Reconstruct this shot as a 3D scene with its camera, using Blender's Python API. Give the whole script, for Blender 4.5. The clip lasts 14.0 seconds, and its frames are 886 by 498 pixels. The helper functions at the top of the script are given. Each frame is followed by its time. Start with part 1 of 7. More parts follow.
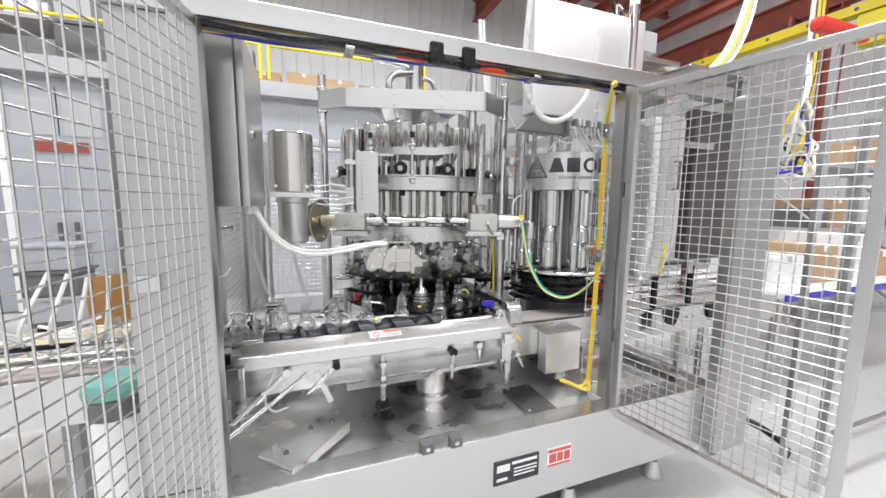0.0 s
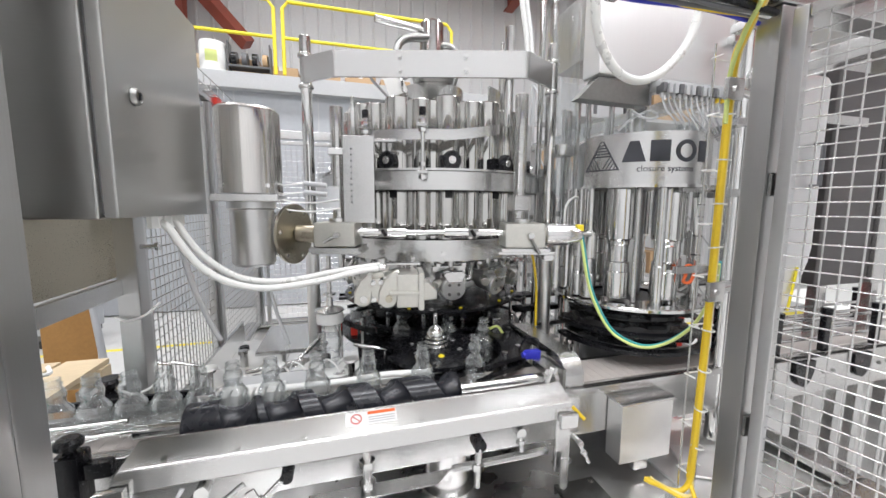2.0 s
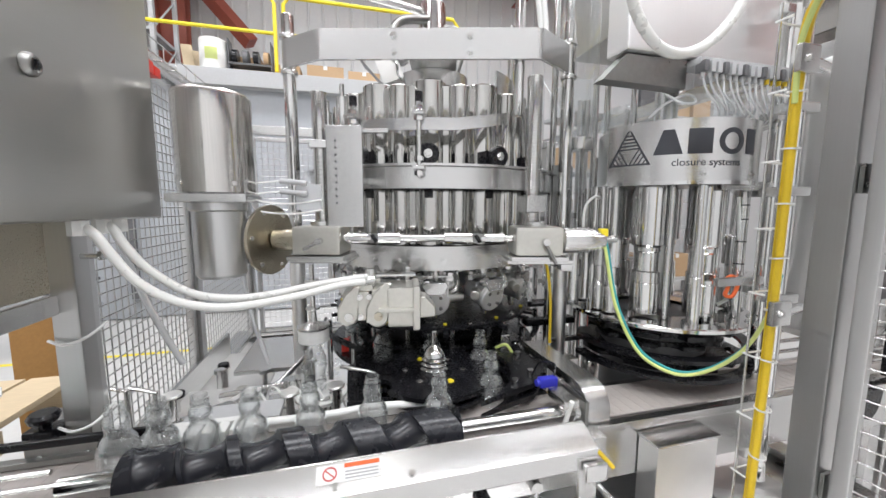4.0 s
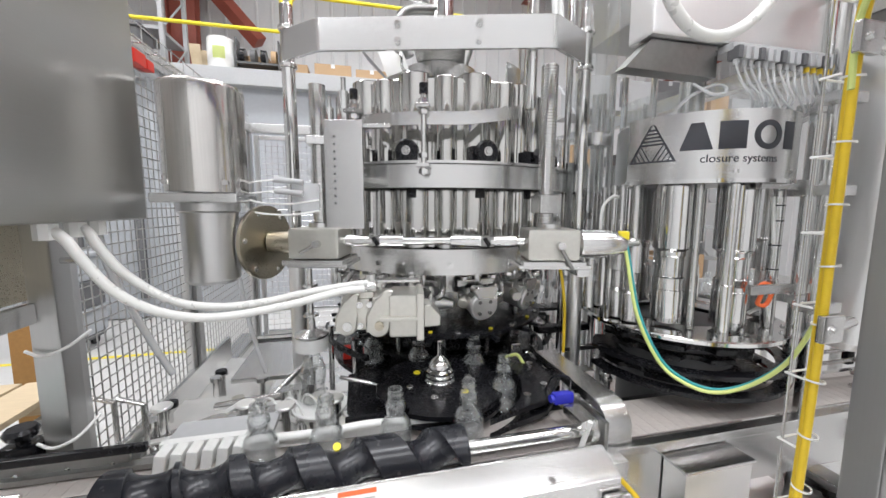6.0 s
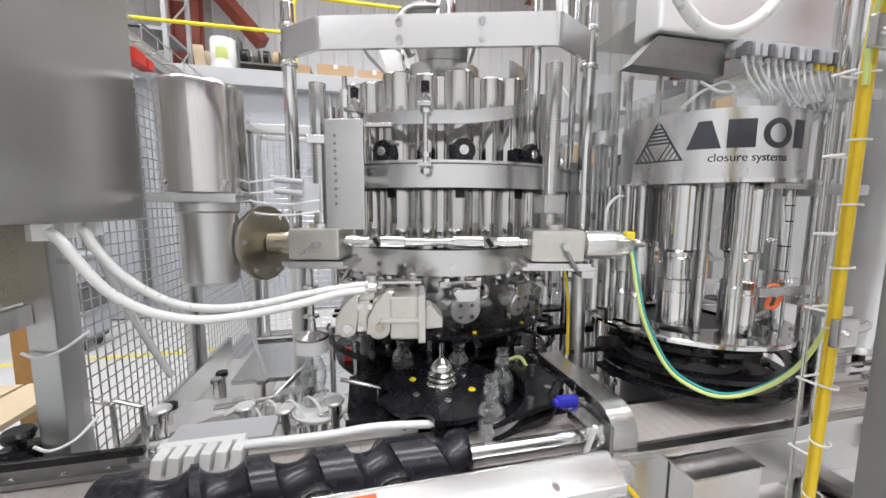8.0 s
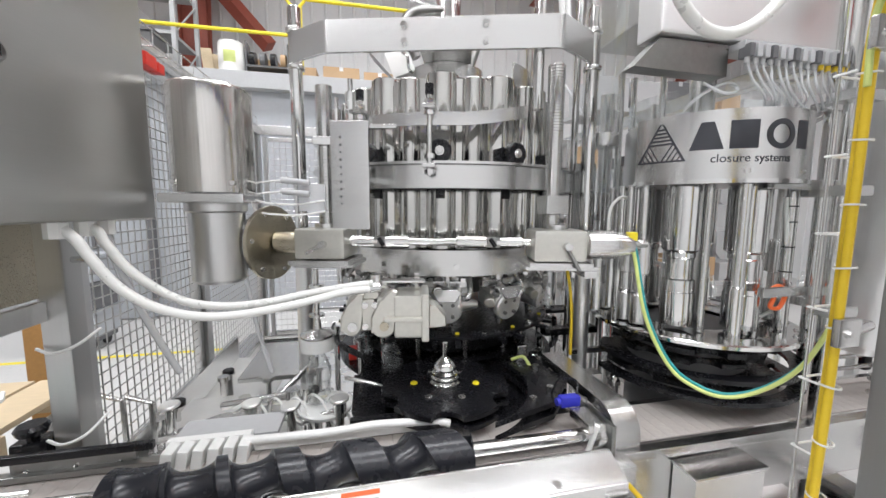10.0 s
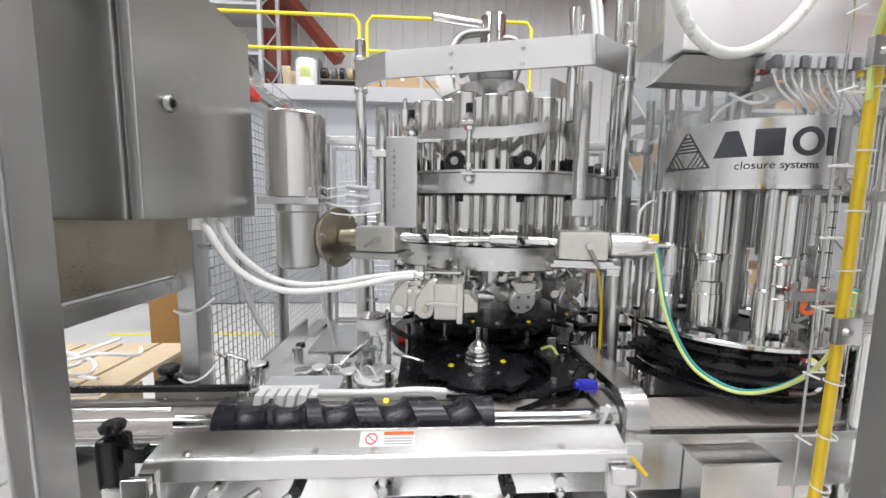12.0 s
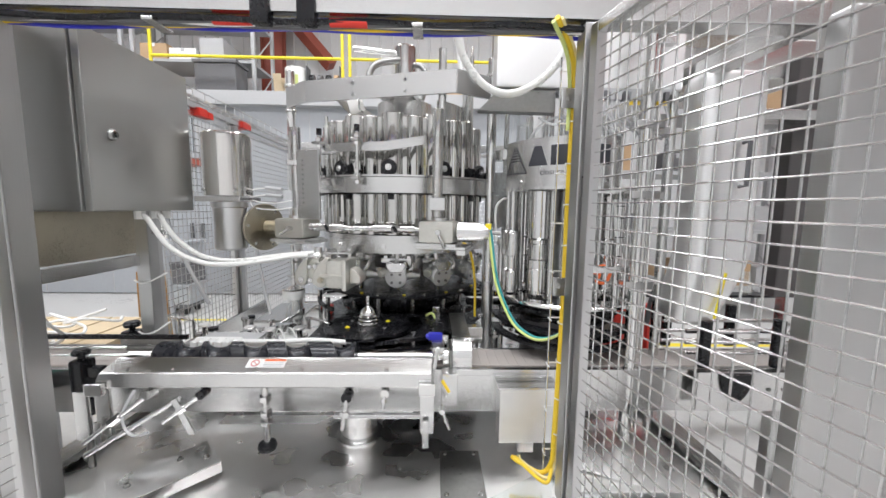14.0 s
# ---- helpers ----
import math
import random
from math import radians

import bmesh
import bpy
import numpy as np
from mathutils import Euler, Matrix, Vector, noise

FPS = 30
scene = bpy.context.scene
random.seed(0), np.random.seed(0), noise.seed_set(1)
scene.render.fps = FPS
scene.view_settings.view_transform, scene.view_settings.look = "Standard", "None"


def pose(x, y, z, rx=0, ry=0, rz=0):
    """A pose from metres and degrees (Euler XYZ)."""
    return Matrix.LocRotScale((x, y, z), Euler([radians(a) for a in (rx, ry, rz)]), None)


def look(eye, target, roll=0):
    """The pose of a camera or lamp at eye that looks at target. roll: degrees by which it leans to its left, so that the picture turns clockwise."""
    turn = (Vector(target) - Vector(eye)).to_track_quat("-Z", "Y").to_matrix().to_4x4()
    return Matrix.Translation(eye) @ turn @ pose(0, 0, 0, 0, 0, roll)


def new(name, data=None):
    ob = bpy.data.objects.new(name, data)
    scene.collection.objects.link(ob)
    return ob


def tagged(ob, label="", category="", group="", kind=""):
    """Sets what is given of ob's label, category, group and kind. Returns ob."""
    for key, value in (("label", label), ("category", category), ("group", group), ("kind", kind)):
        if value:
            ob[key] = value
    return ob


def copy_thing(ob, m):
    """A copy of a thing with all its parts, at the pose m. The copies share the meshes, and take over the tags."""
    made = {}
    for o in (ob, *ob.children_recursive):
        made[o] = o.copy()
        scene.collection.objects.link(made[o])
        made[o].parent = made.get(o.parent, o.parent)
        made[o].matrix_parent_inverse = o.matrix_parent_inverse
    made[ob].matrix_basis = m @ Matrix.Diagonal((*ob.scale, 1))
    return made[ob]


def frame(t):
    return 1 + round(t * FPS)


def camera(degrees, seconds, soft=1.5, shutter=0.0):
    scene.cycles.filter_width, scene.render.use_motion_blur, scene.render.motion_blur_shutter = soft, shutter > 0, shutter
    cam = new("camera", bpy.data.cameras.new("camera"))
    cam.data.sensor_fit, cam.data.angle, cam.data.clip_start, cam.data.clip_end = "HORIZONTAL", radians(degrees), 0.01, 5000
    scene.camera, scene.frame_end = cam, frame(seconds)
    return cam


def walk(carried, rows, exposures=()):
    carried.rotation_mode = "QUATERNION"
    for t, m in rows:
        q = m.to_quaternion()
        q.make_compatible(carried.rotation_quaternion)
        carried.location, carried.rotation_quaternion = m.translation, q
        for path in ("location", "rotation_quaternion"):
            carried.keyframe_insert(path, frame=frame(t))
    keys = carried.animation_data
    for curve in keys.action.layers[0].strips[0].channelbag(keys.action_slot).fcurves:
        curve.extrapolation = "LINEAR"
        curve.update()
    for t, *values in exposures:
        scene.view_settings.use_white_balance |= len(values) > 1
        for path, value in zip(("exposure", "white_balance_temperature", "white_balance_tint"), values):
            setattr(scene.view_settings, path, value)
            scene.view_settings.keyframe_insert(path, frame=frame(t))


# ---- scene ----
cam = camera(101.3, 14.0)
PATH = [
    (0, (-0.025, 0.0, 1.545), (0.662, 1.863, 1.303), 0.6),
    (0.5, (0.046, 0.147, 1.551), (0.7, 2.021, 1.308), 0.4),
    (1, (0.116, 0.32, 1.555), (0.717, 2.213, 1.317), 0.5),
    (1.5, (0.17, 0.459, 1.558), (0.724, 2.366, 1.321), 0.4),
    (2, (0.204, 0.556, 1.558), (0.738, 2.469, 1.327), 0.3),
    (2.5, (0.232, 0.625, 1.559), (0.765, 2.538, 1.33), 0.3),
    (3, (0.255, 0.681, 1.559), (0.778, 2.597, 1.331), 0.3),
    (3.5, (0.271, 0.715, 1.558), (0.78, 2.636, 1.332), 0.2),
    (4, (0.282, 0.742, 1.559), (0.777, 2.667, 1.333), 0.2),
    (6.5, (0.315, 0.835, 1.563), (0.755, 2.773, 1.334), 0.2),
    (7, (0.318, 0.84, 1.561), (0.752, 2.779, 1.336), 0.2),
    (7.5, (0.316, 0.839, 1.561), (0.751, 2.779, 1.336), 0.2),
    (8, (0.316, 0.84, 1.562), (0.751, 2.779, 1.335), 0.2),
    (10.5, (0.317, 0.814, 1.558), (0.703, 2.765, 1.343), 0.3),
    (11, (0.321, 0.773, 1.559), (0.653, 2.734, 1.349), 0.4),
    (11.5, (0.33, 0.707, 1.557), (0.534, 2.686, 1.35), 0.6),
    (12, (0.354, 0.64, 1.56), (0.459, 2.626, 1.348), 0.8),
    (12.5, (0.441, 0.565, 1.563), (0.584, 2.548, 1.346), 0.8),
    (13, (0.573, 0.462, 1.563), (0.769, 2.44, 1.345), 0.7),
    (13.5, (0.684, 0.324, 1.564), (0.832, 2.307, 1.341), 0.9),
    (14, (0.863, 0.226, 1.555), (0.916, 2.213, 1.332), 0.7),
]
walk(cam, [(t, look(eye, target, roll)) for t, eye, target, roll in PATH],
     exposures=[(0.0, 0.1), (1.5, 0.1), (3.0, 0.05), (7.0, 0.04), (11.0, 0.03), (14.0, 0.03)])

# ---- light and exposure ----
scene.view_settings.exposure = 0.0
world = bpy.data.worlds.new("hall_world")
scene.world = world
world.use_nodes = True
wnt = world.node_tree
bgn = wnt.nodes["Background"]
bgn.inputs[1].default_value = 0.1
sky = wnt.nodes.new("ShaderNodeTexSky")
sky.sky_type, sky.sun_disc, sky.sun_elevation, sky.sun_rotation = "NISHITA", False, radians(50), radians(160)
wnt.links.new(sky.outputs[0], bgn.inputs[0])

# added grid of area lights that fills in for the roof lights' daylight
LAMP_W = 99.0
for lx in (-5.0, -2.0, 0.6, 3.4, 6.6):
    for ly in (-3.2, 0.5, 5.0):
        ld = bpy.data.lights.new("high_bay", "AREA")
        ld.shape, ld.size, ld.size_y, ld.energy, ld.color = "RECTANGLE", 2.6, 0.7, LAMP_W, (0.975, 0.99, 1.03)
        lo = new("high_bay", ld)
        lo.matrix_world = pose(lx, ly, 6.55, 0, 0, 0)
        tagged(lo, "added area light under the roof for even fill", "lamp", "high bay lamps")


# ---- materials ----
def mat(name, color, rough=0.5, metal=0.0, var=0.06, scale=6.0, fine=60.0, bump=0.0, stretch=(1, 1, 1), rvar=0.06, **more):
    m = bpy.data.materials.new(name)
    m.use_nodes = True
    nt = m.node_tree
    b = nt.nodes["Principled BSDF"]
    tc = nt.nodes.new("ShaderNodeTexCoord")
    mp = nt.nodes.new("ShaderNodeMapping")
    mp.inputs["Scale"].default_value = stretch
    nt.links.new(tc.outputs["Object"], mp.inputs[0])
    n1, n2 = nt.nodes.new("ShaderNodeTexNoise"), nt.nodes.new("ShaderNodeTexNoise")
    n1.inputs["Scale"].default_value, n2.inputs["Scale"].default_value = scale, fine
    n1.inputs["Detail"].default_value, n2.inputs["Detail"].default_value = 3.0, 2.0
    nt.links.new(tc.outputs["Object"], n1.inputs[0])
    nt.links.new(mp.outputs[0], n2.inputs[0])
    add = nt.nodes.new("ShaderNodeMath")
    add.operation = "ADD"
    nt.links.new(n1.outputs[0], add.inputs[0])
    nt.links.new(n2.outputs[0], add.inputs[1])
    info = nt.nodes.new("ShaderNodeObjectInfo")
    mr = nt.nodes.new("ShaderNodeMapRange")
    mr.inputs[1].default_value, mr.inputs[2].default_value = 0.6, 1.4
    mr.inputs[3].default_value, mr.inputs[4].default_value = 1 - var, 1 + var
    nt.links.new(add.outputs[0], mr.inputs[0])
    mix = nt.nodes.new("ShaderNodeMix")
    mix.data_type, mix.blend_type = "RGBA", "MULTIPLY"
    mix.inputs[0].default_value = 1.0
    mix.inputs[6].default_value = (*color, 1)
    nt.links.new(mr.outputs[0], mix.inputs[7])
    nt.links.new(mix.outputs[2], b.inputs["Base Color"])
    rr = nt.nodes.new("ShaderNodeMapRange")
    rr.inputs[1].default_value, rr.inputs[2].default_value = 0.6, 1.4
    rr.inputs[3].default_value, rr.inputs[4].default_value = max(0.02, rough - rvar), min(1, rough + rvar)
    nt.links.new(add.outputs[0], rr.inputs[0])
    nt.links.new(rr.outputs[0], b.inputs["Roughness"])
    b.inputs["Metallic"].default_value = metal
    if bump:
        bp = nt.nodes.new("ShaderNodeBump")
        bp.inputs["Strength"].default_value, bp.inputs["Distance"].default_value = bump, 0.002
        nt.links.new(n2.outputs[0], bp.inputs["Height"])
        nt.links.new(bp.outputs[0], b.inputs["Normal"])
    for k, v in more.items():
        b.inputs[k.replace("_", " ")].default_value = v
    return m


STEEL = mat("brushed_steel", (0.68, 0.68, 0.672), 0.25, 1.0, 0.012, 2.2, 14.0, 0.0, (0.6, 0.6, 90), 0.006)
STEEL_V = mat("brushed_steel_upright", (0.6, 0.6, 0.597), 0.3, 1.0, 0.025, 1.2, 3.0, 0.0, (110, 110, 0.3), 0.02)
GUARD = mat("grey_satin_steel", (0.5, 0.5, 0.495), 0.36, 1.0, 0.03, 1.2, 3.0, 0.0, (110, 110, 0.3), 0.03)
SHEET = mat("worn_steel_sheet", (0.86, 0.855, 0.84), 0.42, 1.0, 0.06, 3.0, 14.0, 0.0, (1, 1, 1), 0.14)
SATIN = mat("satin_brushed_panel", (0.49, 0.49, 0.475), 0.3, 1.0, 0.03, 1.6, 16.0, 0.0, (0.3, 0.3, 60), 0.02)
POLISH = mat("polished_steel", (0.72, 0.72, 0.71), 0.11, 1.0, 0.04, 4.0, 50.0, 0.0, (1, 1, 1), 0.03)
MOTOR = mat("satin_polished_cover", (0.66, 0.645, 0.62), 0.13, 1.0, 0.1, 4.0, 9.0, 0.04, (30, 30, 0.6), 0.05)
TUBE = mat("drawn_polished_tube", (0.57, 0.565, 0.545), 0.1, 1.0, 0.07, 5.0, 6.0, 0.03, (24, 24, 0.5), 0.04)
TRAY = mat("wet_steel_tray", (0.93, 0.925, 0.91), 0.31, 1.0, 0.05, 2.5, 9.0, 0.0, (1, 1, 1), 0.16)
SMOKED = mat("smoked_dark_panel", (0.07, 0.064, 0.064), 0.4, 0.0, 0.06, 2.0, 20, 0.0)
PALEST = mat("pale_satin_enclosure", (0.85, 0.85, 0.845), 0.38, 1.0, 0.02, 1.4, 5.0, 0.0, (60, 60, 0.4), 0.03)
DARKST = mat("dark_steel", (0.3, 0.3, 0.29), 0.32, 1.0, 0.1, 6.0, 60.0, 0.05)
CAST = mat("cast_grey_alloy", (0.6, 0.59, 0.545), 0.34, 0.8, 0.06, 12.0, 90.0, 0.06)
BLACK = mat("black_plastic", (0.009, 0.009, 0.011), 0.26, 0.0, 0.2, 8.0, 120.0, 0.02, Specular_IOR_Level=0.35)
SCREWB = mat("black_nylon", (0.02, 0.021, 0.026), 0.26, 0.0, 0.12, 6.0, 40.0, 0.0)
RUBBER = mat("black_rubber", (0.02, 0.02, 0.02), 0.6, 0.0, 0.2)
WHITEP = mat("white_plastic", (0.83, 0.83, 0.81), 0.4, 0.0, 0.04, 10, 90, 0.04)
HOSE = mat("white_hose", (0.82, 0.82, 0.79), 0.3, 0.0, 0.03, 8, 60, 0.02, Transmission_Weight=0.15)
CLEARH = mat("clear_hose", (0.86, 0.87, 0.88), 0.2, 0.0, 0.03, 8, 60, 0.0, Transmission_Weight=0.55)
YELLOW = mat("yellow_sheath", (0.82, 0.57, 0.03), 0.42, 0.0, 0.06)
YPAINT = mat("yellow_paint", (0.8, 0.66, 0.03), 0.45, 0.0, 0.08, 5, 50, 0.05)
LIME = mat("lime_sheath", (0.62, 0.7, 0.24), 0.4, 0.0, 0.05)
TEAL = mat("teal_sheath", (0.03, 0.3, 0.34), 0.4, 0.0, 0.05)
RED = mat("red_plastic", (0.7, 0.035, 0.02), 0.4, 0.0, 0.1)
ORANGE = mat("orange_plastic", (0.85, 0.16, 0.04), 0.45, 0.0, 0.1)
BLUE = mat("blue_plastic", (0.03, 0.035, 0.45), 0.35, 0.0, 0.1)
INK = mat("dark_ink", (0.035, 0.037, 0.045), 0.5, 0.0, 0.05)
PAPER = mat("white_label", (0.84, 0.84, 0.83), 0.5, 0.0, 0.02)
REDINK = mat("red_ink", (0.62, 0.12, 0.11), 0.5, 0.0, 0.05)
BELT = mat("belt_acetal", (0.42, 0.385, 0.36), 0.4, 0.0, 0.1, 12, 90, 0.05)
CONCRETE = mat("sealed_concrete", (0.56, 0.555, 0.54), 0.34, 0.0, 0.08, 0.9, 22, 0.04, (1, 1, 1), 0.1)
WALLW = mat("white_wall_panel", (0.74, 0.745, 0.745), 0.55, 0.0, 0.04, 0.6, 20, 0.02)
ROOFW = mat("white_roof_foil", (0.78, 0.78, 0.77), 0.6, 0.0, 0.07, 0.8, 9, 0.1)
BLUEGR = mat("pale_blue_panel", (0.395, 0.412, 0.435), 0.5, 0.0, 0.05, 0.8, 20, 0.02)
REDST = mat("red_oxide_steel", (0.3, 0.075, 0.05), 0.55, 0.0, 0.15, 1.5, 30, 0.05)
CARD = mat("cardboard", (0.5, 0.34, 0.2), 0.8, 0.0, 0.1, 4, 60, 0.05)
WOOD = mat("pine_wood", (0.55, 0.44, 0.29), 0.6, 0.0, 0.14, 3, 12, 0.1, (1, 14, 14))
GREYP = mat("grey_paint", (0.45, 0.455, 0.46), 0.45, 0.0, 0.06, 2, 40, 0.03)
DGREY = mat("dark_grey_paint", (0.13, 0.13, 0.135), 0.5, 0.0, 0.1, 3, 40, 0.03)
GREENP = mat("green_plastic", (0.16, 0.36, 0.31), 0.45, 0.0, 0.08)
BRONZE = mat("bronze_tinted_steel", (0.5, 0.46, 0.37), 0.3, 1.0, 0.08, 3.0, 10.0, 0.05, (1, 40, 40), 0.08)


def thin_glass(name, tint, blend, haze):
    """Thin-walled glass: see-through, with gloss that grows towards the rim and a faint haze."""
    m = bpy.data.materials.new(name)
    m.use_nodes = True
    nt = m.node_tree
    nt.nodes.remove(nt.nodes["Principled BSDF"])
    clear, gloss, dull = nt.nodes.new("ShaderNodeBsdfTransparent"), nt.nodes.new("ShaderNodeBsdfGlossy"), nt.nodes.new("ShaderNodeBsdfDiffuse")
    clear.inputs[0].default_value = (*tint, 1)
    gloss.inputs["Roughness"].default_value = 0.06
    gloss.inputs["Color"].default_value = (0.95, 0.97, 0.97, 1)
    dull.inputs[0].default_value = (0.85, 0.87, 0.87, 1)
    lw = nt.nodes.new("ShaderNodeLayerWeight")
    lw.inputs["Blend"].default_value = blend
    a, b = nt.nodes.new("ShaderNodeMixShader"), nt.nodes.new("ShaderNodeMixShader")
    a.inputs[0].default_value = haze
    nt.links.new(clear.outputs[0], a.inputs[1])
    nt.links.new(dull.outputs[0], a.inputs[2])
    nt.links.new(lw.outputs["Facing"], b.inputs[0])
    nt.links.new(a.outputs[0], b.inputs[1])
    nt.links.new(gloss.outputs[0], b.inputs[2])
    nt.links.new(b.outputs[0], nt.nodes["Material Output"].inputs["Surface"])
    return m


GLASS = thin_glass("clear_bottle_glass", (0.985, 0.99, 0.99), 0.34, 0.05)
ACRYL = thin_glass("clear_acrylic", (0.97, 0.98, 0.98), 0.22, 0.03)
WATER = thin_glass("spilled_water", (0.97, 0.98, 0.98), 0.2, 0.0)
GLOW = bpy.data.materials.new("skylight_glow")
GLOW.use_nodes = True
GLOW.node_tree.nodes["Principled BSDF"].inputs["Emission Color"].default_value = (1, 0.99, 0.97, 1)
GLOW.node_tree.nodes["Principled BSDF"].inputs["Emission Strength"].default_value = 2.0


# ---- building helpers ----
def finish(name, bm, material, sharp=0.65):
    bmesh.ops.recalc_face_normals(bm, faces=bm.faces)
    for e in bm.edges:
        e.smooth = not (len(e.link_faces) == 2 and e.calc_face_angle(0) > sharp)
    for f in bm.faces:
        f.smooth = True
    me = bpy.data.meshes.new(name)
    normals = []
    if len(bm.faces) < 16000:
        area = {f: f.calc_area() for f in bm.faces}
        for f in bm.faces:
            for lp in f.loops:
                # faces round the corner that are joined to f by smooth edges, weighted by area
                seen, todo = {f}, [f]
                while todo:
                    g = todo.pop()
                    for e in g.edges:
                        if e.smooth and lp.vert in e.verts:
                            for h in e.link_faces:
                                if h not in seen:
                                    seen.add(h)
                                    todo.append(h)
                n = Vector((0, 0, 0))
                for g in seen:
                    n += g.normal * area[g]
                normals.append(tuple(n.normalized()) if n.length > 1e-12 else tuple(f.normal))
    bm.to_mesh(me)
    bm.free()
    if normals:
        me.normals_split_custom_set(normals)
    me.materials.append(material)
    return me


def thing(name, at, label, category, group="", kind=""):
    ob = new(name)
    ob.empty_display_size = 0.05
    ob.location = at
    return tagged(ob, label, category, group, kind)


def part(name, bm, material, parent, label="", local=False, sharp=0.65):
    """One mesh under a thing; vertices are in world metres unless local."""
    ob = new(name, finish(name, bm, material, sharp))
    ob.parent = parent
    if not local:
        top, off = parent, Vector((0, 0, 0))
        while top:
            off = off + top.location
            top = top.parent
        ob.location = -off
    return tagged(ob, label)


def share(name, me, parent, m):
    ob = new(name, me)
    ob.parent = parent
    ob.matrix_basis = m
    return ob


def single(name, bm, material, label, category="", group="", kind="", sharp=0.65):
    return tagged(new(name, finish(name, bm, material, sharp)), label, category, group, kind)


def quads(bm, rings, close_u=True, caps=True):
    vs = [[bm.verts.new(p) for p in r] for r in rings]
    n = len(vs[0])
    for a, b in zip(vs, vs[1:]):
        for i in range(n if close_u else n - 1):
            j = (i + 1) % n
            bm.faces.new((a[i], a[j], b[j], b[i]))
    if caps and close_u:
        bm.faces.new(vs[0][::-1])
        bm.faces.new(vs[-1])
    return bm


def box(x0, x1, y0, y1, z0, z1, bev=0.003, bm=None, m=None):
    t = bmesh.new()
    bmesh.ops.create_cube(t, size=1, matrix=Matrix.LocRotScale(((x0 + x1) / 2, (y0 + y1) / 2, (z0 + z1) / 2), None, (x1 - x0, y1 - y0, z1 - z0)))
    if bev:
        bmesh.ops.bevel(t, geom=t.edges[:], offset=min(bev, 0.4 * min(x1 - x0, y1 - y0, z1 - z0)), segments=2, affect="EDGES", profile=0.6)
    return merge(t, bm, m)


def merge(t, bm=None, m=None):
    if m is not None:
        bmesh.ops.transform(t, matrix=m, verts=t.verts)
    if bm is None:
        return t
    me = bpy.data.meshes.new("tmp")
    t.to_mesh(me)
    t.free()
    bm.from_mesh(me)
    bpy.data.meshes.remove(me)
    return bm


def rod(p, q, r, seg=16, bm=None, r2=None, bev=0.0):
    p, q = Vector(p), Vector(q)
    d = q - p
    L = d.length
    r2 = r if r2 is None else r2
    prof = [(r, 0), (r2, L)] if not bev else [(r - bev, 0), (r, bev), (r2, L - bev), (r2 - bev, L)]
    t = quads(bmesh.new(), [[(a * math.cos(2 * math.pi * i / seg), a * math.sin(2 * math.pi * i / seg), z) for i in range(seg)] for a, z in prof])
    m = Matrix.Translation(p) @ d.to_track_quat("Z", "Y").to_matrix().to_4x4()
    return merge(t, bm, m)


def lathe(profile, cx=0, cy=0, seg=40, bm=None, caps=True, m=None):
    """A turned shape from pairs of radius and height."""
    t = quads(bmesh.new(), [[(cx + r * math.cos(2 * math.pi * i / seg), cy + r * math.sin(2 * math.pi * i / seg), z) for i in range(seg)] for r, z in profile], caps=caps)
    return merge(t, bm, m)


def arc(cx, cy, R, thick, z0, z1, a0, a1, seg=48, bm=None):
    """A band bent round an upright axis, from angle a0 to a1 in degrees, thick inwards."""
    rings = []
    for i in range(seg + 1):
        a = radians(a0 + (a1 - a0) * i / seg)
        c, s = math.cos(a), math.sin(a)
        rings.append([(cx + r * c, cy + r * s, z) for r, z in ((R - thick, z0), (R, z0), (R, z1), (R - thick, z1))])
    full = abs(abs(a1 - a0) - 360) < 0.01
    t = bmesh.new()
    if full:
        vs = [[t.verts.new(p) for p in r] for r in rings[:-1]]
        for i in range(len(vs)):
            A, B = vs[i], vs[(i + 1) % len(vs)]
            for k in range(4):
                t.faces.new((A[k], A[(k + 1) % 4], B[(k + 1) % 4], B[k]))
    else:
        quads(t, rings)
    return merge(t, bm)


def spline(pts, n=8):
    P = [Vector(p) for p in pts]
    P = [2 * P[0] - P[1]] + P + [2 * P[-1] - P[-2]]
    out = []
    for a, b, c, d in zip(P, P[1:], P[2:], P[3:]):
        for i in range(n):
            t = i / n
            out.append(0.5 * (2 * b + (c - a) * t + (2 * a - 5 * b + 4 * c - d) * t * t + (3 * b - a - 3 * c + d) * t ** 3))
    return out + [P[-2]]


def pipe(pts, r, seg=12, n=8, bm=None, straight=False):
    P = [Vector(p) for p in pts] if straight else spline(pts, n)
    up = Vector((0.31, 0.17, 0.93))
    rings = []
    for i, p in enumerate(P):
        d = (P[min(i + 1, len(P) - 1)] - P[max(i - 1, 0)]).normalized()
        s = d.cross(up)
        s = s.normalized() if s.length > 1e-4 else Vector((1, 0, 0))
        u = s.cross(d).normalized()
        up = u
        rings.append([p + r * (math.cos(2 * math.pi * k / seg) * s + math.sin(2 * math.pi * k / seg) * u) for k in range(seg)])
    return merge(quads(bmesh.new(), rings), bm)


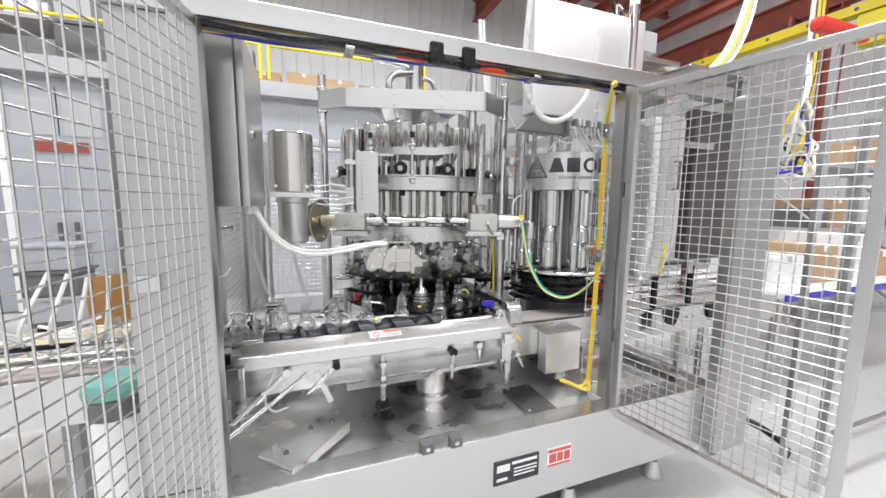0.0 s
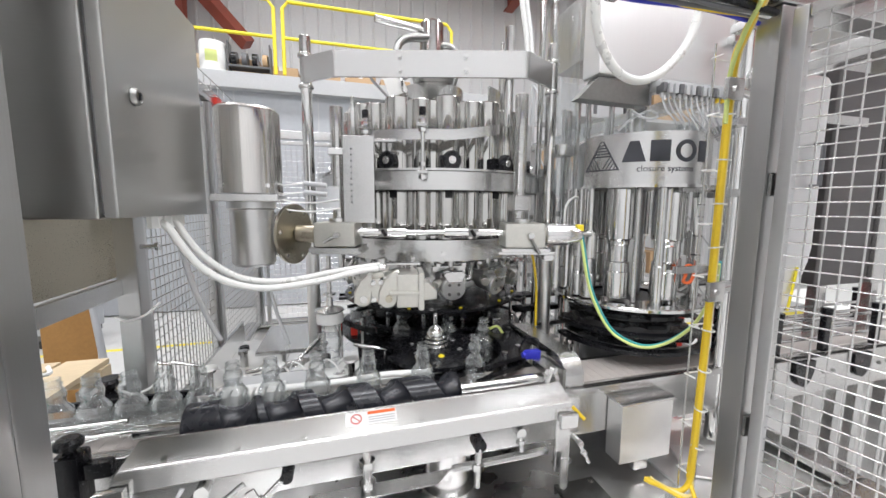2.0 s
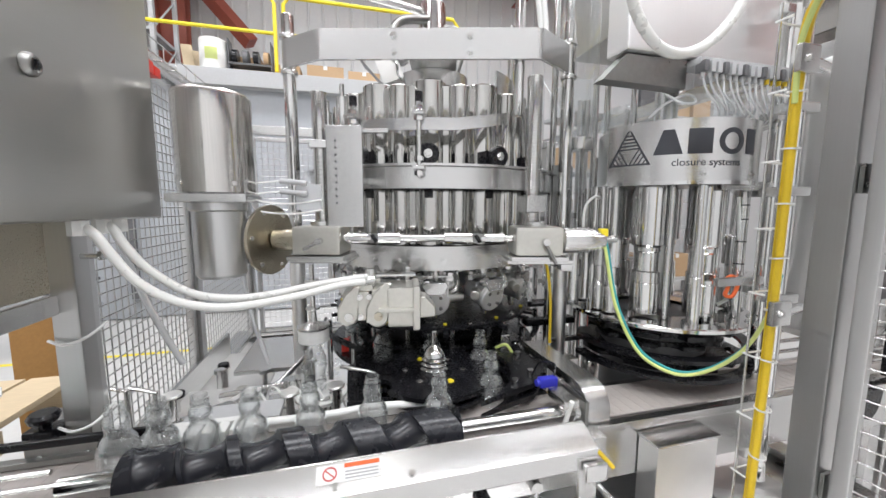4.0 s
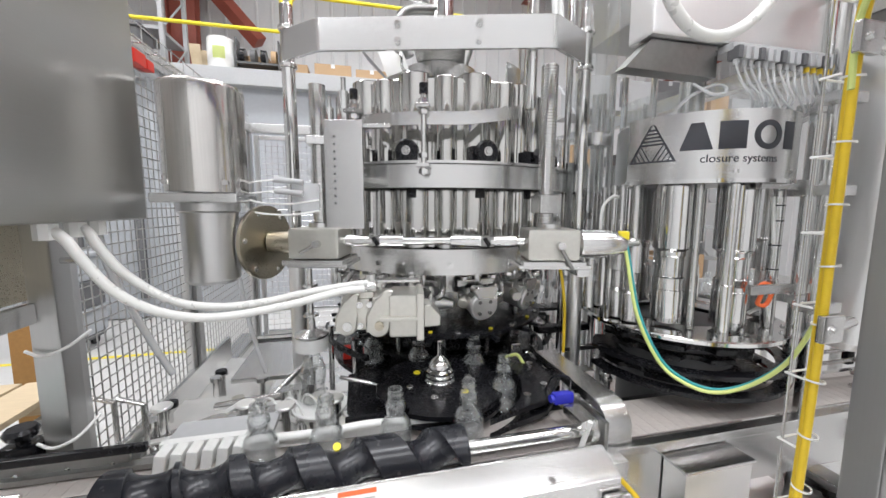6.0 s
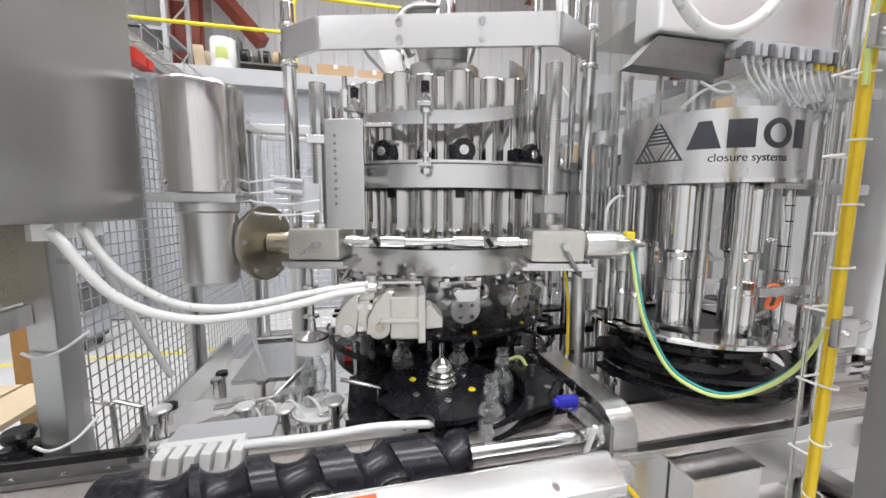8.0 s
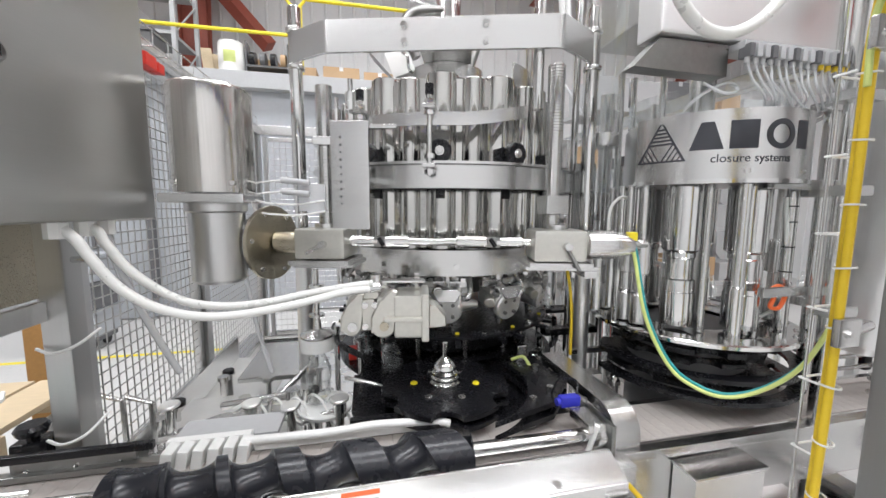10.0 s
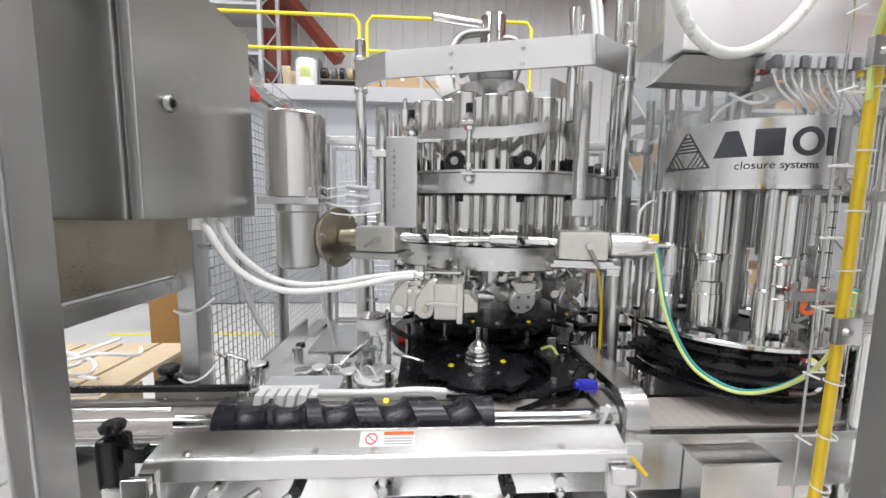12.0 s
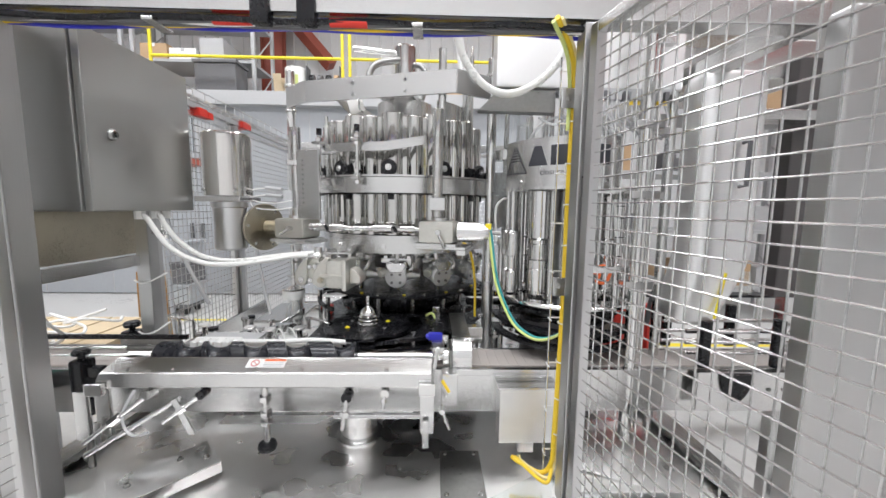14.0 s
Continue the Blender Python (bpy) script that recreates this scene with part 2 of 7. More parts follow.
def sheet(poly, thick, bm=None, m=None, bev=0.0):
    """A plate from an outline in x, y; it lies from z = 0 to thick before m moves it."""
    t = bmesh.new()
    lo = [t.verts.new((x, y, 0)) for x, y in poly]
    hi = [t.verts.new((x, y, thick)) for x, y in poly]
    n = len(poly)
    t.faces.new(lo[::-1])
    t.faces.new(hi)
    for i in range(n):
        t.faces.new((lo[i], lo[(i + 1) % n], hi[(i + 1) % n], hi[i]))
    if bev:
        bmesh.ops.bevel(t, geom=t.edges[:], offset=bev, segments=1, affect="EDGES")
    return merge(t, bm, m)


UP_X = Matrix(((1, 0, 0, 0), (0, 0, -1, 0), (0, 1, 0, 0), (0, 0, 0, 1)))  # outline in x, z; thick towards -y
UP_Y = Matrix(((0, 0, 1, 0), (1, 0, 0, 0), (0, 1, 0, 0), (0, 0, 0, 1)))   # outline in y, z; thick towards +x


def bolt(p, d, r=0.008, L=0.008, bm=None):
    p, d = Vector(p), Vector(d).normalized()
    bm = rod(p, p + d * 0.002, r * 1.5, 12, bm)
    return rod(p + d * 0.002, p + d * L, r, 6, bm)


def writing(body, size, depth=0.0006):
    cu = bpy.data.curves.new("writing", "FONT")
    cu.body, cu.size, cu.extrude, cu.align_x, cu.align_y = body, size, depth, "CENTER", "CENTER"
    ob = bpy.data.objects.new("writing", cu)
    scene.collection.objects.link(ob)
    dg = bpy.context.evaluated_depsgraph_get()
    me = bpy.data.meshes.new_from_object(ob.evaluated_get(dg))
    bm = bmesh.new()
    bm.from_mesh(me)
    bpy.data.objects.remove(ob)
    bpy.data.curves.remove(cu)
    bpy.data.meshes.remove(me)
    return bm


# ---- the hall ----
HX0, HX1, HY0, HY1, HZ = -10.0, 10.0, -6.0, 9.6, 7.4
single("floor", box(HX0, HX1, HY0, HY1, -0.2, 0.0, 0), CONCRETE, "pale sealed concrete factory floor", "floor", kind="structure")


def ribbed_wall(name, length, m):
    """A wall of upright steel sheets with narrow ribs every 0.3 m."""
    pts, x = [], 0.0
    while x < length - 0.01:
        pts += [(x, 0), (x + 0.24, 0), (x + 0.255, 0.03), (x + 0.285, 0.03), (x + 0.3, 0)]
        x += 0.3
    pts += [(length, -0.2), (0, -0.2)]
    t = bmesh.new()
    lo = [t.verts.new((a, b, 0)) for a, b in pts]
    hi = [t.verts.new((a, b, HZ)) for a, b in pts]
    for i in range(len(pts)):
        j = (i + 1) % len(pts)
        t.faces.new((lo[i], lo[j], hi[j], hi[i]))
    return single(name, merge(t, None, m), WALLW, "white ribbed sheet metal hall wall", "wall", kind="structure", sharp=0.3)


ribbed_wall("wall_north", HX1 - HX0, pose(HX1, HY1, 0, 0, 0, 180))
ribbed_wall("wall_south", HX1 - HX0, pose(HX0, HY0, 0, 0, 0, 0))
ribbed_wall("wall_west", HY1 - HY0, pose(HX0, HY1, 0, 0, 0, -90))
ribbed_wall("wall_east", HY1 - HY0, pose(HX1, HY0, 0, 0, 0, 90))
cb = box(HX0, HX1, HY0, HY1, HZ, HZ + 0.2, 0)
for i in range(26):
    box(HX0 + 0.4 + i * 0.75, HX0 + 0.46 + i * 0.75, HY0, HY1, HZ - 0.05, HZ, 0, cb)
single("ceiling", cb, ROOFW, "white foil-faced roof with narrow ribs", "ceiling", kind="structure")
for i, yy in enumerate((-4.0, -1.5, 1.0, 3.5, 6.0, 8.4)):
    t = box(HX0, HX1, yy - 0.08, yy + 0.08, 7.0, 7.02, 0)
    box(HX0, HX1, yy - 0.012, yy + 0.012, 7.02, 7.28, 0, t)
    box(HX0, HX1, yy - 0.08, yy + 0.08, 7.28, 7.3, 0, t)
    single("roof_beam", t, REDST, "red oxide painted steel roof purlin", "beam", "roof beams", "structure")
for xx in (-7.0, -2.75, 4.4):
    t = box(xx - 0.12, xx + 0.12, HY0, HY1, 6.45, 6.48, 0)
    box(xx - 0.015, xx + 0.015, HY0, HY1, 6.48, 6.98, 0, t)
    box(xx - 0.12, xx + 0.12, HY0, HY1, 6.96, 6.99, 0, t)
    single("roof_girder", t, REDST, "deep red oxide steel roof girder", "girder", "roof girders", "structure")
for xx in (-5.2, 0.6, 6.4):
    for yy in (-2.8, 2.2, 7.2):
        single("skylight", box(xx - 0.45, xx + 0.45, yy - 1.0, yy + 1.0, HZ - 0.012, HZ - 0.004, 0), GLOW, "bright translucent roof light", "skylight", "roof lights", "structure")
for xx, yy, zt in ((-2.75, 9.2, 6.45), (8.6, 3.95, 4.978)):
    t = box(xx - 0.11, xx + 0.11, yy - 0.11, yy - 0.09, 0, zt, 0)
    box(xx - 0.11, xx + 0.11, yy + 0.09, yy + 0.11, 0, zt, 0, t)
    box(xx - 0.008, xx + 0.008, yy - 0.09, yy + 0.09, 0, zt, 0, t)
    if xx < 0:
        # deep tapered frame leg beside the brace
        quads(t, [[(xx - 0.36, yy - 0.012, z), (xx + 0.1 + 0.03 * (z - 3.4), yy - 0.012, z), (xx + 0.1 + 0.03 * (z - 3.4), yy + 0.012, z), (xx - 0.36, yy + 0.012, z)] for z in (0.0, 3.4, 6.45)])
        box(xx - 0.38, xx - 0.355, yy - 0.12, yy + 0.12, 0, 6.45, 0, t)
    single("hall_column", t, REDST, "red oxide steel hall column", "column", "hall columns", "structure")
# lower eaves bay on the east side: a deep girder and stepped purlins under the sloping roof
t = box(8.49, 8.71, HY0, HY1, 4.98, 5.01, 0)
box(8.585, 8.615, HY0, HY1, 5.01, 5.36, 0, t)
box(8.49, 8.71, HY0, HY1, 5.36, 5.39, 0, t)
single("roof_girder", t, REDST, "deep red oxide steel eaves girder", "girder", "roof girders", "structure")
for xx, zz in ((8.15, 5.6), (7.45, 5.85), (6.75, 6.1), (6.05, 6.35)):
    t = box(xx - 0.1, xx + 0.1, HY0, 7.9, zz, zz + 0.02, 0)
    box(xx - 0.012, xx + 0.012, HY0, 7.9, zz + 0.02, zz + 0.24, 0, t)
    box(xx - 0.1, xx + 0.1, HY0, 7.9, zz + 0.24, zz + 0.26, 0, t)
    single("roof_beam", t, REDST, "red oxide painted steel roof purlin", "beam", "roof beams", "structure")
single("roof_rafter", rod((8.6, 7.95, 5.4), (5.7, 7.95, 6.55), 0.1, 4), REDST, "red oxide slanted steel rafter carrying the purlins", "rafter", kind="structure")
# slanted knee brace on the far column
single("knee_brace", rod((-2.95, 9.0, 6.4), (-1.5, 9.0, 4.75), 0.16, 4), REDST, "red oxide slanted steel brace under the roof", "brace", kind="structure")


def mezzanine():
    t = thing("mezzanine", (0, 7, 0), "raised storage deck with pale panels below", "mezzanine", kind="structure")
    part("deck", box(-7.5, 2.6, 6.45, 9.4, 3.2, 3.42, 0.01), GREYP, t)
    part("room_wall", box(-7.4, 2.5, 6.6, 6.7, 0.02, 3.2, 0.0), BLUEGR, t, "pale blue smooth panel wall")
    for i in range(9):
        part("panel_joint", box(-7.0 + i * 1.15, -6.985 + i * 1.15, 6.592, 6.602, 0.02, 3.2, 0), GREYP, t)
    return t


mezzanine()


def yellow_rail(x0, x1, y, z):
    """One bay of handrail: two posts, top rail with bent corners and a middle rail."""
    t = thing("handrail", ((x0 + x1) / 2, y, z), "yellow painted tube handrail on the deck edge", "handrail", "deck handrails")
    part("top_rail", pipe([(x0, y, z + 0.04), (x0, y, z + 0.95), (x0 + 0.08, y, z + 1.05), (x1 - 0.08, y, z + 1.05), (x1, y, z + 0.95), (x1, y, z + 0.04)], 0.026, 10, straight=True), YPAINT, t)
    part("middle_rail", rod((x0, y, z + 0.55), (x1, y, z + 0.55), 0.024, 10), YPAINT, t)
    for xx in (x0, x1):
        part("foot_plate", box(xx - 0.05, xx + 0.05, y - 0.05, y + 0.05, z, z + 0.012, 0.002), YPAINT, t)


for a, b in ((-3.75, -0.66), (-0.54, 2.0)):
    yellow_rail(a, b, 6.55, 3.42)

# ---- machine base and guarding ----
FX, FY = 0.686, 2.525            # axis of the filler
SX, SY, SR, FR = 0.555, 1.92, 0.205, 0.41   # infeed star, its radius, radius of the filler's bottle circle
AX, AY = 1.485, 1.945              # axis of the capper
BELT_Z = 0.925


def filling_machine_bed():
    t = thing("filling_machine_bed", (0.7, 2.3, 0), "wide stainless machine bed with raised rim and bright tray", "machine base")
    x0, x1, y0, y1 = -0.55, 1.95, 1.2, 3.7
    part("tray", box(x0 + 0.05, x1 - 0.05, y0 + 0.09, y1 - 0.05, 0.555, 0.58, 0.002), TRAY, t, "reflective stainless tray, wet and scuffed")
    part("front_skirt", box(x0, x1, y0, y0 + 0.014, 0.29, 0.598, 0.003), STEEL, t, "pale brushed stainless front skirt")
    part("back_skirt", box(x0, x1, y1 - 0.014, y1, 0.29, 0.598, 0.003), STEEL, t)
    part("side_skirt", box(x0, x0 + 0.014, y0 + 0.016, y1 - 0.016, 0.29, 0.598, 0.003), STEEL, t)
    part("side_skirt", box(x1 - 0.014, x1, y0 + 0.016, y1 - 0.016, 0.29, 0.598, 0.003), STEEL, t)
    part("front_rim", box(x0, x1, y0 - 0.006, y0 + 0.085, 0.6, 0.627, 0.006), STEEL, t)
    part("back_rim", box(x0, x1, y1 - 0.085, y1, 0.6, 0.627, 0.006), STEEL, t)
    part("side_rim", box(x0, x0 + 0.085, y0 + 0.087, y1 - 0.087, 0.6, 0.627, 0.006), STEEL, t)
    part("side_rim", box(x1 - 0.085, x1, y0 + 0.087, y1 - 0.087, 0.6, 0.627, 0.006), STEEL, t)
    part("underside", box(x0 + 0.02, x1 - 0.02, y0 + 0.02, y1 - 0.02, 0.31, 0.33, 0), DARKST, t)
    # tilted drain plates in the tray
    dp = pose(-0.06, 1.415, 0.629, 0, 0, 45)
    pl = part("drain_plate", box(-0.15, 0.15, -0.082, 0.082, 0, 0.01, 0.002, None, dp), TRAY, t, "loose stainless cover plate with bolts")
    part("plate_fold", box(-0.15, 0.15, -0.086, -0.082, -0.03, 0.009, 0.001, None, dp), STEEL, pl)
    for u, v in ((0.12, -0.02), (0.05, 0.03), (-0.1, 0.0)):
        part("plate_bolt", bolt(dp @ Vector((u, v, 0.01)), (0, 0, 1), 0.007, 0.01), DARKST, pl)
    part("drain_frame", box(0.895, 1.05, 1.33, 1.575, 0.581, 0.595, 0.003), DARKST, t, "dark drain opening cover")
    for k, (x, y, w, d, a) in enumerate(((1.18, 1.34, 0.14, 0.09, 30), (1.5, 1.42, 0.2, 0.12, 15), (1.62, 1.6, 0.16, 0.1, -30))):
        pts = [(w * (1 + 0.25 * math.sin(3 * b + k) + 0.13 * math.sin(7 * b + 2 * k)) * math.cos(b), d * (1 + 0.25 * math.cos(2 * b + k)) * math.sin(b)) for b in [2 * math.pi * i / 40 for i in range(40)]]
        part("puddle", sheet(pts, 0.0015, None, pose(x, y, 0.5805, 0, 0, a)), WATER, t, "thin spilled water film")
    for x, y in ((0.915, 1.35), (1.03, 1.35), (0.915, 1.555), (1.03, 1.555)):
        part("cover_bolt", bolt((x, y, 0.595), (0, 0, 1), 0.006, 0.005), POLISH, t)
    part("angle_bracket", box(1.45, 1.7, 1.3, 1.33, 0.581, 0.64, 0.003), SHEET, t, "bright bent bracket in the tray")
    part("angle_bracket", box(-0.12, 0.12, -0.08, 0.08, 0, 0.008, 0.002, None, pose(1.52, 1.5, 0.6, 3, 2, -25)), TRAY, t, "bright loose plate in the tray")
    part("sump_plate", box(1.32, 1.74, 1.36, 1.78, 0.581, 0.592, 0.004), SHEET, t)
    for xx in (x0 + 0.15, 0.2, 1.2, x1 - 0.15):
        for yy in (y0 + 0.2, y1 - 0.2):
            f = part("foot", rod((xx, yy, 0.09), (xx, yy, 0.31), 0.02, 14), STEEL, t)
            part("foot_pad", lathe([(0.02, 0.1), (0.03, 0.095), (0.06, 0.02), (0.06, 0.0)], xx, yy, 24), STEEL, f)
    for xx in (0.36, 0.475):
        b = part("latch_block", box(xx - 0.024, xx + 0.024, y0 - 0.022, y0 + 0.02, 0.628, 0.667, 0.004), DGREY, t, "small dark latch striker")
        part("bolt", bolt((xx, y0 - 0.022, 0.648), (0, -1, 0), 0.006, 0.006), STEEL, b)
    # dark nameplate and red notice on the skirt
    n = part("nameplate", box(0.648, 0.862, y0 - 0.004, y0 - 0.001, 0.402, 0.505, 0), INK, t, "dark nameplate with unreadable pale lines")
    for k, (a, b, zz, h) in enumerate(((0.66, 0.72, 0.49, 0.03), (0.73, 0.85, 0.512, 0.012), (0.74, 0.85, 0.488, 0.006), (0.74, 0.85, 0.473, 0.006), (0.74, 0.84, 0.458, 0.006), (0.66, 0.71, 0.45, 0.012))):
        part("line_bar", box(a, b, y0 - 0.006, y0 - 0.0045, zz - 0.03, zz - 0.03 + h, 0), PAPER, n)
    n = part("red_notice", box(0.905, 1.03, y0 - 0.004, y0 - 0.001, 0.422, 0.505, 0), PAPER, t, "small red and white notice")
    for a, b, zz, h in ((0.908, 1.027, 0.518, 0.014), (0.915, 0.95, 0.47, 0.04), (0.956, 0.985, 0.47, 0.04), (0.992, 1.022, 0.47, 0.04), (0.908, 1.027, 0.454, 0.008)):
        part("line_bar", box(a, b, y0 - 0.006, y0 - 0.0045, zz - 0.03, zz - 0.03 + h, 0), REDINK, n)


filling_machine_bed()


POST_L, POST_R, GY = -0.335, 1.297, 1.285


def guard_frame():
    t = thing("machine_guard", (0.46, 1.2, 0.66), "brushed stainless square tube guarding round the machine", "machine guard")
    part("post", box(POST_L - 0.035, POST_L + 0.035, GY - 0.035, GY + 0.035, 0.627, 2.06, 0.006), GUARD, t)
    part("post", box(POST_R - 0.03, POST_R + 0.028, GY - 0.03, GY + 0.03, 0.627, 2.06, 0.006), GUARD, t)
    part("wide_post", box(1.87, 2.12, 1.13, 1.198, 0.29, 2.06, 0.012), GUARD, t, "wide pale grey upright cover")
    part("post", box(1.88, 1.94, 3.6, 3.66, 0.627, 2.06, 0.006), GUARD, t)
    part("post", box(-0.46, -0.4, 1.86, 1.92, 0.627, 2.1, 0.006), GUARD, t)
    part("post", box(-0.46, -0.4, 2.62, 2.67, 0.627, 2.06, 0.006), GUARD, t)
    part("post", box(-0.46, -0.4, 3.6, 3.66, 0.627, 2.06, 0.006), GUARD, t)
    part("top_beam", box(-0.52, 1.94, GY - 0.035, GY + 0.035, 2.062, 2.128, 0.006), STEEL, t, "long brushed stainless top beam")
    part("top_beam", box(-0.52, 1.94, 3.6, 3.66, 2.062, 2.128, 0.006), STEEL, t)
    part("top_beam", box(-0.46, -0.4, 1.322, 3.598, 2.062, 2.128, 0.006), STEEL, t)
    part("top_beam", box(1.88, 1.94, 1.322, 3.598, 2.062, 2.128, 0.006), STEEL, t)
    part("side_sheet", box(-0.52, POST_L - 0.037, GY - 0.012, GY - 0.002, 0.63, 2.06, 0.002), GUARD, t, "plain brushed stainless filler sheet")
    for z in (0.95, 1.62):
        part("catch", box(POST_R - 0.02, POST_R + 0.01, GY - 0.04, GY - 0.031, z - 0.03, z + 0.03, 0.003), DARKST, t)
    return t


guard_frame()
WIRE = {}
WIREST = mat("dull_welded_wire", (0.42, 0.42, 0.41), 0.4, 1.0, 0.1, 9.0, 60.0)


def mesh_panel(name, w, z0, z1, m, label, category, group, pitch=0.04, frame_w=0.03, wire=None):
    """Framed welded wire panel; x runs along the panel from the hinge, z up."""
    t = tagged(new(name), label, category, group)
    t.matrix_basis = m
    f = frame_w
    part("frame_post", box(0, f, -f / 2, f / 2, z0, z1, 0.004), STEEL_V, t, local=True)
    part("frame_post", box(w - f, w, -f / 2, f / 2, z0, z1, 0.004), STEEL_V, t, local=True)
    part("frame_rail", box(f + 0.001, w - f - 0.001, -f / 2, f / 2, z0, z0 + f, 0.004), STEEL, t, local=True)
    part("frame_rail", box(f + 0.001, w - f - 0.001, -f / 2, f / 2, z1 - f, z1, 0.004), STEEL, t, local=True)
    wire = wire or STEEL
    kv, kh = ("v", round(z1 - z0, 3), wire.name), ("h", round(w, 3), wire.name)
    if kv not in WIRE:
        WIRE[kv] = finish("wire", rod((0, 0, 0), (0, 0, z1 - z0 - f), 0.0021, 6), wire)
    if kh not in WIRE:
        WIRE[kh] = finish("wire", rod((0, 0, 0), (w - f, 0, 0), 0.0021, 6), wire)
    n = int((w - 2 * f) / pitch)
    for i in range(1, n + 1):
        share("wire", WIRE[kv], t, pose(f + (w - 2 * f) * i / (n + 1), 0.002, z0 + f / 2))
    n = int((z1 - z0 - 2 * f) / pitch)
    for i in range(1, n + 1):
        share("wire", WIRE[kh], t, pose(f / 2, -0.002, z0 + f + (z1 - z0 - 2 * f) * i / (n + 1)))
    return t


G = "guard mesh panels"
gate_r = mesh_panel("guard_gate", 0.74, 0.57, 2.04, pose(POST_R - 0.008, GY - 0.046, 0, 0, 0, -78.5), "open stainless wire mesh gate hinged on the front post", "gate", "guard gates", 0.034)
gate_l = mesh_panel("guard_gate", 0.74, 0.57, 2.04, pose(POST_L + 0.035, GY - 0.052, 0, 0, 0, -101.5), "open stainless wire mesh gate beside the control cabinet", "gate", "guard gates", 0.038)
mesh_panel("mesh_panel", 0.68, 0.63, 2.05, pose(-0.43, 1.935, 0, 0, 0, 90), "fixed stainless wire mesh side panel", "mesh panel", G, 0.036, 0.03, WIREST)
mesh_panel("mesh_panel", 0.9, 0.63, 2.05, pose(-0.43, 2.685, 0, 0, 0, 90), "fixed stainless wire mesh side panel", "mesh panel", G, 0.036, 0.03, WIREST)
for k in range(3):
    mesh_panel("mesh_panel", 0.72, 0.63, 2.05, pose(-0.38 + k * 0.74, 3.63, 0), "fixed stainless wire mesh back panel", "mesh panel", G)


def gate_hardware():
    """Red safety switches on the side guard beam."""
    t = thing("red_interlock", (-0.415, 2.3, 2.1), "red safety switch on the side guard beam", "safety switch", "safety switches")
    part("switch_body", box(-0.44, -0.385, 2.26, 2.33, 2.03, 2.075, 0.006), RED, t)
    part("actuator", box(-0.445, -0.39, 2.345, 2.39, 2.035, 2.07, 0.004), RED, t)
    part("cable", pipe([(-0.42, 2.24, 2.07), (-0.43, 2.18, 2.11), (-0.43, 2.0, 2.12), (-0.42, 1.8, 2.13)], 0.006, 8), BLACK, t)
    u = thing("red_interlock", (-0.415, 2.7, 2.1), "red safety switch on the side guard beam", "safety switch", "safety switches")
    part("switch_body", box(-0.45, -0.385, 2.7, 2.78, 2.06, 2.11, 0.006), RED, u)
    part("actuator", box(-0.445, -0.39, 2.785, 2.82, 2.065, 2.1, 0.004), RED, u)


gate_hardware()


def wire_tray(x, y0, y1, z):
    t = thing("cable_tray", (x, (y0 + y1) / 2, z), "wire basket cable tray on the guard beam", "cable tray")
    for dx in (-0.05, 0.05):
        for dz in (0.0, 0.05):
            part("long_wire", rod((x + dx, y0, z + dz), (x + dx, y1, z + dz), 0.0025, 6), STEEL, t)
    me = finish("cross_wire", pipe([(-0.05, 0, 0.055), (-0.05, 0, 0), (0.05, 0, 0), (0.05, 0, 0.055)], 0.0025, 6, straight=True), STEEL)
    n = int((y1 - y0) / 0.1)
    for i in range(n + 1):
        share("cross_wire", me, t, pose(0, y0 + i * 0.1 - (y0 + y1) / 2, 0))
    for k in range(4):
        part("cable", pipe([(x - 0.03 + 0.018 * k, y0, z + 0.008), (x - 0.03 + 0.015 * k, (y0 + y1) / 2, z + 0.01), (x - 0.028 + 0.018 * k, y1, z + 0.008)], 0.006, 8), (WHITEP, BLACK, WHITEP, DGREY)[k], t)


wire_tray(-0.43, 1.3, 3.5, 2.103)


def beam_cables():
    """The cable run strapped under the front beam."""
    t = thing("cable_run", (0.46, GY, 2.03), "bundle of thin cables strapped under the top beam", "cable run")
    cols = (BLACK, DGREY, WHITEP, DGREY, YELLOW, BLUE)
    for k, c in enumerate(cols):
        pts = []
        for i in range(9):
            x = POST_L + 0.03 + i * (POST_R - POST_L - 0.06) / 8
            pts.append((x, GY - 0.02 + 0.009 * k + 0.004 * math.sin(i * 1.7 + k), 2.05 - 0.008 * math.sin(i * 1.3 + 2 * k) ** 2 - 0.004 * (k % 2)))
        part("cable", pipe(pts, 0.0055 if k else 0.008, 8), c, t)
    for x in (0.38, 0.5):
        part("strap", box(x, x + 0.05, GY - 0.048, GY - 0.006, 2.03, 2.098, 0.01), BLACK, t, "black strap clip on the beam")
    for x in (0.27, 0.58):
        part("red_sleeve", rod((x, GY - 0.012, 2.047), (x + 0.1, GY - 0.012, 2.047), 0.012, 10), RED, t, "red cable sleeve")
    for x in (0.1, 0.8):
        part("cable_clip", box(x, x + 0.03, GY - 0.04, GY + 0.04, 2.032, 2.042, 0.003), STEEL, t)


beam_cables()


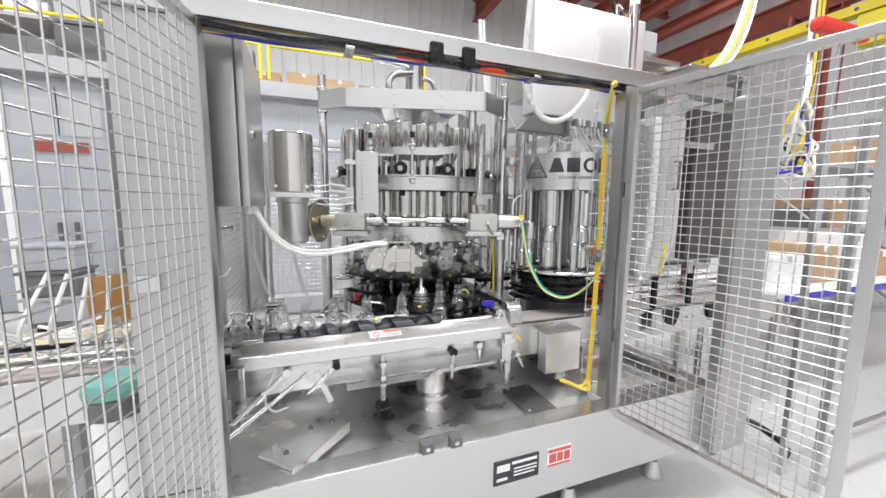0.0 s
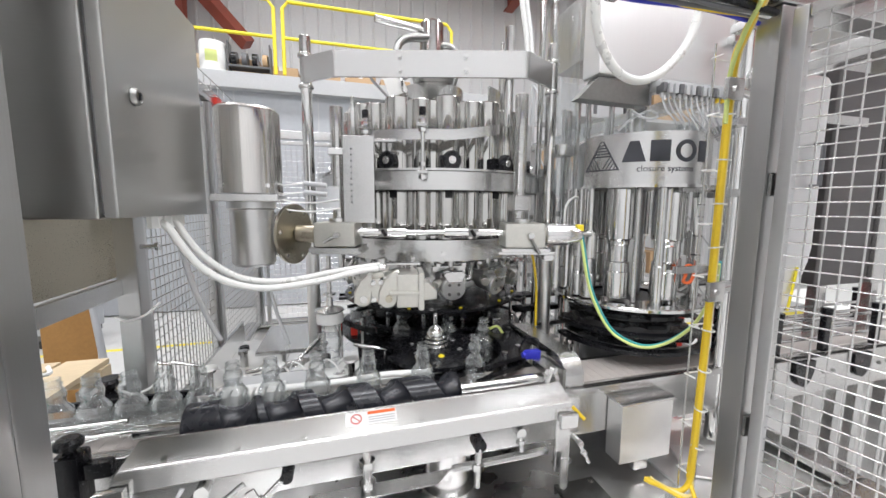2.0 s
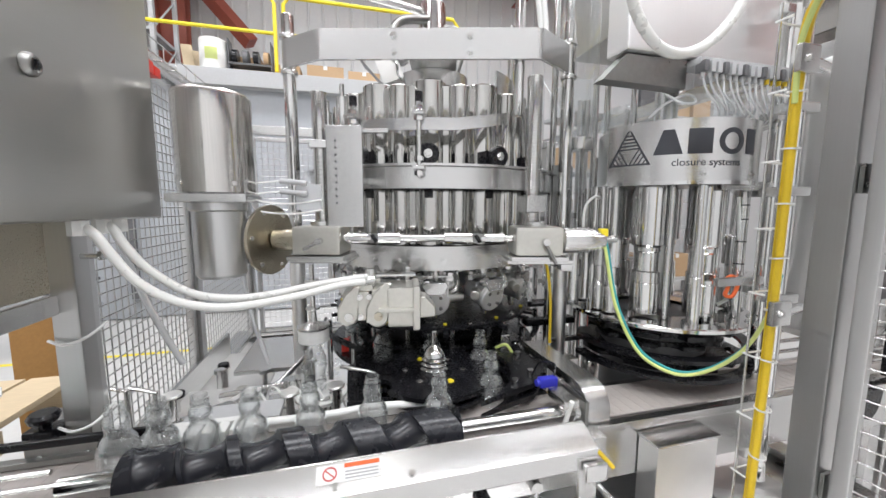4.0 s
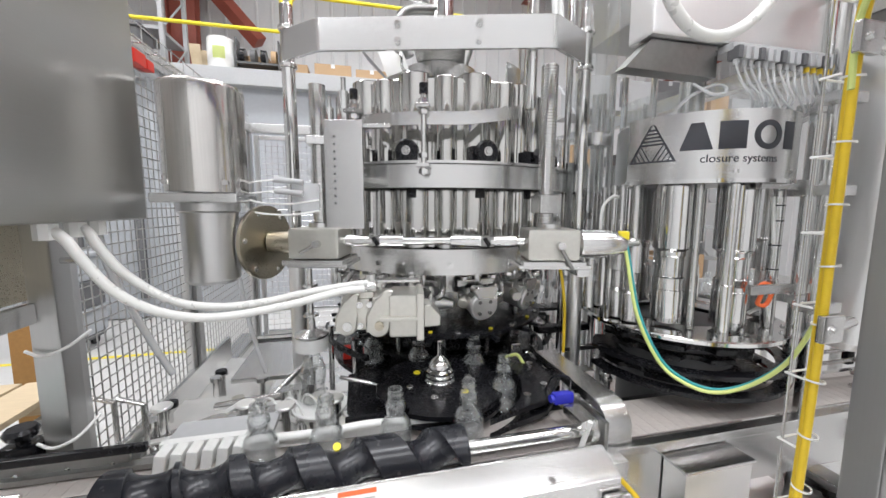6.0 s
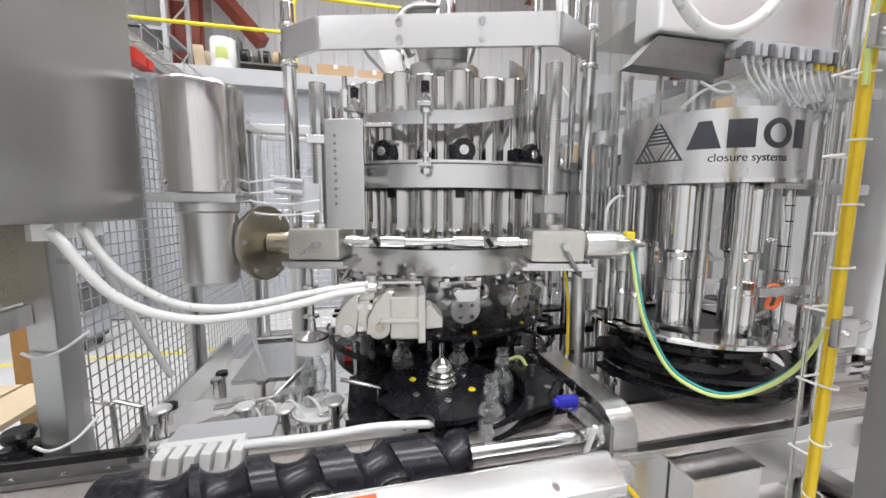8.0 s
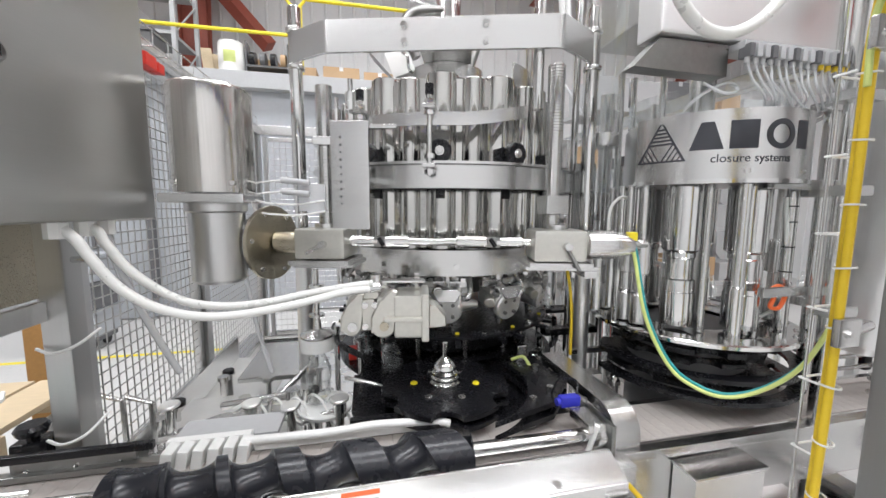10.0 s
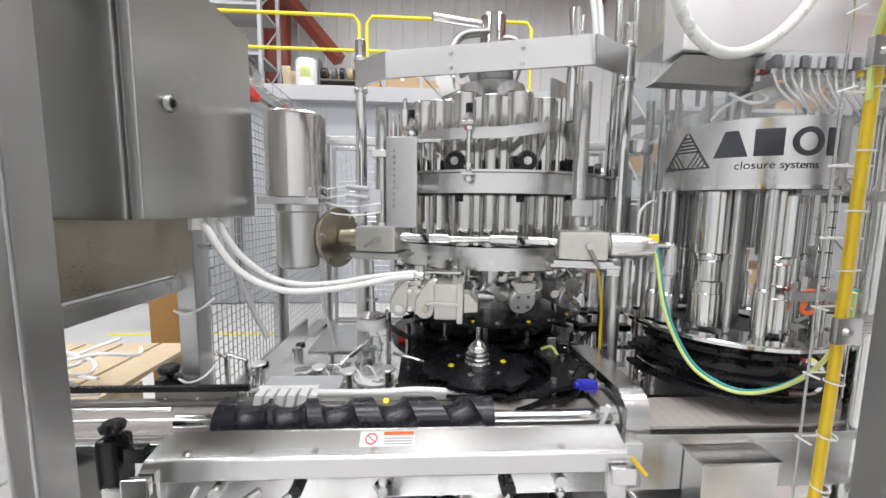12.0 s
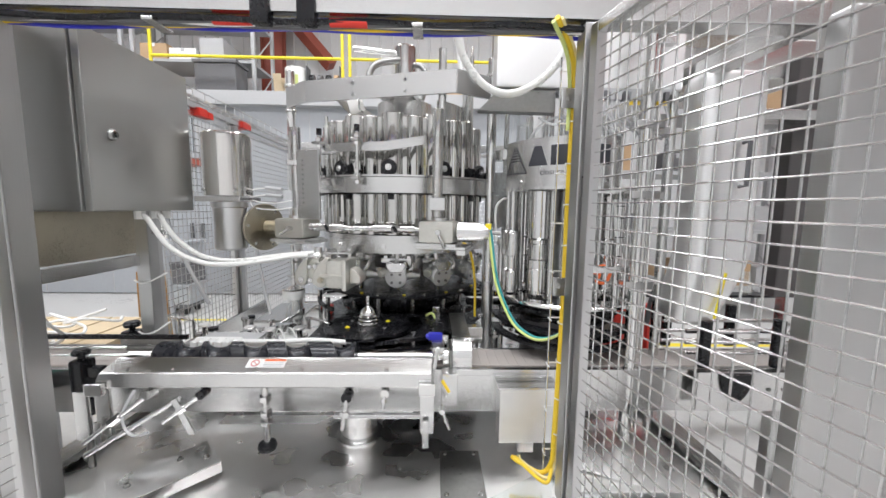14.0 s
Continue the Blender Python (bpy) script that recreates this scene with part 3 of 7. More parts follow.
def control_cabinet():
    t = thing("control_cabinet", (-0.4, 1.65, 1.53), "brushed stainless wall cabinet with one latched door", "cabinet")
    part("body", box(-0.52, -0.24, 1.4, 1.9, 1.53, 2.1, 0.006), SATIN, t)
    d = part("door", box(-0.237, -0.212, 1.408, 1.895, 1.532, 2.098, 0.005), SATIN, t, "brushed stainless cabinet door")
    part("gasket", box(-0.2398, -0.2372, 1.412, 1.885, 1.54, 2.09, 0), DGREY, d)
    part("latch", lathe([(0.019, 0), (0.019, 0.005), (0.015, 0.011), (0.012, 0.012), (0.011, 0.009), (0.004, 0.009)], 0, 0, 24, None, True, pose(-0.2115, 1.5, 1.785, 0, 90, 0)), DARKST, d, "round dark steel quarter-turn latch")
    part("latch_slot", box(-0.201, -0.1975, 1.4975, 1.5025, 1.777, 1.793, 0), BLACK, d)
    for k, (yy, xx) in enumerate(((1.637, -0.25), (1.711, -0.25), (1.77, -0.25))):
        part("cable_gland", rod((xx, yy, 1.5), (xx, yy, 1.53), 0.018, 8), WHITEP, t)
    return t


control_cabinet()


def cabinet_stand():
    t = thing("cabinet_stand", (-0.45, 1.65, 0.66), "stainless stand and tinted back sheet under the control cabinet", "stand")
    part("back_sheet", box(-0.47, -0.455, 1.3, 1.87, 1.34, 1.528, 0.002), BRONZE, t, "bronze-tinted reflective stainless sheet")
    part("cross_bar", box(-0.5, -0.44, 1.25, 1.86, 1.285, 1.335, 0.004), STEEL, t)
    part("thin_leg", rod((-0.47, 1.45, 0.66), (-0.47, 1.45, 1.285), 0.012, 10), DARKST, t)
    w = part("stop_bolt", rod((-0.4, 1.89, 1.43), (-0.36, 1.89, 1.43), 0.008, 10), STEEL, t)
    part("bolt_head", rod((-0.36, 1.89, 1.43), (-0.35, 1.89, 1.43), 0.014, 6), STEEL, w)
    for z in (1.22, 0.985):
        part("cable_tie", pipe([(-0.465, 1.85, z), (-0.43, 1.845, z - 0.012), (-0.39, 1.86, z), (-0.38, 1.93, z + 0.02)], 0.004, 8), WHITEP, t)


cabinet_stand()


def hoses():
    a = thing("white_hose", (-0.1, 1.7, 1.3), "curved white hose from the cabinet to the valve block", "hose", "white hoses")
    part("tube", pipe([(-0.25, 1.637, 1.525), (-0.222, 1.637, 1.5), (-0.203, 1.641, 1.463), (-0.166, 1.652, 1.4), (-0.112, 1.669, 1.352), (-0.041, 1.691, 1.323), (0.039, 1.716, 1.317), (0.153, 1.751, 1.327), (0.256, 1.783, 1.343), (0.32, 1.8, 1.345)], 0.0098, 14), HOSE, a)
    b = thing("white_hose", (-0.1, 1.72, 1.32), "curved white hose from the cabinet to the valve block", "hose", "white hoses")
    part("tube", pipe([(-0.25, 1.711, 1.525), (-0.23, 1.711, 1.51), (-0.215, 1.714, 1.476), (-0.176, 1.724, 1.414), (-0.104, 1.742, 1.351), (-0.023, 1.763, 1.326), (0.069, 1.786, 1.325), (0.17, 1.812, 1.338), (0.282, 1.84, 1.348), (0.33, 1.85, 1.35)], 0.0098, 14), HOSE, b)
    c = thing("white_hose", (-0.28, 1.9, 1.3), "thin translucent hose hanging down to the fittings", "hose", "white hoses")
    part("tube", pipe([(-0.25, 1.77, 1.51), (-0.262, 1.82, 1.42), (-0.27, 1.9, 1.3), (-0.25, 1.96, 1.16), (-0.225, 1.98, 1.08)], 0.009, 12), CLEARH, c)
    d = thing("white_hose", (-0.1, 2.3, 1.2), "thin translucent hose hanging behind the motor", "hose", "white hoses")
    part("tube", pipe([(-0.13, 2.26, 1.5), (-0.12, 2.27, 1.3), (-0.09, 2.26, 1.12), (-0.03, 2.2, 0.96)], 0.008, 12), CLEARH, d)


hoses()


# ---- filler: still parts ----
def filler_frame():
    t = thing("bottle_filler", (FX, FY, 0.61), "stainless rotary bottle filler with lifting screws and gearboxes", "bottle filler")
    # side columns
    for (x, y) in ((0.07, 2.33), (1.15, 2.1)):
        c = part("column", rod((x, y, 0.61), (x, y, 2.29), 0.024, 24, bev=0.003), POLISH, t, "polished round column")
        part("sleeve", rod((x, y, 0.62), (x, y, 1.37), 0.03, 28, bev=0.003), PALEST, c, "thicker satin lower sleeve")
        for z in (2.07, 2.2):
            part("collar", rod((x, y, z), (x, y, z + 0.016), 0.032, 24, bev=0.003), STEEL, c)
    # top bracket: a bent flat bar between the columns
    pts = [(0.062, 2.305), (0.175, 2.2), (0.2, 2.187), (0.94, 1.984), (0.972, 1.982), (1.135, 2.075)]
    th = 0.014
    bm = bmesh.new()
    rings = []
    for i, (x, y) in enumerate(pts):
        a, b = Vector(pts[max(i - 1, 0)]), Vector(pts[min(i + 1, len(pts) - 1)])
        n = Vector((-(b - a).y, (b - a).x)).normalized() * th
        rings.append([(x, y, 2.09), (x + n.x, y + n.y, 2.09), (x + n.x, y + n.y, 2.195), (x, y, 2.195)])
    quads(bm, rings)
    bar = part("top_bracket", bm, STEEL, t, "wide brushed stainless top bracket", sharp=0.9)
    for x, y in ((0.451, 2.118), (0.716, 2.045)):
        for z in (2.116, 2.17):
            part("bolt", bolt((x, y, z), (-0.26, -0.96, 0), 0.009, 0.014), POLISH, bar)
    part("bracket_arm", box(-0.1, 0.1, 0.02, 0.4, 2.165, 2.185, 0.004, None, pose(0.58, 2.085, 0, 0, 0, -15)), STEEL, bar)
    # neck, pan and top drive
    part("neck", lathe([(0.164, 2.014), (0.168, 2.018), (0.168, 2.163)], FX, FY, 56), STEEL, t)
    part("cam_skirt", arc(FX, FY, 0.385, 0.008, 2.03, 2.115, -60, 110, 48), STEEL, t, "curved skirt beside the neck")
    d = part("top_drive", lathe([(0.075, 2.166), (0.075, 2.2), (0.063, 2.205), (0.063, 2.5), (0.055, 2.51)], FX, FY, 40), POLISH, t, "polished upright drive housing")
    part("pipe_elbow", pipe([(FX - 0.15, FY - 0.1, 2.19), (FX - 0.2, FY - 0.1, 2.3), (FX - 0.16, FY - 0.08, 2.38), (FX - 0.03, FY - 0.04, 2.42)], 0.02, 12), DARKST, d)
    part("pipe_elbow", pipe([(FX + 0.1, FY - 0.06, 2.19), (FX + 0.13, FY - 0.06, 2.3), (FX + 0.1, FY - 0.05, 2.38), (FX + 0.04, FY - 0.02, 2.4)], 0.016, 12), DARKST, d)
    part("inlet_pipe", rod((FX - 0.3, FY - 0.06, 2.47), (FX - 0.05, FY, 2.47), 0.018, 14), STEEL, d)
    # folded chute left of the neck
    def plate(name, mat_, parent, label, *p):
        """A folded sheet corner of 3 mm through four points."""
        p = [Vector(q) for q in p]
        n = (p[1] - p[0]).cross(p[2] - p[0]).normalized() * 0.003
        bm_ = quads(bmesh.new(), [p, [q + n for q in p]])
        return part(name, bm_, mat_, parent, label)
    ch = plate("chute", DARKST, t, "open folded sheet chute with a dark outer side", (0.32, 2.24, 2.14), (0.42, 2.22, 2.03), (0.46, 2.36, 2.04), (0.36, 2.4, 2.15))
    plate("chute_floor", SHEET, ch, "bright inner sheet", (0.421, 2.221, 2.031), (0.5, 2.2, 2.06), (0.53, 2.36, 2.07), (0.461, 2.361, 2.041))
    plate("chute_side", SHEET, ch, "", (0.39, 2.25, 2.137), (0.475, 2.22, 2.13), (0.5, 2.2, 2.062), (0.424, 2.225, 2.034))
    part("chute_clip", pipe([(0.455, 2.21, 2.12), (0.47, 2.19, 2.1), (0.475, 2.19, 2.06), (0.49, 2.2, 2.05)], 0.005, 8), POLISH, ch)
    # hoop cam and its flange
    hp = part("hoop", arc(FX, FY, 0.57, 0.008, 1.625, 1.698, 0, 360, 96), STEEL, t, "wide curved stainless hoop cam")
    part("hoop_flange", arc(FX, FY, 0.59, 0.1, 1.7, 1.708, 0, 360, 96), STEEL, hp)
    lr = part("lower_ring", arc(FX, FY, 0.49, 0.01, 1.325, 1.415, 0, 360, 96), STEEL, t, "bright lower guard ring")
    for a in (-130, -118, -98, -70, -55):
        p = Vector((FX + 0.49 * math.cos(radians(a)), FY + 0.49 * math.sin(radians(a)), 1.36))
        part("bolt", bolt(p, (math.cos(radians(a)), math.sin(radians(a)), 0), 0.009, 0.014), POLISH, lr)
    # raised cam strip with its studs
    rings = []
    for i in range(25):
        f = i / 24
        a = radians(-130 + 54 * f)
        lift = 0.035 * max(0, (f - 0.62) / 0.38) ** 1.3
        c, s = math.cos(a), math.sin(a)
        rings.append([(FX + r * c, FY + r * s, z + lift) for r, z in ((0.582, 1.815), (0.59, 1.815), (0.59, 1.855), (0.582, 1.855))])
    cs = part("cam_strip", quads(bmesh.new(), rings), STEEL, t, "curved bright cam strip with a lifted end")
    for a in (-129, -107):
        c, s = math.cos(radians(a)), math.sin(radians(a))
        x, y = FX + 0.608 * c, FY + 0.608 * s
        st = part("stud", rod((x, y, 1.66), (x, y, 1.9), 0.008, 12), POLISH, t, "threaded stud with nuts")
        for z in (1.664, 1.712, 1.84, 1.872):
            part("nut", rod((x, y, z), (x, y, z + 0.014), 0.016, 6), POLISH, st)
        part("lug", box(-0.02, 0.02, -0.03, 0.025, 0, 0.012, 0.002, None, pose(x, y, 1.683, 0, 0, a + 90)), STEEL, st)
        part("lug", box(-0.02, 0.02, -0.03, 0.025, 0, 0.012, 0.002, None, pose(x, y, 1.856, 0, 0, a + 90)), STEEL, st)
        part("spring_cap", rod((x, y, 1.9), (x, y, 1.93), 0.013, 12), BLACK, st)
    # height scale plate
    sm = pose(0.272, 1.984, 0, 0, 0, -14.5)
    sp = part("scale_plate", box(-0.058, 0.058, -0.008, 0.007, 1.495, 1.82, 0.003, None, sm), STEEL, t, "upright stainless scale plate with punched marks")
    for i in range(10):
        part("scale_mark", box(-0.03, -0.024, -0.0098, -0.0088, 1.57 + i * 0.022, 1.576 + i * 0.022, 0, None, sm), DGREY, sp)
    for x, z in ((-0.048, 1.81), (0.048, 1.81), (-0.048, 1.505), (0.048, 1.505)):
        part("rivet", rod(sm @ Vector((x, -0.008, z)), sm @ Vector((x, -0.011, z)), 0.004, 8), POLISH, sp)
    part("plate_arm", box(0.02, 0.055, 0.008, 0.12, 1.64, 1.66, 0.002, None, sm), STEEL, sp)
    part("plate_arm", box(0.02, 0.14, 0.008, 0.03, 1.8, 1.812, 0.002, None, sm), STEEL, sp)
    # lifting screws with nuts
    for (x, y, top) in ((0.195, 2.035, 1.93), (0.878, 1.862, 1.985)):
        seg = 24
        rings = []
        n = int((top - 1.49) / 0.0021)
        for i in range(n + 1):
            r = (0.0255, 0.0255, 0.0226, 0.0226)[i % 4]
            rings.append([(x + r * math.cos(2 * math.pi * k / seg), y + r * math.sin(2 * math.pi * k / seg), 1.49 + i * 0.0021) for k in range(seg)])
        s = part("lifting_screw", quads(bmesh.new(), rings), POLISH, t, "thick threaded lifting screw")
        part("screw_nut", box(x - 0.034, x + 0.034, y - 0.034, y + 0.034, 1.545 if x > 0.5 else 1.75, 1.6 if x > 0.5 else 1.775, 0.004), STEEL, s)
    part("guide_rod", rod((0.9, 2.03, 1.9), (0.9, 2.03, 2.3), 0.019, 16), POLISH, t)
    for x, y, z0, z1, r in ((0.265, 2.32, 1.55, 2.0, 0.02), (1.03, 2.3, 1.2, 2.35, 0.014), (1.07, 2.36, 1.2, 2.4, 0.012), (1.08, 2.5, 1.4, 2.4, 0.016), (0.2, 2.5, 1.2, 1.98, 0.018)):
        g = part("guide_rod", rod((x, y, z0), (x, y, z1), r, 16), POLISH, t)
        part("rod_cap", rod((x, y, z1), (x, y, z1 + 0.05), r * 0.5, 12), STEEL, g)
    return t


filler_frame()


def lift_drive():
    t = thing("lift_drive", (0.5, 1.9, 1.45), "motor, gearboxes and joined shaft that lift the filler head", "lift drive")
    m = pose(0.1, 1.985, 0, 0, 0, -14.5)     # x runs along the shaft, y to the back
    at = lambda x, y, z: m @ Vector((x, y, z))
    for x0, x1 in ((0.0, 0.155), (0.719, 0.874)):
        g = part("gearbox", box(x0, x1, 0, 0.15, 1.404, 1.498, 0.012, None, m), CAST, t, "cast grey gearbox")
        part("gearbox_foot", box(x0 - 0.014, x1 + 0.014, -0.012, 0.16, 1.388, 1.403, 0.002, None, m), STEEL, g)
        xm = (x0 + x1) / 2
        part("lock_lever", rod(at(xm - 0.035, -0.014, 1.425), at(xm + 0.015, -0.018, 1.452), 0.006, 10) if x0 < 0.5 else rod(at(xm + 0.015, -0.014, 1.445), at(xm + 0.045, -0.03, 1.385), 0.006, 10), STEEL if x0 < 0.5 else DARKST, g)
        part("lever_hub", rod(at(xm + 0.015, -0.002, 1.452), at(xm + 0.015, -0.026, 1.452), 0.011, 12), STEEL, g)
        part("neck_ring", rod(at(xm, 0.07, 1.498), at(xm, 0.07, 1.512), 0.036, 24), STEEL, g)
    part("bracket", box(0.7, 0.92, 0.03, 0.2, 1.374, 1.387, 0.003, None, m), STEEL, t, "flat bracket under the gearbox")
    part("bracket", box(-0.02, 0.17, 0.03, 0.2, 1.374, 1.387, 0.003, None, m), STEEL, t)
    part("bracket_leg", box(0.88, 0.92, 0.04, 0.38, 1.35, 1.373, 0.003, None, m), STEEL, t)
    z = 1.458
    s = part("shaft", rod(at(0.156, 0.05, z), at(0.718, 0.05, z), 0.012, 20), POLISH, t, "bright round connecting shaft")
    for u0, u1, r in ((0.165, 0.25, 0.018), (0.27, 0.345, 0.021), (0.49, 0.585, 0.021), (0.61, 0.69, 0.018)):
        part("joint_sleeve", rod(at(u0, 0.05, z), at(u1, 0.05, z), r, 20, bev=0.002), POLISH, s)
    for u in (0.26, 0.6):
        part("joint_fork", box(u - 0.024, u + 0.024, 0.033, 0.067, z - 0.015, z + 0.015, 0.004, None, m), DARKST, s)
        part("joint_pin", rod(at(u - 0.008, 0.03, z + 0.012), at(u + 0.008, 0.03, z - 0.012), 0.007, 10), BLACK, s, "dark cross pin")
    # upright motor with its round cover
    mx, my = -0.098, 1.975
    part("motor_cover", lathe([(0.0, 1.6), (0.103, 1.6), (0.103, 1.868), (0.101, 1.877), (0.095, 1.882), (0.0, 1.884)], mx, my, 64, caps=False), MOTOR, t, "polished round motor cover")
    fl = part("motor_flange", box(mx - 0.1, mx + 0.1, my - 0.1, my + 0.1, 1.572, 1.596, 0.004), STEEL, t)
    for dx, dy in ((-0.07, -0.072), (0.07, -0.072)):
        part("bolt", rod((mx + dx, my + dy - 0.012, 1.625), (mx + dx, my + dy + 0.012, 1.625), 0.007, 10), STEEL, fl)
    part("worm_gear", lathe([(0.03, 1.345), (0.062, 1.348), (0.07, 1.358), (0.071, 1.545), (0.078, 1.55), (0.078, 1.571)], mx, my, 48), STEEL_V, t, "smooth stainless worm gear housing")
    dm = m @ pose(-0.088, 0.04, 1.452, 0, 90, -13)
    f = part("flange_disc", lathe([(0.114, 0), (0.114, 0.01), (0.11, 0.012)], 0, 0, 48, None, True, dm), BRONZE, t, "round satin flange disc")
    part("flange_back", lathe([(0.085, -0.06), (0.1, -0.02), (0.104, -0.001)], 0, 0, 40, None, True, dm), STEEL, t)
    for k in range(6):
        aa = k * math.pi / 3 + 0.4
        part("bolt", bolt(dm @ Vector((0.095 * math.cos(aa), 0.095 * math.sin(aa), 0.012)), dm.to_3x3() @ Vector((0, 0, 1)), 0.005, 0.006), STEEL, f)
    part("flange_neck", rod(at(-0.076, 0.05, 1.452), at(-0.001, 0.05, 1.452), 0.034, 24, bev=0.003), BRONZE, t, "satin brass-toned neck")
    e = part("encoder", lathe([(0.03, 0), (0.044, 0.012), (0.044, 0.09), (0.036, 0.13), (0.028, 0.15)], 0, 0, 32, None, True, m @ pose(0.875, 0.06, 1.452, 0, 90, 0)), STEEL, t, "round tapered encoder housing")
    part("cable_plug", box(1.005, 1.03, 0.035, 0.065, 1.466, 1.492, 0.004, None, m), YPAINT, e, "yellow plug")
    part("plug_stub", rod(at(1.02, 0.06, 1.452), at(1.07, 0.06, 1.452), 0.008, 10), DARKST, e)
    p = part("sensor_bracket", box(0.02, 0.1, 0.0, 0.012, 1.55, 1.63, 0.002, None, m), CLEARH, t)
    for k, zz in enumerate((1.6, 1.632)):
        part("sensor", rod(at(0.06, -0.012, zz), at(-0.02, -0.018, zz + 0.008), 0.009, 10), GREYP, p)
        part("sensor_cable", pipe([at(-0.02, -0.018, zz + 0.008), at(-0.1, -0.02, zz - 0.005), at(-0.1, -0.01, zz - 0.05), at(0.0, 0, zz - 0.062), at(0.1, 0, zz - 0.05)], 0.0028, 8), WHITEP, p)


lift_drive()


def valve_block():
    t = thing("valve_block", (0.36, 1.85, 1.235), "pale cast twin valve block where the white hoses end", "valve block")
    m = pose(0.371, 1.9, 1.256, 0, 0, -8) @ Matrix.Scale(0.88, 4)
    ear = [(-0.032, -0.04)]
    for i in range(9):
        a = radians(190 + 160 * i / 8)
        ear.append((0.004 + 0.034 * math.cos(a), -0.03 + 0.034 * math.sin(a)))
    ear += [(0.038, 0.0), (0.034, 0.035), (0.052, 0.072), (0.034, 0.078), (-0.005, 0.045), (-0.03, 0.0)]
    for dx, s in ((-0.105, 1.0), (-0.005, 1.12)):
        b = part("casting", box(dx - 0.02, dx + 0.075, -0.06, 0.07, -0.05 * s, 0.055 * s, 0.012, None, m @ pose(0, 0, 0, 0, -2, 0)), CAST, t, "pale cast housing")
        part("ear", sheet([(x * s, z * s) for x, z in ear], 0.026, None, m @ pose(dx - 0.005, -0.05, 0, 0, -2, 0) @ UP_X, 0.005), CAST, b, "rounded pale ear")
        part("brass_plug", rod(m @ Vector((dx + 0.004, -0.078, -0.03)), m @ Vector((dx + 0.004, -0.086, -0.03)), 0.013, 18), BRONZE if dx > -0.05 else STEEL, b)
        for bx_, bz_ in ((0.045, 0.035), (0.045, -0.035), (0.078, 0.035), (0.078, -0.035)):
            if dx < -0.05:
                part("bolt", bolt(m @ Vector((dx + bx_ - 0.005, -0.062, bz_)), (0, -1, 0), 0.0065, 0.01), POLISH, b)
    part("casting", box(0.03, 0.125, -0.085, 0.06, -0.07, 0.07, 0.01, None, m), CAST, t, "deep pale housing")
    part("rib", box(0.0, 0.125, -0.1, -0.07, -0.012, 0.002, 0.004, None, m), CAST, t)
    part("spine", box(0.118, 0.142, -0.1, 0.05, -0.078, 0.078, 0.006, None, m), CAST, t)
    part("wedge", sheet([(0.142, 0.03), (0.165, 0.028), (0.2, -0.01), (0.2, -0.045), (0.142, -0.05)], 0.08, None, m @ pose(0, 0.03, 0) @ UP_X, 0.004), CAST, t, "pale wedge end")
    part("hose_block", box(-0.09, -0.02, -0.05, 0.02, 0.05, 0.095, 0.01, None, m), CAST, t)
    part("hose_elbow", rod(m @ Vector((-0.03, -0.03, 0.085)), m @ Vector((-0.03, -0.03, 0.13)), 0.017, 16), POLISH, t)
    part("top_strap", box(-0.06, 0.13, -0.02, 0.03, 0.098, 0.106, 0.002, None, m), STEEL, t)
    for x, y in ((0.3, 1.86), (0.315, 1.9)):
        part("hose_fitting", rod((x, y, 1.335), (x + 0.05, y + 0.01, 1.335), 0.016, 12), STEEL, t)
    part("hanger", box(0.46, 0.476, 1.94, 2.05, 1.29, 1.36, 0.003), STEEL, t)
    part("hanger", box(0.362, 0.378, 1.95, 2.06, 1.3, 1.35, 0.003), STEEL, t)


valve_block()

# ---- filler: turning carousel (built round its own axis) ----
HEAD0 = -99.5      # angle of one roller at 7.5 s
VALVE0 = 3.0      # valves sit this far ahead of the rollers


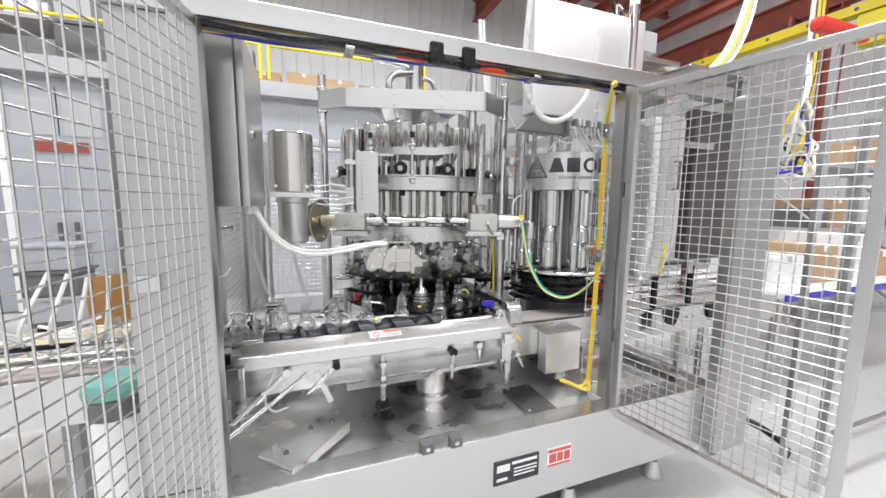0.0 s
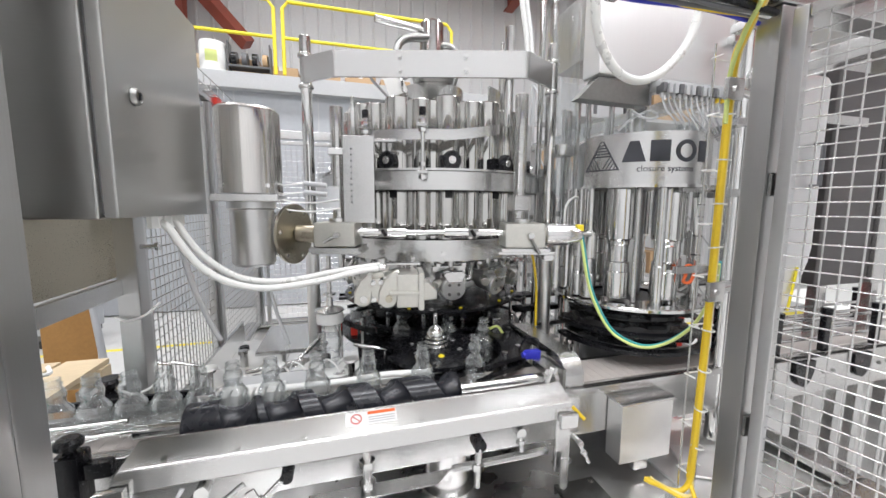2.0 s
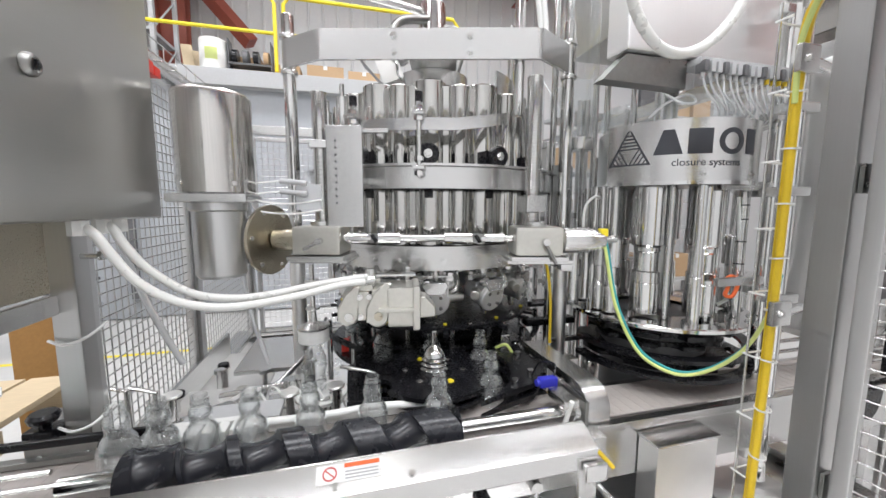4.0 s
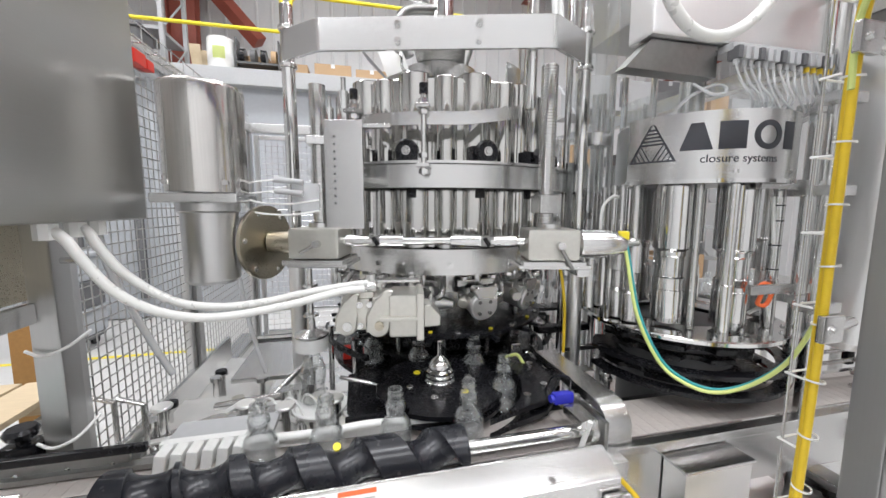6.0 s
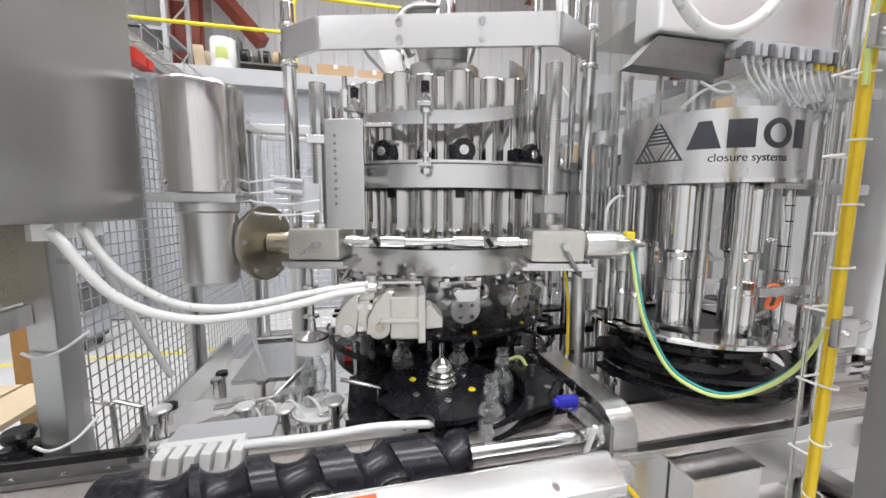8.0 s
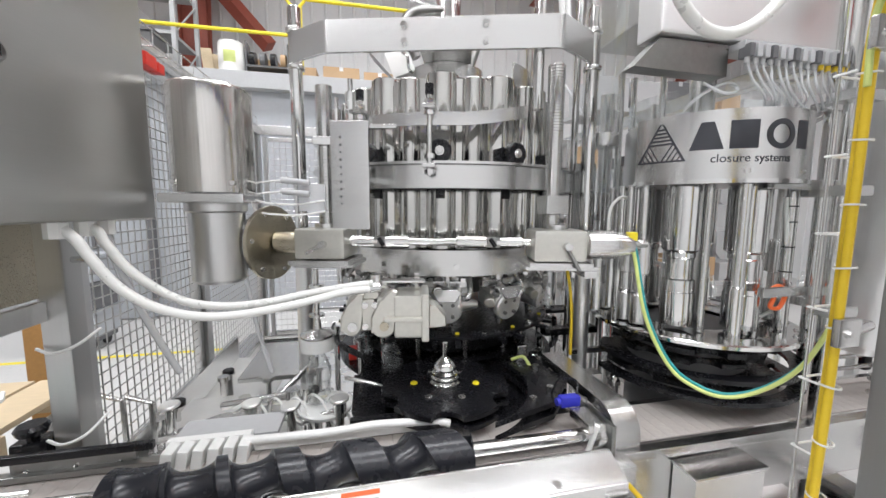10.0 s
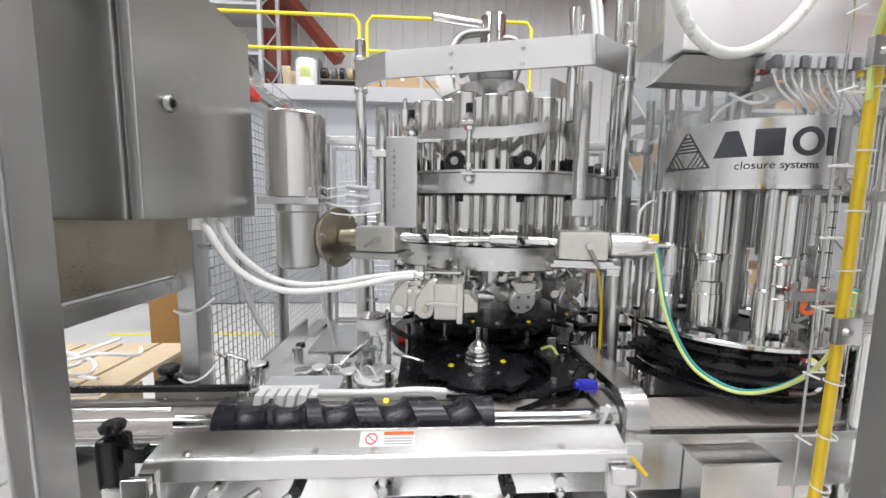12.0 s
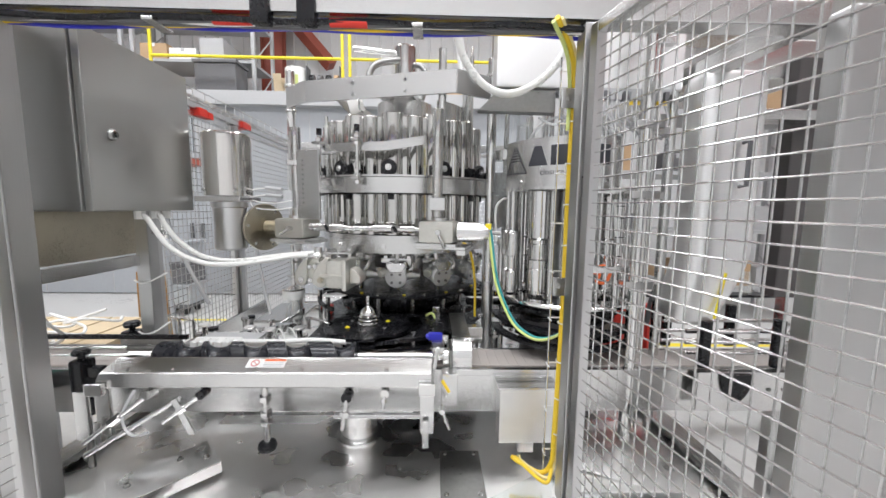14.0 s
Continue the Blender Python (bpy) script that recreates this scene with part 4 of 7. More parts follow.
def carousel():
    t = tagged(new("filler_carousel"), "turning ring of polished filling cylinders with black rollers and valves", "carousel")
    t.location = (FX, FY, 0)
    part("inner_drum", lathe([(0.38, 1.3), (0.38, 1.4), (0.436, 1.416), (0.436, 2.004), (0.43, 2.01), (0.2, 2.012)], 0, 0, 72), TUBE, t, "polished inner drum", True)
    part("drum_base", lathe([(0.45, 1.36), (0.46, 1.37), (0.46, 1.41), (0.33, 1.415)], 0, 0, 64), STEEL, t, "", True)
    part("table", lathe([(0.465, 1.085), (0.475, 1.088), (0.475, 1.097), (0.468, 1.1), (0.42, 1.1), (0.415, 1.094), (0.2, 1.094)], 0, 0, 64), BLACK, t, "black upper bottle table", True)
    part("table", lathe([(0.39, 0.968), (0.39, 0.982), (0.2, 0.984)], 0, 0, 64), BLACK, t, "black lower bottle table", True)
    part("black_skirt", lathe([(0.33, 0.985), (0.34, 0.99), (0.34, 1.08), (0.33, 1.085)], 0, 0, 48), BLACK, t, "black skirt between the two tables", True)
    part("centre_column", lathe([(0.2, 0.62), (0.2, 1.2), (0.3, 1.22), (0.3, 1.3)], 0, 0, 40), STEEL, t, "", True)
    cyl = finish("filling_cylinder", lathe([(0.055, 1.412), (0.062, 1.416), (0.062, 2.018), (0.058, 2.022), (0.04, 2.023)], 0, 0, 48), TUBE)
    slim = finish("return_tube", lathe([(0.036, 1.412), (0.041, 1.416), (0.041, 2.0), (0.037, 2.006), (0.02, 2.007)], 0, 0, 40), TUBE)
    port = finish("port_block", box(-0.016, 0.016, -0.008, 0.012, 1.595, 1.632, 0.003), BLACK)
    rol = finish("roller", rod((0, -0.028, 0), (0, 0.0, 0), 0.039, 28, bev=0.004), BLACK)
    hub = finish("roller_bolt", bolt((0, -0.029, 0), (0, -1, 0), 0.0105, 0.009), STEEL)
    arm = finish("roller_arm", box(-0.045, 0.02, 0.0, 0.055, -0.028, 0.022, 0.005), BLACK)
    stem = finish("valve_stem", rod((0, 0, 1.2), (0, 0, 1.36), 0.02, 16), STEEL)
    vb = rod((0, 0.06, 1.23), (0, -0.045, 1.2), 0.058, 28, None, 0.054, 0.006)
    rod((0.0, 0.0, 1.21), (0.115, 0.02, 1.2), 0.044, 20, vb, 0.014)
    box(-0.05, 0.05, -0.01, 0.06, 1.235, 1.262, 0.005, vb)
    body = finish("valve_body", vb, SHEET)
    cap = finish("valve_cap", rod((0, -0.043, 1.2), (0, -0.06, 1.196), 0.056, 28, bev=0.005), SHEET)
    capb = finish("cap_bolt", rod((0, -0.058, 1.197), (0, -0.067, 1.195), 0.007, 10), DARKST)
    sidep = finish("side_port", rod((-0.03, -0.03, 1.258), (-0.03, -0.06, 1.266), 0.018, 16, bev=0.003), STEEL)
    pin = finish("trip_pin", rod((0.045, -0.062, 1.225), (0.045, -0.062, 1.28), 0.006, 10), WHITEP)
    cross = finish("cross_bar", box(-0.085, 0.085, -0.006, 0.02, 1.268, 1.292, 0.003), STEEL)
    wing = finish("track_clamp", box(-0.03, 0.03, -0.02, 0.03, 1.325, 1.352, 0.004), STEEL)
    hexn = finish("hex_nut", rod((0, 0, 1.292), (0, 0, 1.306), 0.017, 6, bev=0.001), POLISH)
    elbow = finish("pipe_elbow", pipe([(0.05, -0.03, 1.235), (0.075, -0.045, 1.24), (0.085, -0.03, 1.265), (0.08, 0.0, 1.31)], 0.011, 12, 5), STEEL)
    stub = finish("drain_stub", rod((-0.06, -0.02, 1.225), (-0.085, -0.05, 1.215), 0.02, 16, bev=0.003), CAST)
    yoke = finish("yoke", sheet([(-0.05, 0), (-0.03, -0.035), (0.03, -0.035), (0.05, 0), (0.036, 0.012), (-0.036, 0.012)], 0.012, None, pose(0, -0.062, 1.265) @ UP_X, 0.002), STEEL)
    noz = finish("nozzle", rod((0, 0, 1.115), (0, 0, 1.215), 0.011, 12, r2=0.024), STEEL)
    foot = finish("lift_pin", rod((0, 0, 0.984), (0, 0, 1.085), 0.012, 12), STEEL)
    tbolt = finish("table_bolt", bolt((0, 0, 1.101), (0, 0, 1), 0.008, 0.008), POLISH)
    gb = box(-0.05, -0.032, -0.03, 0.02, 1.07, 1.084, 0.003)
    box(0.032, 0.05, -0.03, 0.02, 1.07, 1.084, 0.003, gb)
    box(-0.05, 0.05, 0.02, 0.04, 1.07, 1.084, 0.003, gb)
    grip = finish("neck_gripper", gb, BLACK)
    lamp = finish("yellow_stud", rod((0, 0, 1.102), (0, 0, 1.108), 0.008, 10), YPAINT)
    for k in range(12):
        a = HEAD0 + 30 * k
        m = pose(0, 0, 0, 0, 0, a + 90)
        share("filling_cylinder", cyl, t, m @ pose(0, -0.4, 0))
        share("return_tube", slim, t, pose(0, 0, 0, 0, 0, a + 105) @ pose(0, -0.427, 0))
        share("port_block", port, t, m @ pose(0, -0.463, 0))
        r = share("roller", rol, t, m @ pose(0, -0.5, 1.748))
        share("roller_bolt", hub, r, pose(0, 0, 0))
        share("roller_arm", arm, r, pose(0, 0.002, 0))
        v = pose(0, 0, 0, 0, 0, a + 90 + VALVE0)
        b = share("valve_body", body, t, v @ pose(0, -FR, 0))
        c = share("valve_cap", cap, b, pose(0, 0, 0))
        for q in range(4):
            an = radians(45 + 90 * q)
            share("cap_bolt", capb, c, pose(0.03 * math.cos(an), 0, 0.03 * math.sin(an)))
        share("side_port", sidep, b, pose(0, 0, 0))
        share("trip_pin", pin, b, pose(0, 0, 0))
        share("pipe_elbow", elbow, b, pose(0, 0, 0))
        share("drain_stub", stub, b, pose(0, 0, 0))
        share("yoke", yoke, b, pose(0, 0, 0))
        for q in (-0.06, 0.06):
            share("hex_nut", hexn, t, v @ pose(q, -FR, 0))
        share("cross_bar", cross, t, pose(0, 0, 0, 0, 0, a + 90 + VALVE0) @ pose(0, -FR, 0))
        share("track_clamp", wing, t, pose(0, 0, 0, 0, 0, a + 97 + VALVE0) @ pose(0, -0.44, 0))
        share("valve_stem", stem, b, pose(0, 0.01, 0))
        share("nozzle", noz, b, pose(0, 0, 0))
        share("lift_pin", foot, t, pose(0, 0, 0, 0, 0, a + 105) @ pose(0, -0.36, 0))
        share("yellow_stud", lamp, t, pose(0, 0, 0, 0, 0, a + 98) @ pose(0, -0.45, 0))
        share("table_bolt", tbolt, t, pose(0, 0, 0, 0, 0, a + 111) @ pose(0, -0.455, 0))
        share("neck_gripper", grip, t, pose(0, 0, 0, 0, 0, a + 90 + VALVE0) @ pose(0, -0.475, 0))
    return t


CAROUSEL = carousel()


# ---- infeed star ----
def star_outline(R, n, pocket, steps=10):
    pts = []
    for k in range(n):
        c = 2 * math.pi * k / n
        half = math.pi / n
        span = math.asin(min(0.9, pocket / R)) * 1.05
        for i in range(5):
            a = c - half + (half - span) * i / 4
            pts.append((R * math.cos(a), R * math.sin(a)))
        for i in range(1, steps):
            b = math.pi * i / steps
            off = (-pocket * math.cos(b), -pocket * math.sin(b))
            x, y = R + 0.012 + off[1], off[0]
            pts.append((x * math.cos(c) - y * math.sin(c), x * math.sin(c) + y * math.cos(c)))
        for i in range(1, 5):
            a = c + span + (half - span) * i / 5
            pts.append((R * math.cos(a), R * math.sin(a)))
    return pts


def star_wheel():
    t = tagged(new("star_wheel"), "black six-pocket infeed star wheel with a ribbed steel hub", "star wheel")
    t.location = (SX, SY, 0)
    out = star_outline(SR - 0.004, 6, 0.046)
    part("star_disc", sheet(out, 0.014, None, pose(0, 0, 0.985)), BLACK, t, "", True)
    part("star_disc", sheet(out, 0.012, None, pose(0, 0, 0.955)), BLACK, t, "", True)
    h = part("hub", lathe([(0.05, 0.999), (0.05, 1.01), (0.042, 1.014), (0.046, 1.02), (0.046, 1.026), (0.04, 1.03), (0.044, 1.036), (0.044, 1.042), (0.036, 1.048), (0.036, 1.06), (0.026, 1.075), (0.012, 1.085), (0.008, 1.09), (0.008, 1.135)], 0, 0, 32), POLISH, t, "ribbed steel hub with a thin pin", True)
    for k in range(6):
        a = k * math.pi / 3 + 0.5
        part("disc_bolt", bolt((0.1 * math.cos(a), 0.1 * math.sin(a), 0.999), (0, 0, 1), 0.008, 0.006), YPAINT if k % 3 == 0 else STEEL, t, "", True)
    return t


STAR = star_wheel()


# ---- bottle path: place along the line as a function of the pitch number ----
def bottle_x(n):
    ks = [(-40, -0.165 - 0.085 * 35), (-5, -0.165), (-4, -0.073), (-3, 0.042), (-2, 0.193), (-1, 0.36), (0, SX), (4, SX + 0.8)]
    for (a, xa), (b, xb) in zip(ks, ks[1:]):
        if n <= b:
            return xa + (xb - xa) * (n - a) / (b - a)
    return ks[-1][1]


HANDOVER = math.degrees(math.atan2(FY - SY, FX - SX))


def bottle_place(n):
    """x, y of a bottle n pitches after it meets the star."""
    if n <= 0:
        return bottle_x(n), SY - SR
    if n <= (HANDOVER + 90) / 60:
        a = radians(-90 + 60 * n)
        return SX + SR * math.cos(a), SY + SR * math.sin(a)
    n -= (HANDOVER + 90) / 60
    a = HANDOVER - 180 - 30 * n
    if a > -270:
        return FX + FR * math.cos(radians(a)), FY + FR * math.sin(radians(a))
    over = (-270 - a) / 30 * 0.215
    return FX + over, FY + FR


# ---- feed screw ----
SCREW_Y, SCREW_Z, SCREW_R = 1.645, 0.957, 0.057


def pitch_of(x):
    lo, hi = -30.0, 1.0
    for _ in range(40):
        mid = (lo + hi) / 2
        lo, hi = (mid, hi) if bottle_x(mid) < x else (lo, mid)
    return lo


def feed_screw():
    t = tagged(new("feed_screw"), "black nylon timing screw with widening spiral pockets", "feed screw")
    t.location = (0, SCREW_Y, SCREW_Z)
    x0, x1, na = -0.215, 0.556, 56
    rb, depth = 0.047, 0.024
    # samples of one turn: across the pocket, then across the land
    turn = [-math.cos(math.pi * i / 16) for i in range(17)]
    land = [i / 7 for i in range(1, 7)]
    s0, s1 = math.floor(pitch_of(x0)) - 1, 1
    rings = []
    for s in range(s0, s1):
        for j in range(len(turn) + len(land)):
            ring = []
            for k in range(na + 1):
                ph = 2 * math.pi * k / na
                n = s + ph / (2 * math.pi)
                w = min(0.47, rb / (bottle_x(n + 0.5) - bottle_x(n - 0.5)))
                fade = min(1.0, max(0.0, (bottle_x(n) + 0.175) / 0.05))
                if j < len(turn):
                    d, r = w * turn[j], SCREW_R - depth * fade * math.sqrt(max(0.0, 1 - turn[j] ** 2))
                else:
                    d, r = w + (1 - 2 * w) * land[j - len(turn)], SCREW_R
                x = bottle_x(n + d)
                if x < x0 or x > x1:
                    x, r = (x0, min(r, SCREW_R)) if x < x0 else (x1, min(r, SCREW_R))
                ring.append((x, r * math.cos(ph), r * math.sin(ph)))
            rings.append(ring)
    b = quads(bmesh.new(), rings, False, False)
    bmesh.ops.remove_doubles(b, verts=b.verts, dist=0.0002)
    for xe, xf in ((x0 - 0.002, x0 + 0.0005), (x1 - 0.0005, x1 + 0.002)):
        rod((xe, 0, 0), (xf, 0, 0), 0.056, 48, b)
    part("screw_body", b, SCREWB, t, "", True, sharp=0.7)
    part("screw_shaft", rod((x1, 0, 0), (0.93, 0, 0), 0.0175, 20, bev=0.002), POLISH, t, "bright steel shaft", True)
    part("screw_shaft", rod((-0.34, 0, 0), (x0, 0, 0), 0.019, 20, bev=0.002), POLISH, t, "bright steel shaft", True)
    part("balance_plug", rod((0.25, -SCREW_R * 0.9, 0.02), (0.25, -SCREW_R - 0.001, 0.02), 0.009, 12), YPAINT, t, "small yellow plug", True)
    return t


SCREW = feed_screw()


# ---- conveyor ----
def conveyor():
    t = thing("conveyor", (0.8, 1.7, 0.61), "stainless infeed conveyor with a beige flat-top chain", "conveyor")
    part("frame", box(-1.6, 3.1, 1.6, 1.63, 0.745, 0.92, 0.004), STEEL, t, "stainless side plate")
    part("frame", box(-1.6, 3.1, 1.8, 1.83, 0.8, 0.92, 0.004), STEEL, t, "stainless side plate")
    part("wear_strip", box(-1.6, 3.1, 1.588, 1.599, 0.9, 0.926, 0.003), STEEL, t)
    for x in (0.55,):
        part("pedestal", lathe([(0.1, 0.58), (0.1, 0.588), (0.08, 0.59), (0.08, 0.798), (0.0, 0.8)], x, 1.715, 40), STEEL, t, "round stainless pedestal")
    for x in (-1.3, 2.6, 3.0):
        part("leg", box(x - 0.025, x + 0.025, 1.69, 1.74, 0.0, 0.8, 0.004), STEEL, t)
    me = finish("belt_plate", box(-0.0188, 0.0188, -0.083, 0.083, -0.006, 0.0, 0.0015), BELT)
    for i in range(123):
        share("belt_plate", me, t, pose(-1.58 + i * 0.038 - 0.8, 1.716 - 1.7, BELT_Z - 0.61))
    return t


conveyor()


def front_rail():
    t = thing("guide_rail_unit", (0.3, 1.47, 0.62), "heavy stainless guide box on clamps in front of the screw", "guide rail")
    x0, x1 = -0.33, 0.86
    # box section with slanted ends
    prof = [(1.451, 0.925), (1.455, 0.92), (1.56, 0.92), (1.565, 0.926), (1.565, 0.94), (1.535, 0.944), (1.53, 0.999), (1.522, 1.004), (1.514, 1.003), (1.458, 0.978), (1.452, 0.972)]
    rings = [[(x + (0.05 * (1 - (z - 0.905) / 0.1) * (-1 if x < 0 else 0)), y, z) for y, z in prof] for x in (x0 + 0.06, x1)]
    r = part("rail_box", quads(bmesh.new(), rings), STEEL, t, "thick scuffed stainless guide box")
    # the sloping top face: u along the rail, v up the slope
    SL = pose(0, 1.458, 0.978, 24.0, 0, 0)
    for x in (-0.2, -0.05, 0.1, 0.24, 0.4, 0.7):
        part("bolt", bolt(SL @ Vector((x, 0.01, 0)), (0, -0.41, 0.91), 0.006, 0.004), POLISH, r)
    part("warning_label", box(0.2, 0.335, 0.018, 0.058, 0.0004, 0.0012, 0, None, SL), PAPER, r, "white safety label with a red ring")
    part("red_bar", box(0.258, 0.333, 0.047, 0.056, 0.0016, 0.0022, 0, None, SL), ORANGE, r)
    for i in range(3):
        part("text_bar", box(0.26, 0.33, 0.023 + i * 0.007, 0.0255 + i * 0.007, 0.0016, 0.0022, 0, None, SL), GREYP, r)
    part("ring_mark", lathe([(0.015, 0), (0.015, 0.0012), (0.012, 0.0012), (0.012, 0)], 0, 0, 24, None, False, SL @ pose(0.228, 0.038, 0.0012)), REDINK, r)
    part("slash_mark", box(-0.013, 0.013, -0.0012, 0.0012, 0, 0.0008, 0, None, SL @ pose(0.228, 0.038, 0.0016, 0, 0, -42)), REDINK, r)
    # clamps and threaded supports underneath
    for x in (0.84, -0.3):
        c = part("clamp_bracket", box(x - 0.02, x + 0.03, 1.462, 1.477, 0.74, 0.918, 0.003), STEEL, t, "bent clamp bracket")
        part("clamp_head", box(x - 0.025, x + 0.035, 1.43, 1.449, 0.9, 0.945, 0.005), POLISH, c)
        part("clamp_foot", box(x - 0.012, x + 0.012, 1.44, 1.452, 0.7, 0.8, 0.003, None), STEEL, c)
    s = part("support_rod", rod((0.255, 1.5, 0.69), (0.255, 1.5, 0.919), 0.012, 14), STEEL, t)
    for z in (0.76, 0.79, 0.85):
        part("nut", rod((0.255, 1.5, z), (0.255, 1.5, z + 0.018), 0.022, 6), POLISH, s)
    k = part("star_knob", lathe([(0.012, 0.655), (0.03, 0.66), (0.034, 0.672), (0.03, 0.684), (0.014, 0.69)], 0.255, 1.5, 16), BLACK, s, "black star knob")
    part("cross_tray", sheet([(0.1, 0), (0.45, 0), (0.5, 0.045), (0.1, 0.045)], 0.004, None, pose(0, 1.47, 0.775, 4, 0, 0)), STEEL, t, "thin flat strip")
    part("lower_bar", box(0.5, 0.82, 1.5, 1.52, 0.775, 0.79, 0.003), STEEL, t)
    for p, q, r_ in (((0.059, 1.45, 0.9), (-0.05, 1.41, 0.82), 0.009), ((0.563, 1.45, 0.89), (0.55, 1.43, 0.778), 0.011), ((-0.123, 1.45, 0.9), (-0.31, 1.4, 0.752), 0.009), ((0.695, 1.46, 0.9), (0.691, 1.44, 0.85), 0.009), ((0.9, 1.46, 0.83), (0.925, 1.44, 0.77), 0.006)):
        lv = part("clamp_lever", rod(p, q, r_, 12, None, r_ * 0.8), STEEL, t, "steel clamp lever")
        part("lever_head", rod(Vector(p) - Vector((0.0, 0.012, 0)), Vector(p) + Vector((0.0, 0.03, 0)), r_ * 1.7, 14), BLACK if p[0] > 0 and p[0] < 0.6 else POLISH, lv)
        part("lever_nut", rod(Vector(p).lerp(Vector(q), 0.45), Vector(p).lerp(Vector(q), 0.6), r_ * 1.6, 6), POLISH, lv)
    part("flat_lever", box(-0.011, 0.011, -0.004, 0.004, -0.14, 0, 0.003, None, pose(-0.02, 1.425, 0.896, 0, -23, 0)), STEEL, t, "flat bright lever")
    part("cross_rod", rod((-0.32, 1.41, 0.7), (-0.05, 1.5, 0.86), 0.009, 10), STEEL, t)
    part("thin_hose", pipe([(-0.16, 1.44, 0.92), (-0.19, 1.43, 0.86), (-0.2, 1.43, 0.8), (-0.17, 1.43, 0.76), (-0.12, 1.43, 0.77)], 0.005, 8), CLEARH, t)
    part("side_bracket", box(-0.395, -0.345, 1.462, 1.475, 0.72, 0.9, 0.004), STEEL, t)
    # end stops at the left: black clamp
    b = part("black_clamp", box(-0.43, -0.375, 1.49, 1.545, 0.87, 1.0, 0.012), BLACK, t, "black plastic rail clamp")
    part("clamp_tail", sheet([(-0.43, 0.868), (-0.375, 0.868), (-0.355, 0.8), (-0.375, 0.785), (-0.425, 0.83)], 0.03, None, Matrix.Translation((0, 1.535, 0)) @ UP_X, 0.004), BLACK, b)
    part("clamp_arm", box(-0.374, -0.32, 1.5, 1.525, 0.935, 0.975, 0.006), BLACK, b)
    part("clamp_post", rod((-0.402, 1.517, 0.58), (-0.402, 1.517, 0.869), 0.012, 12), DARKST, b)
    part("wing_nut", lathe([(0.012, 1.0), (0.012, 1.012), (0.026, 1.016), (0.028, 1.028), (0.02, 1.036)], -0.402, 1.517, 10), BLACK, b)
    # yellow-tipped loose strap and cable at the right
    part("yellow_tag", rod((0.9, 1.5, 0.925), (0.925, 1.47, 0.895), 0.006, 8), YELLOW, t)


front_rail()


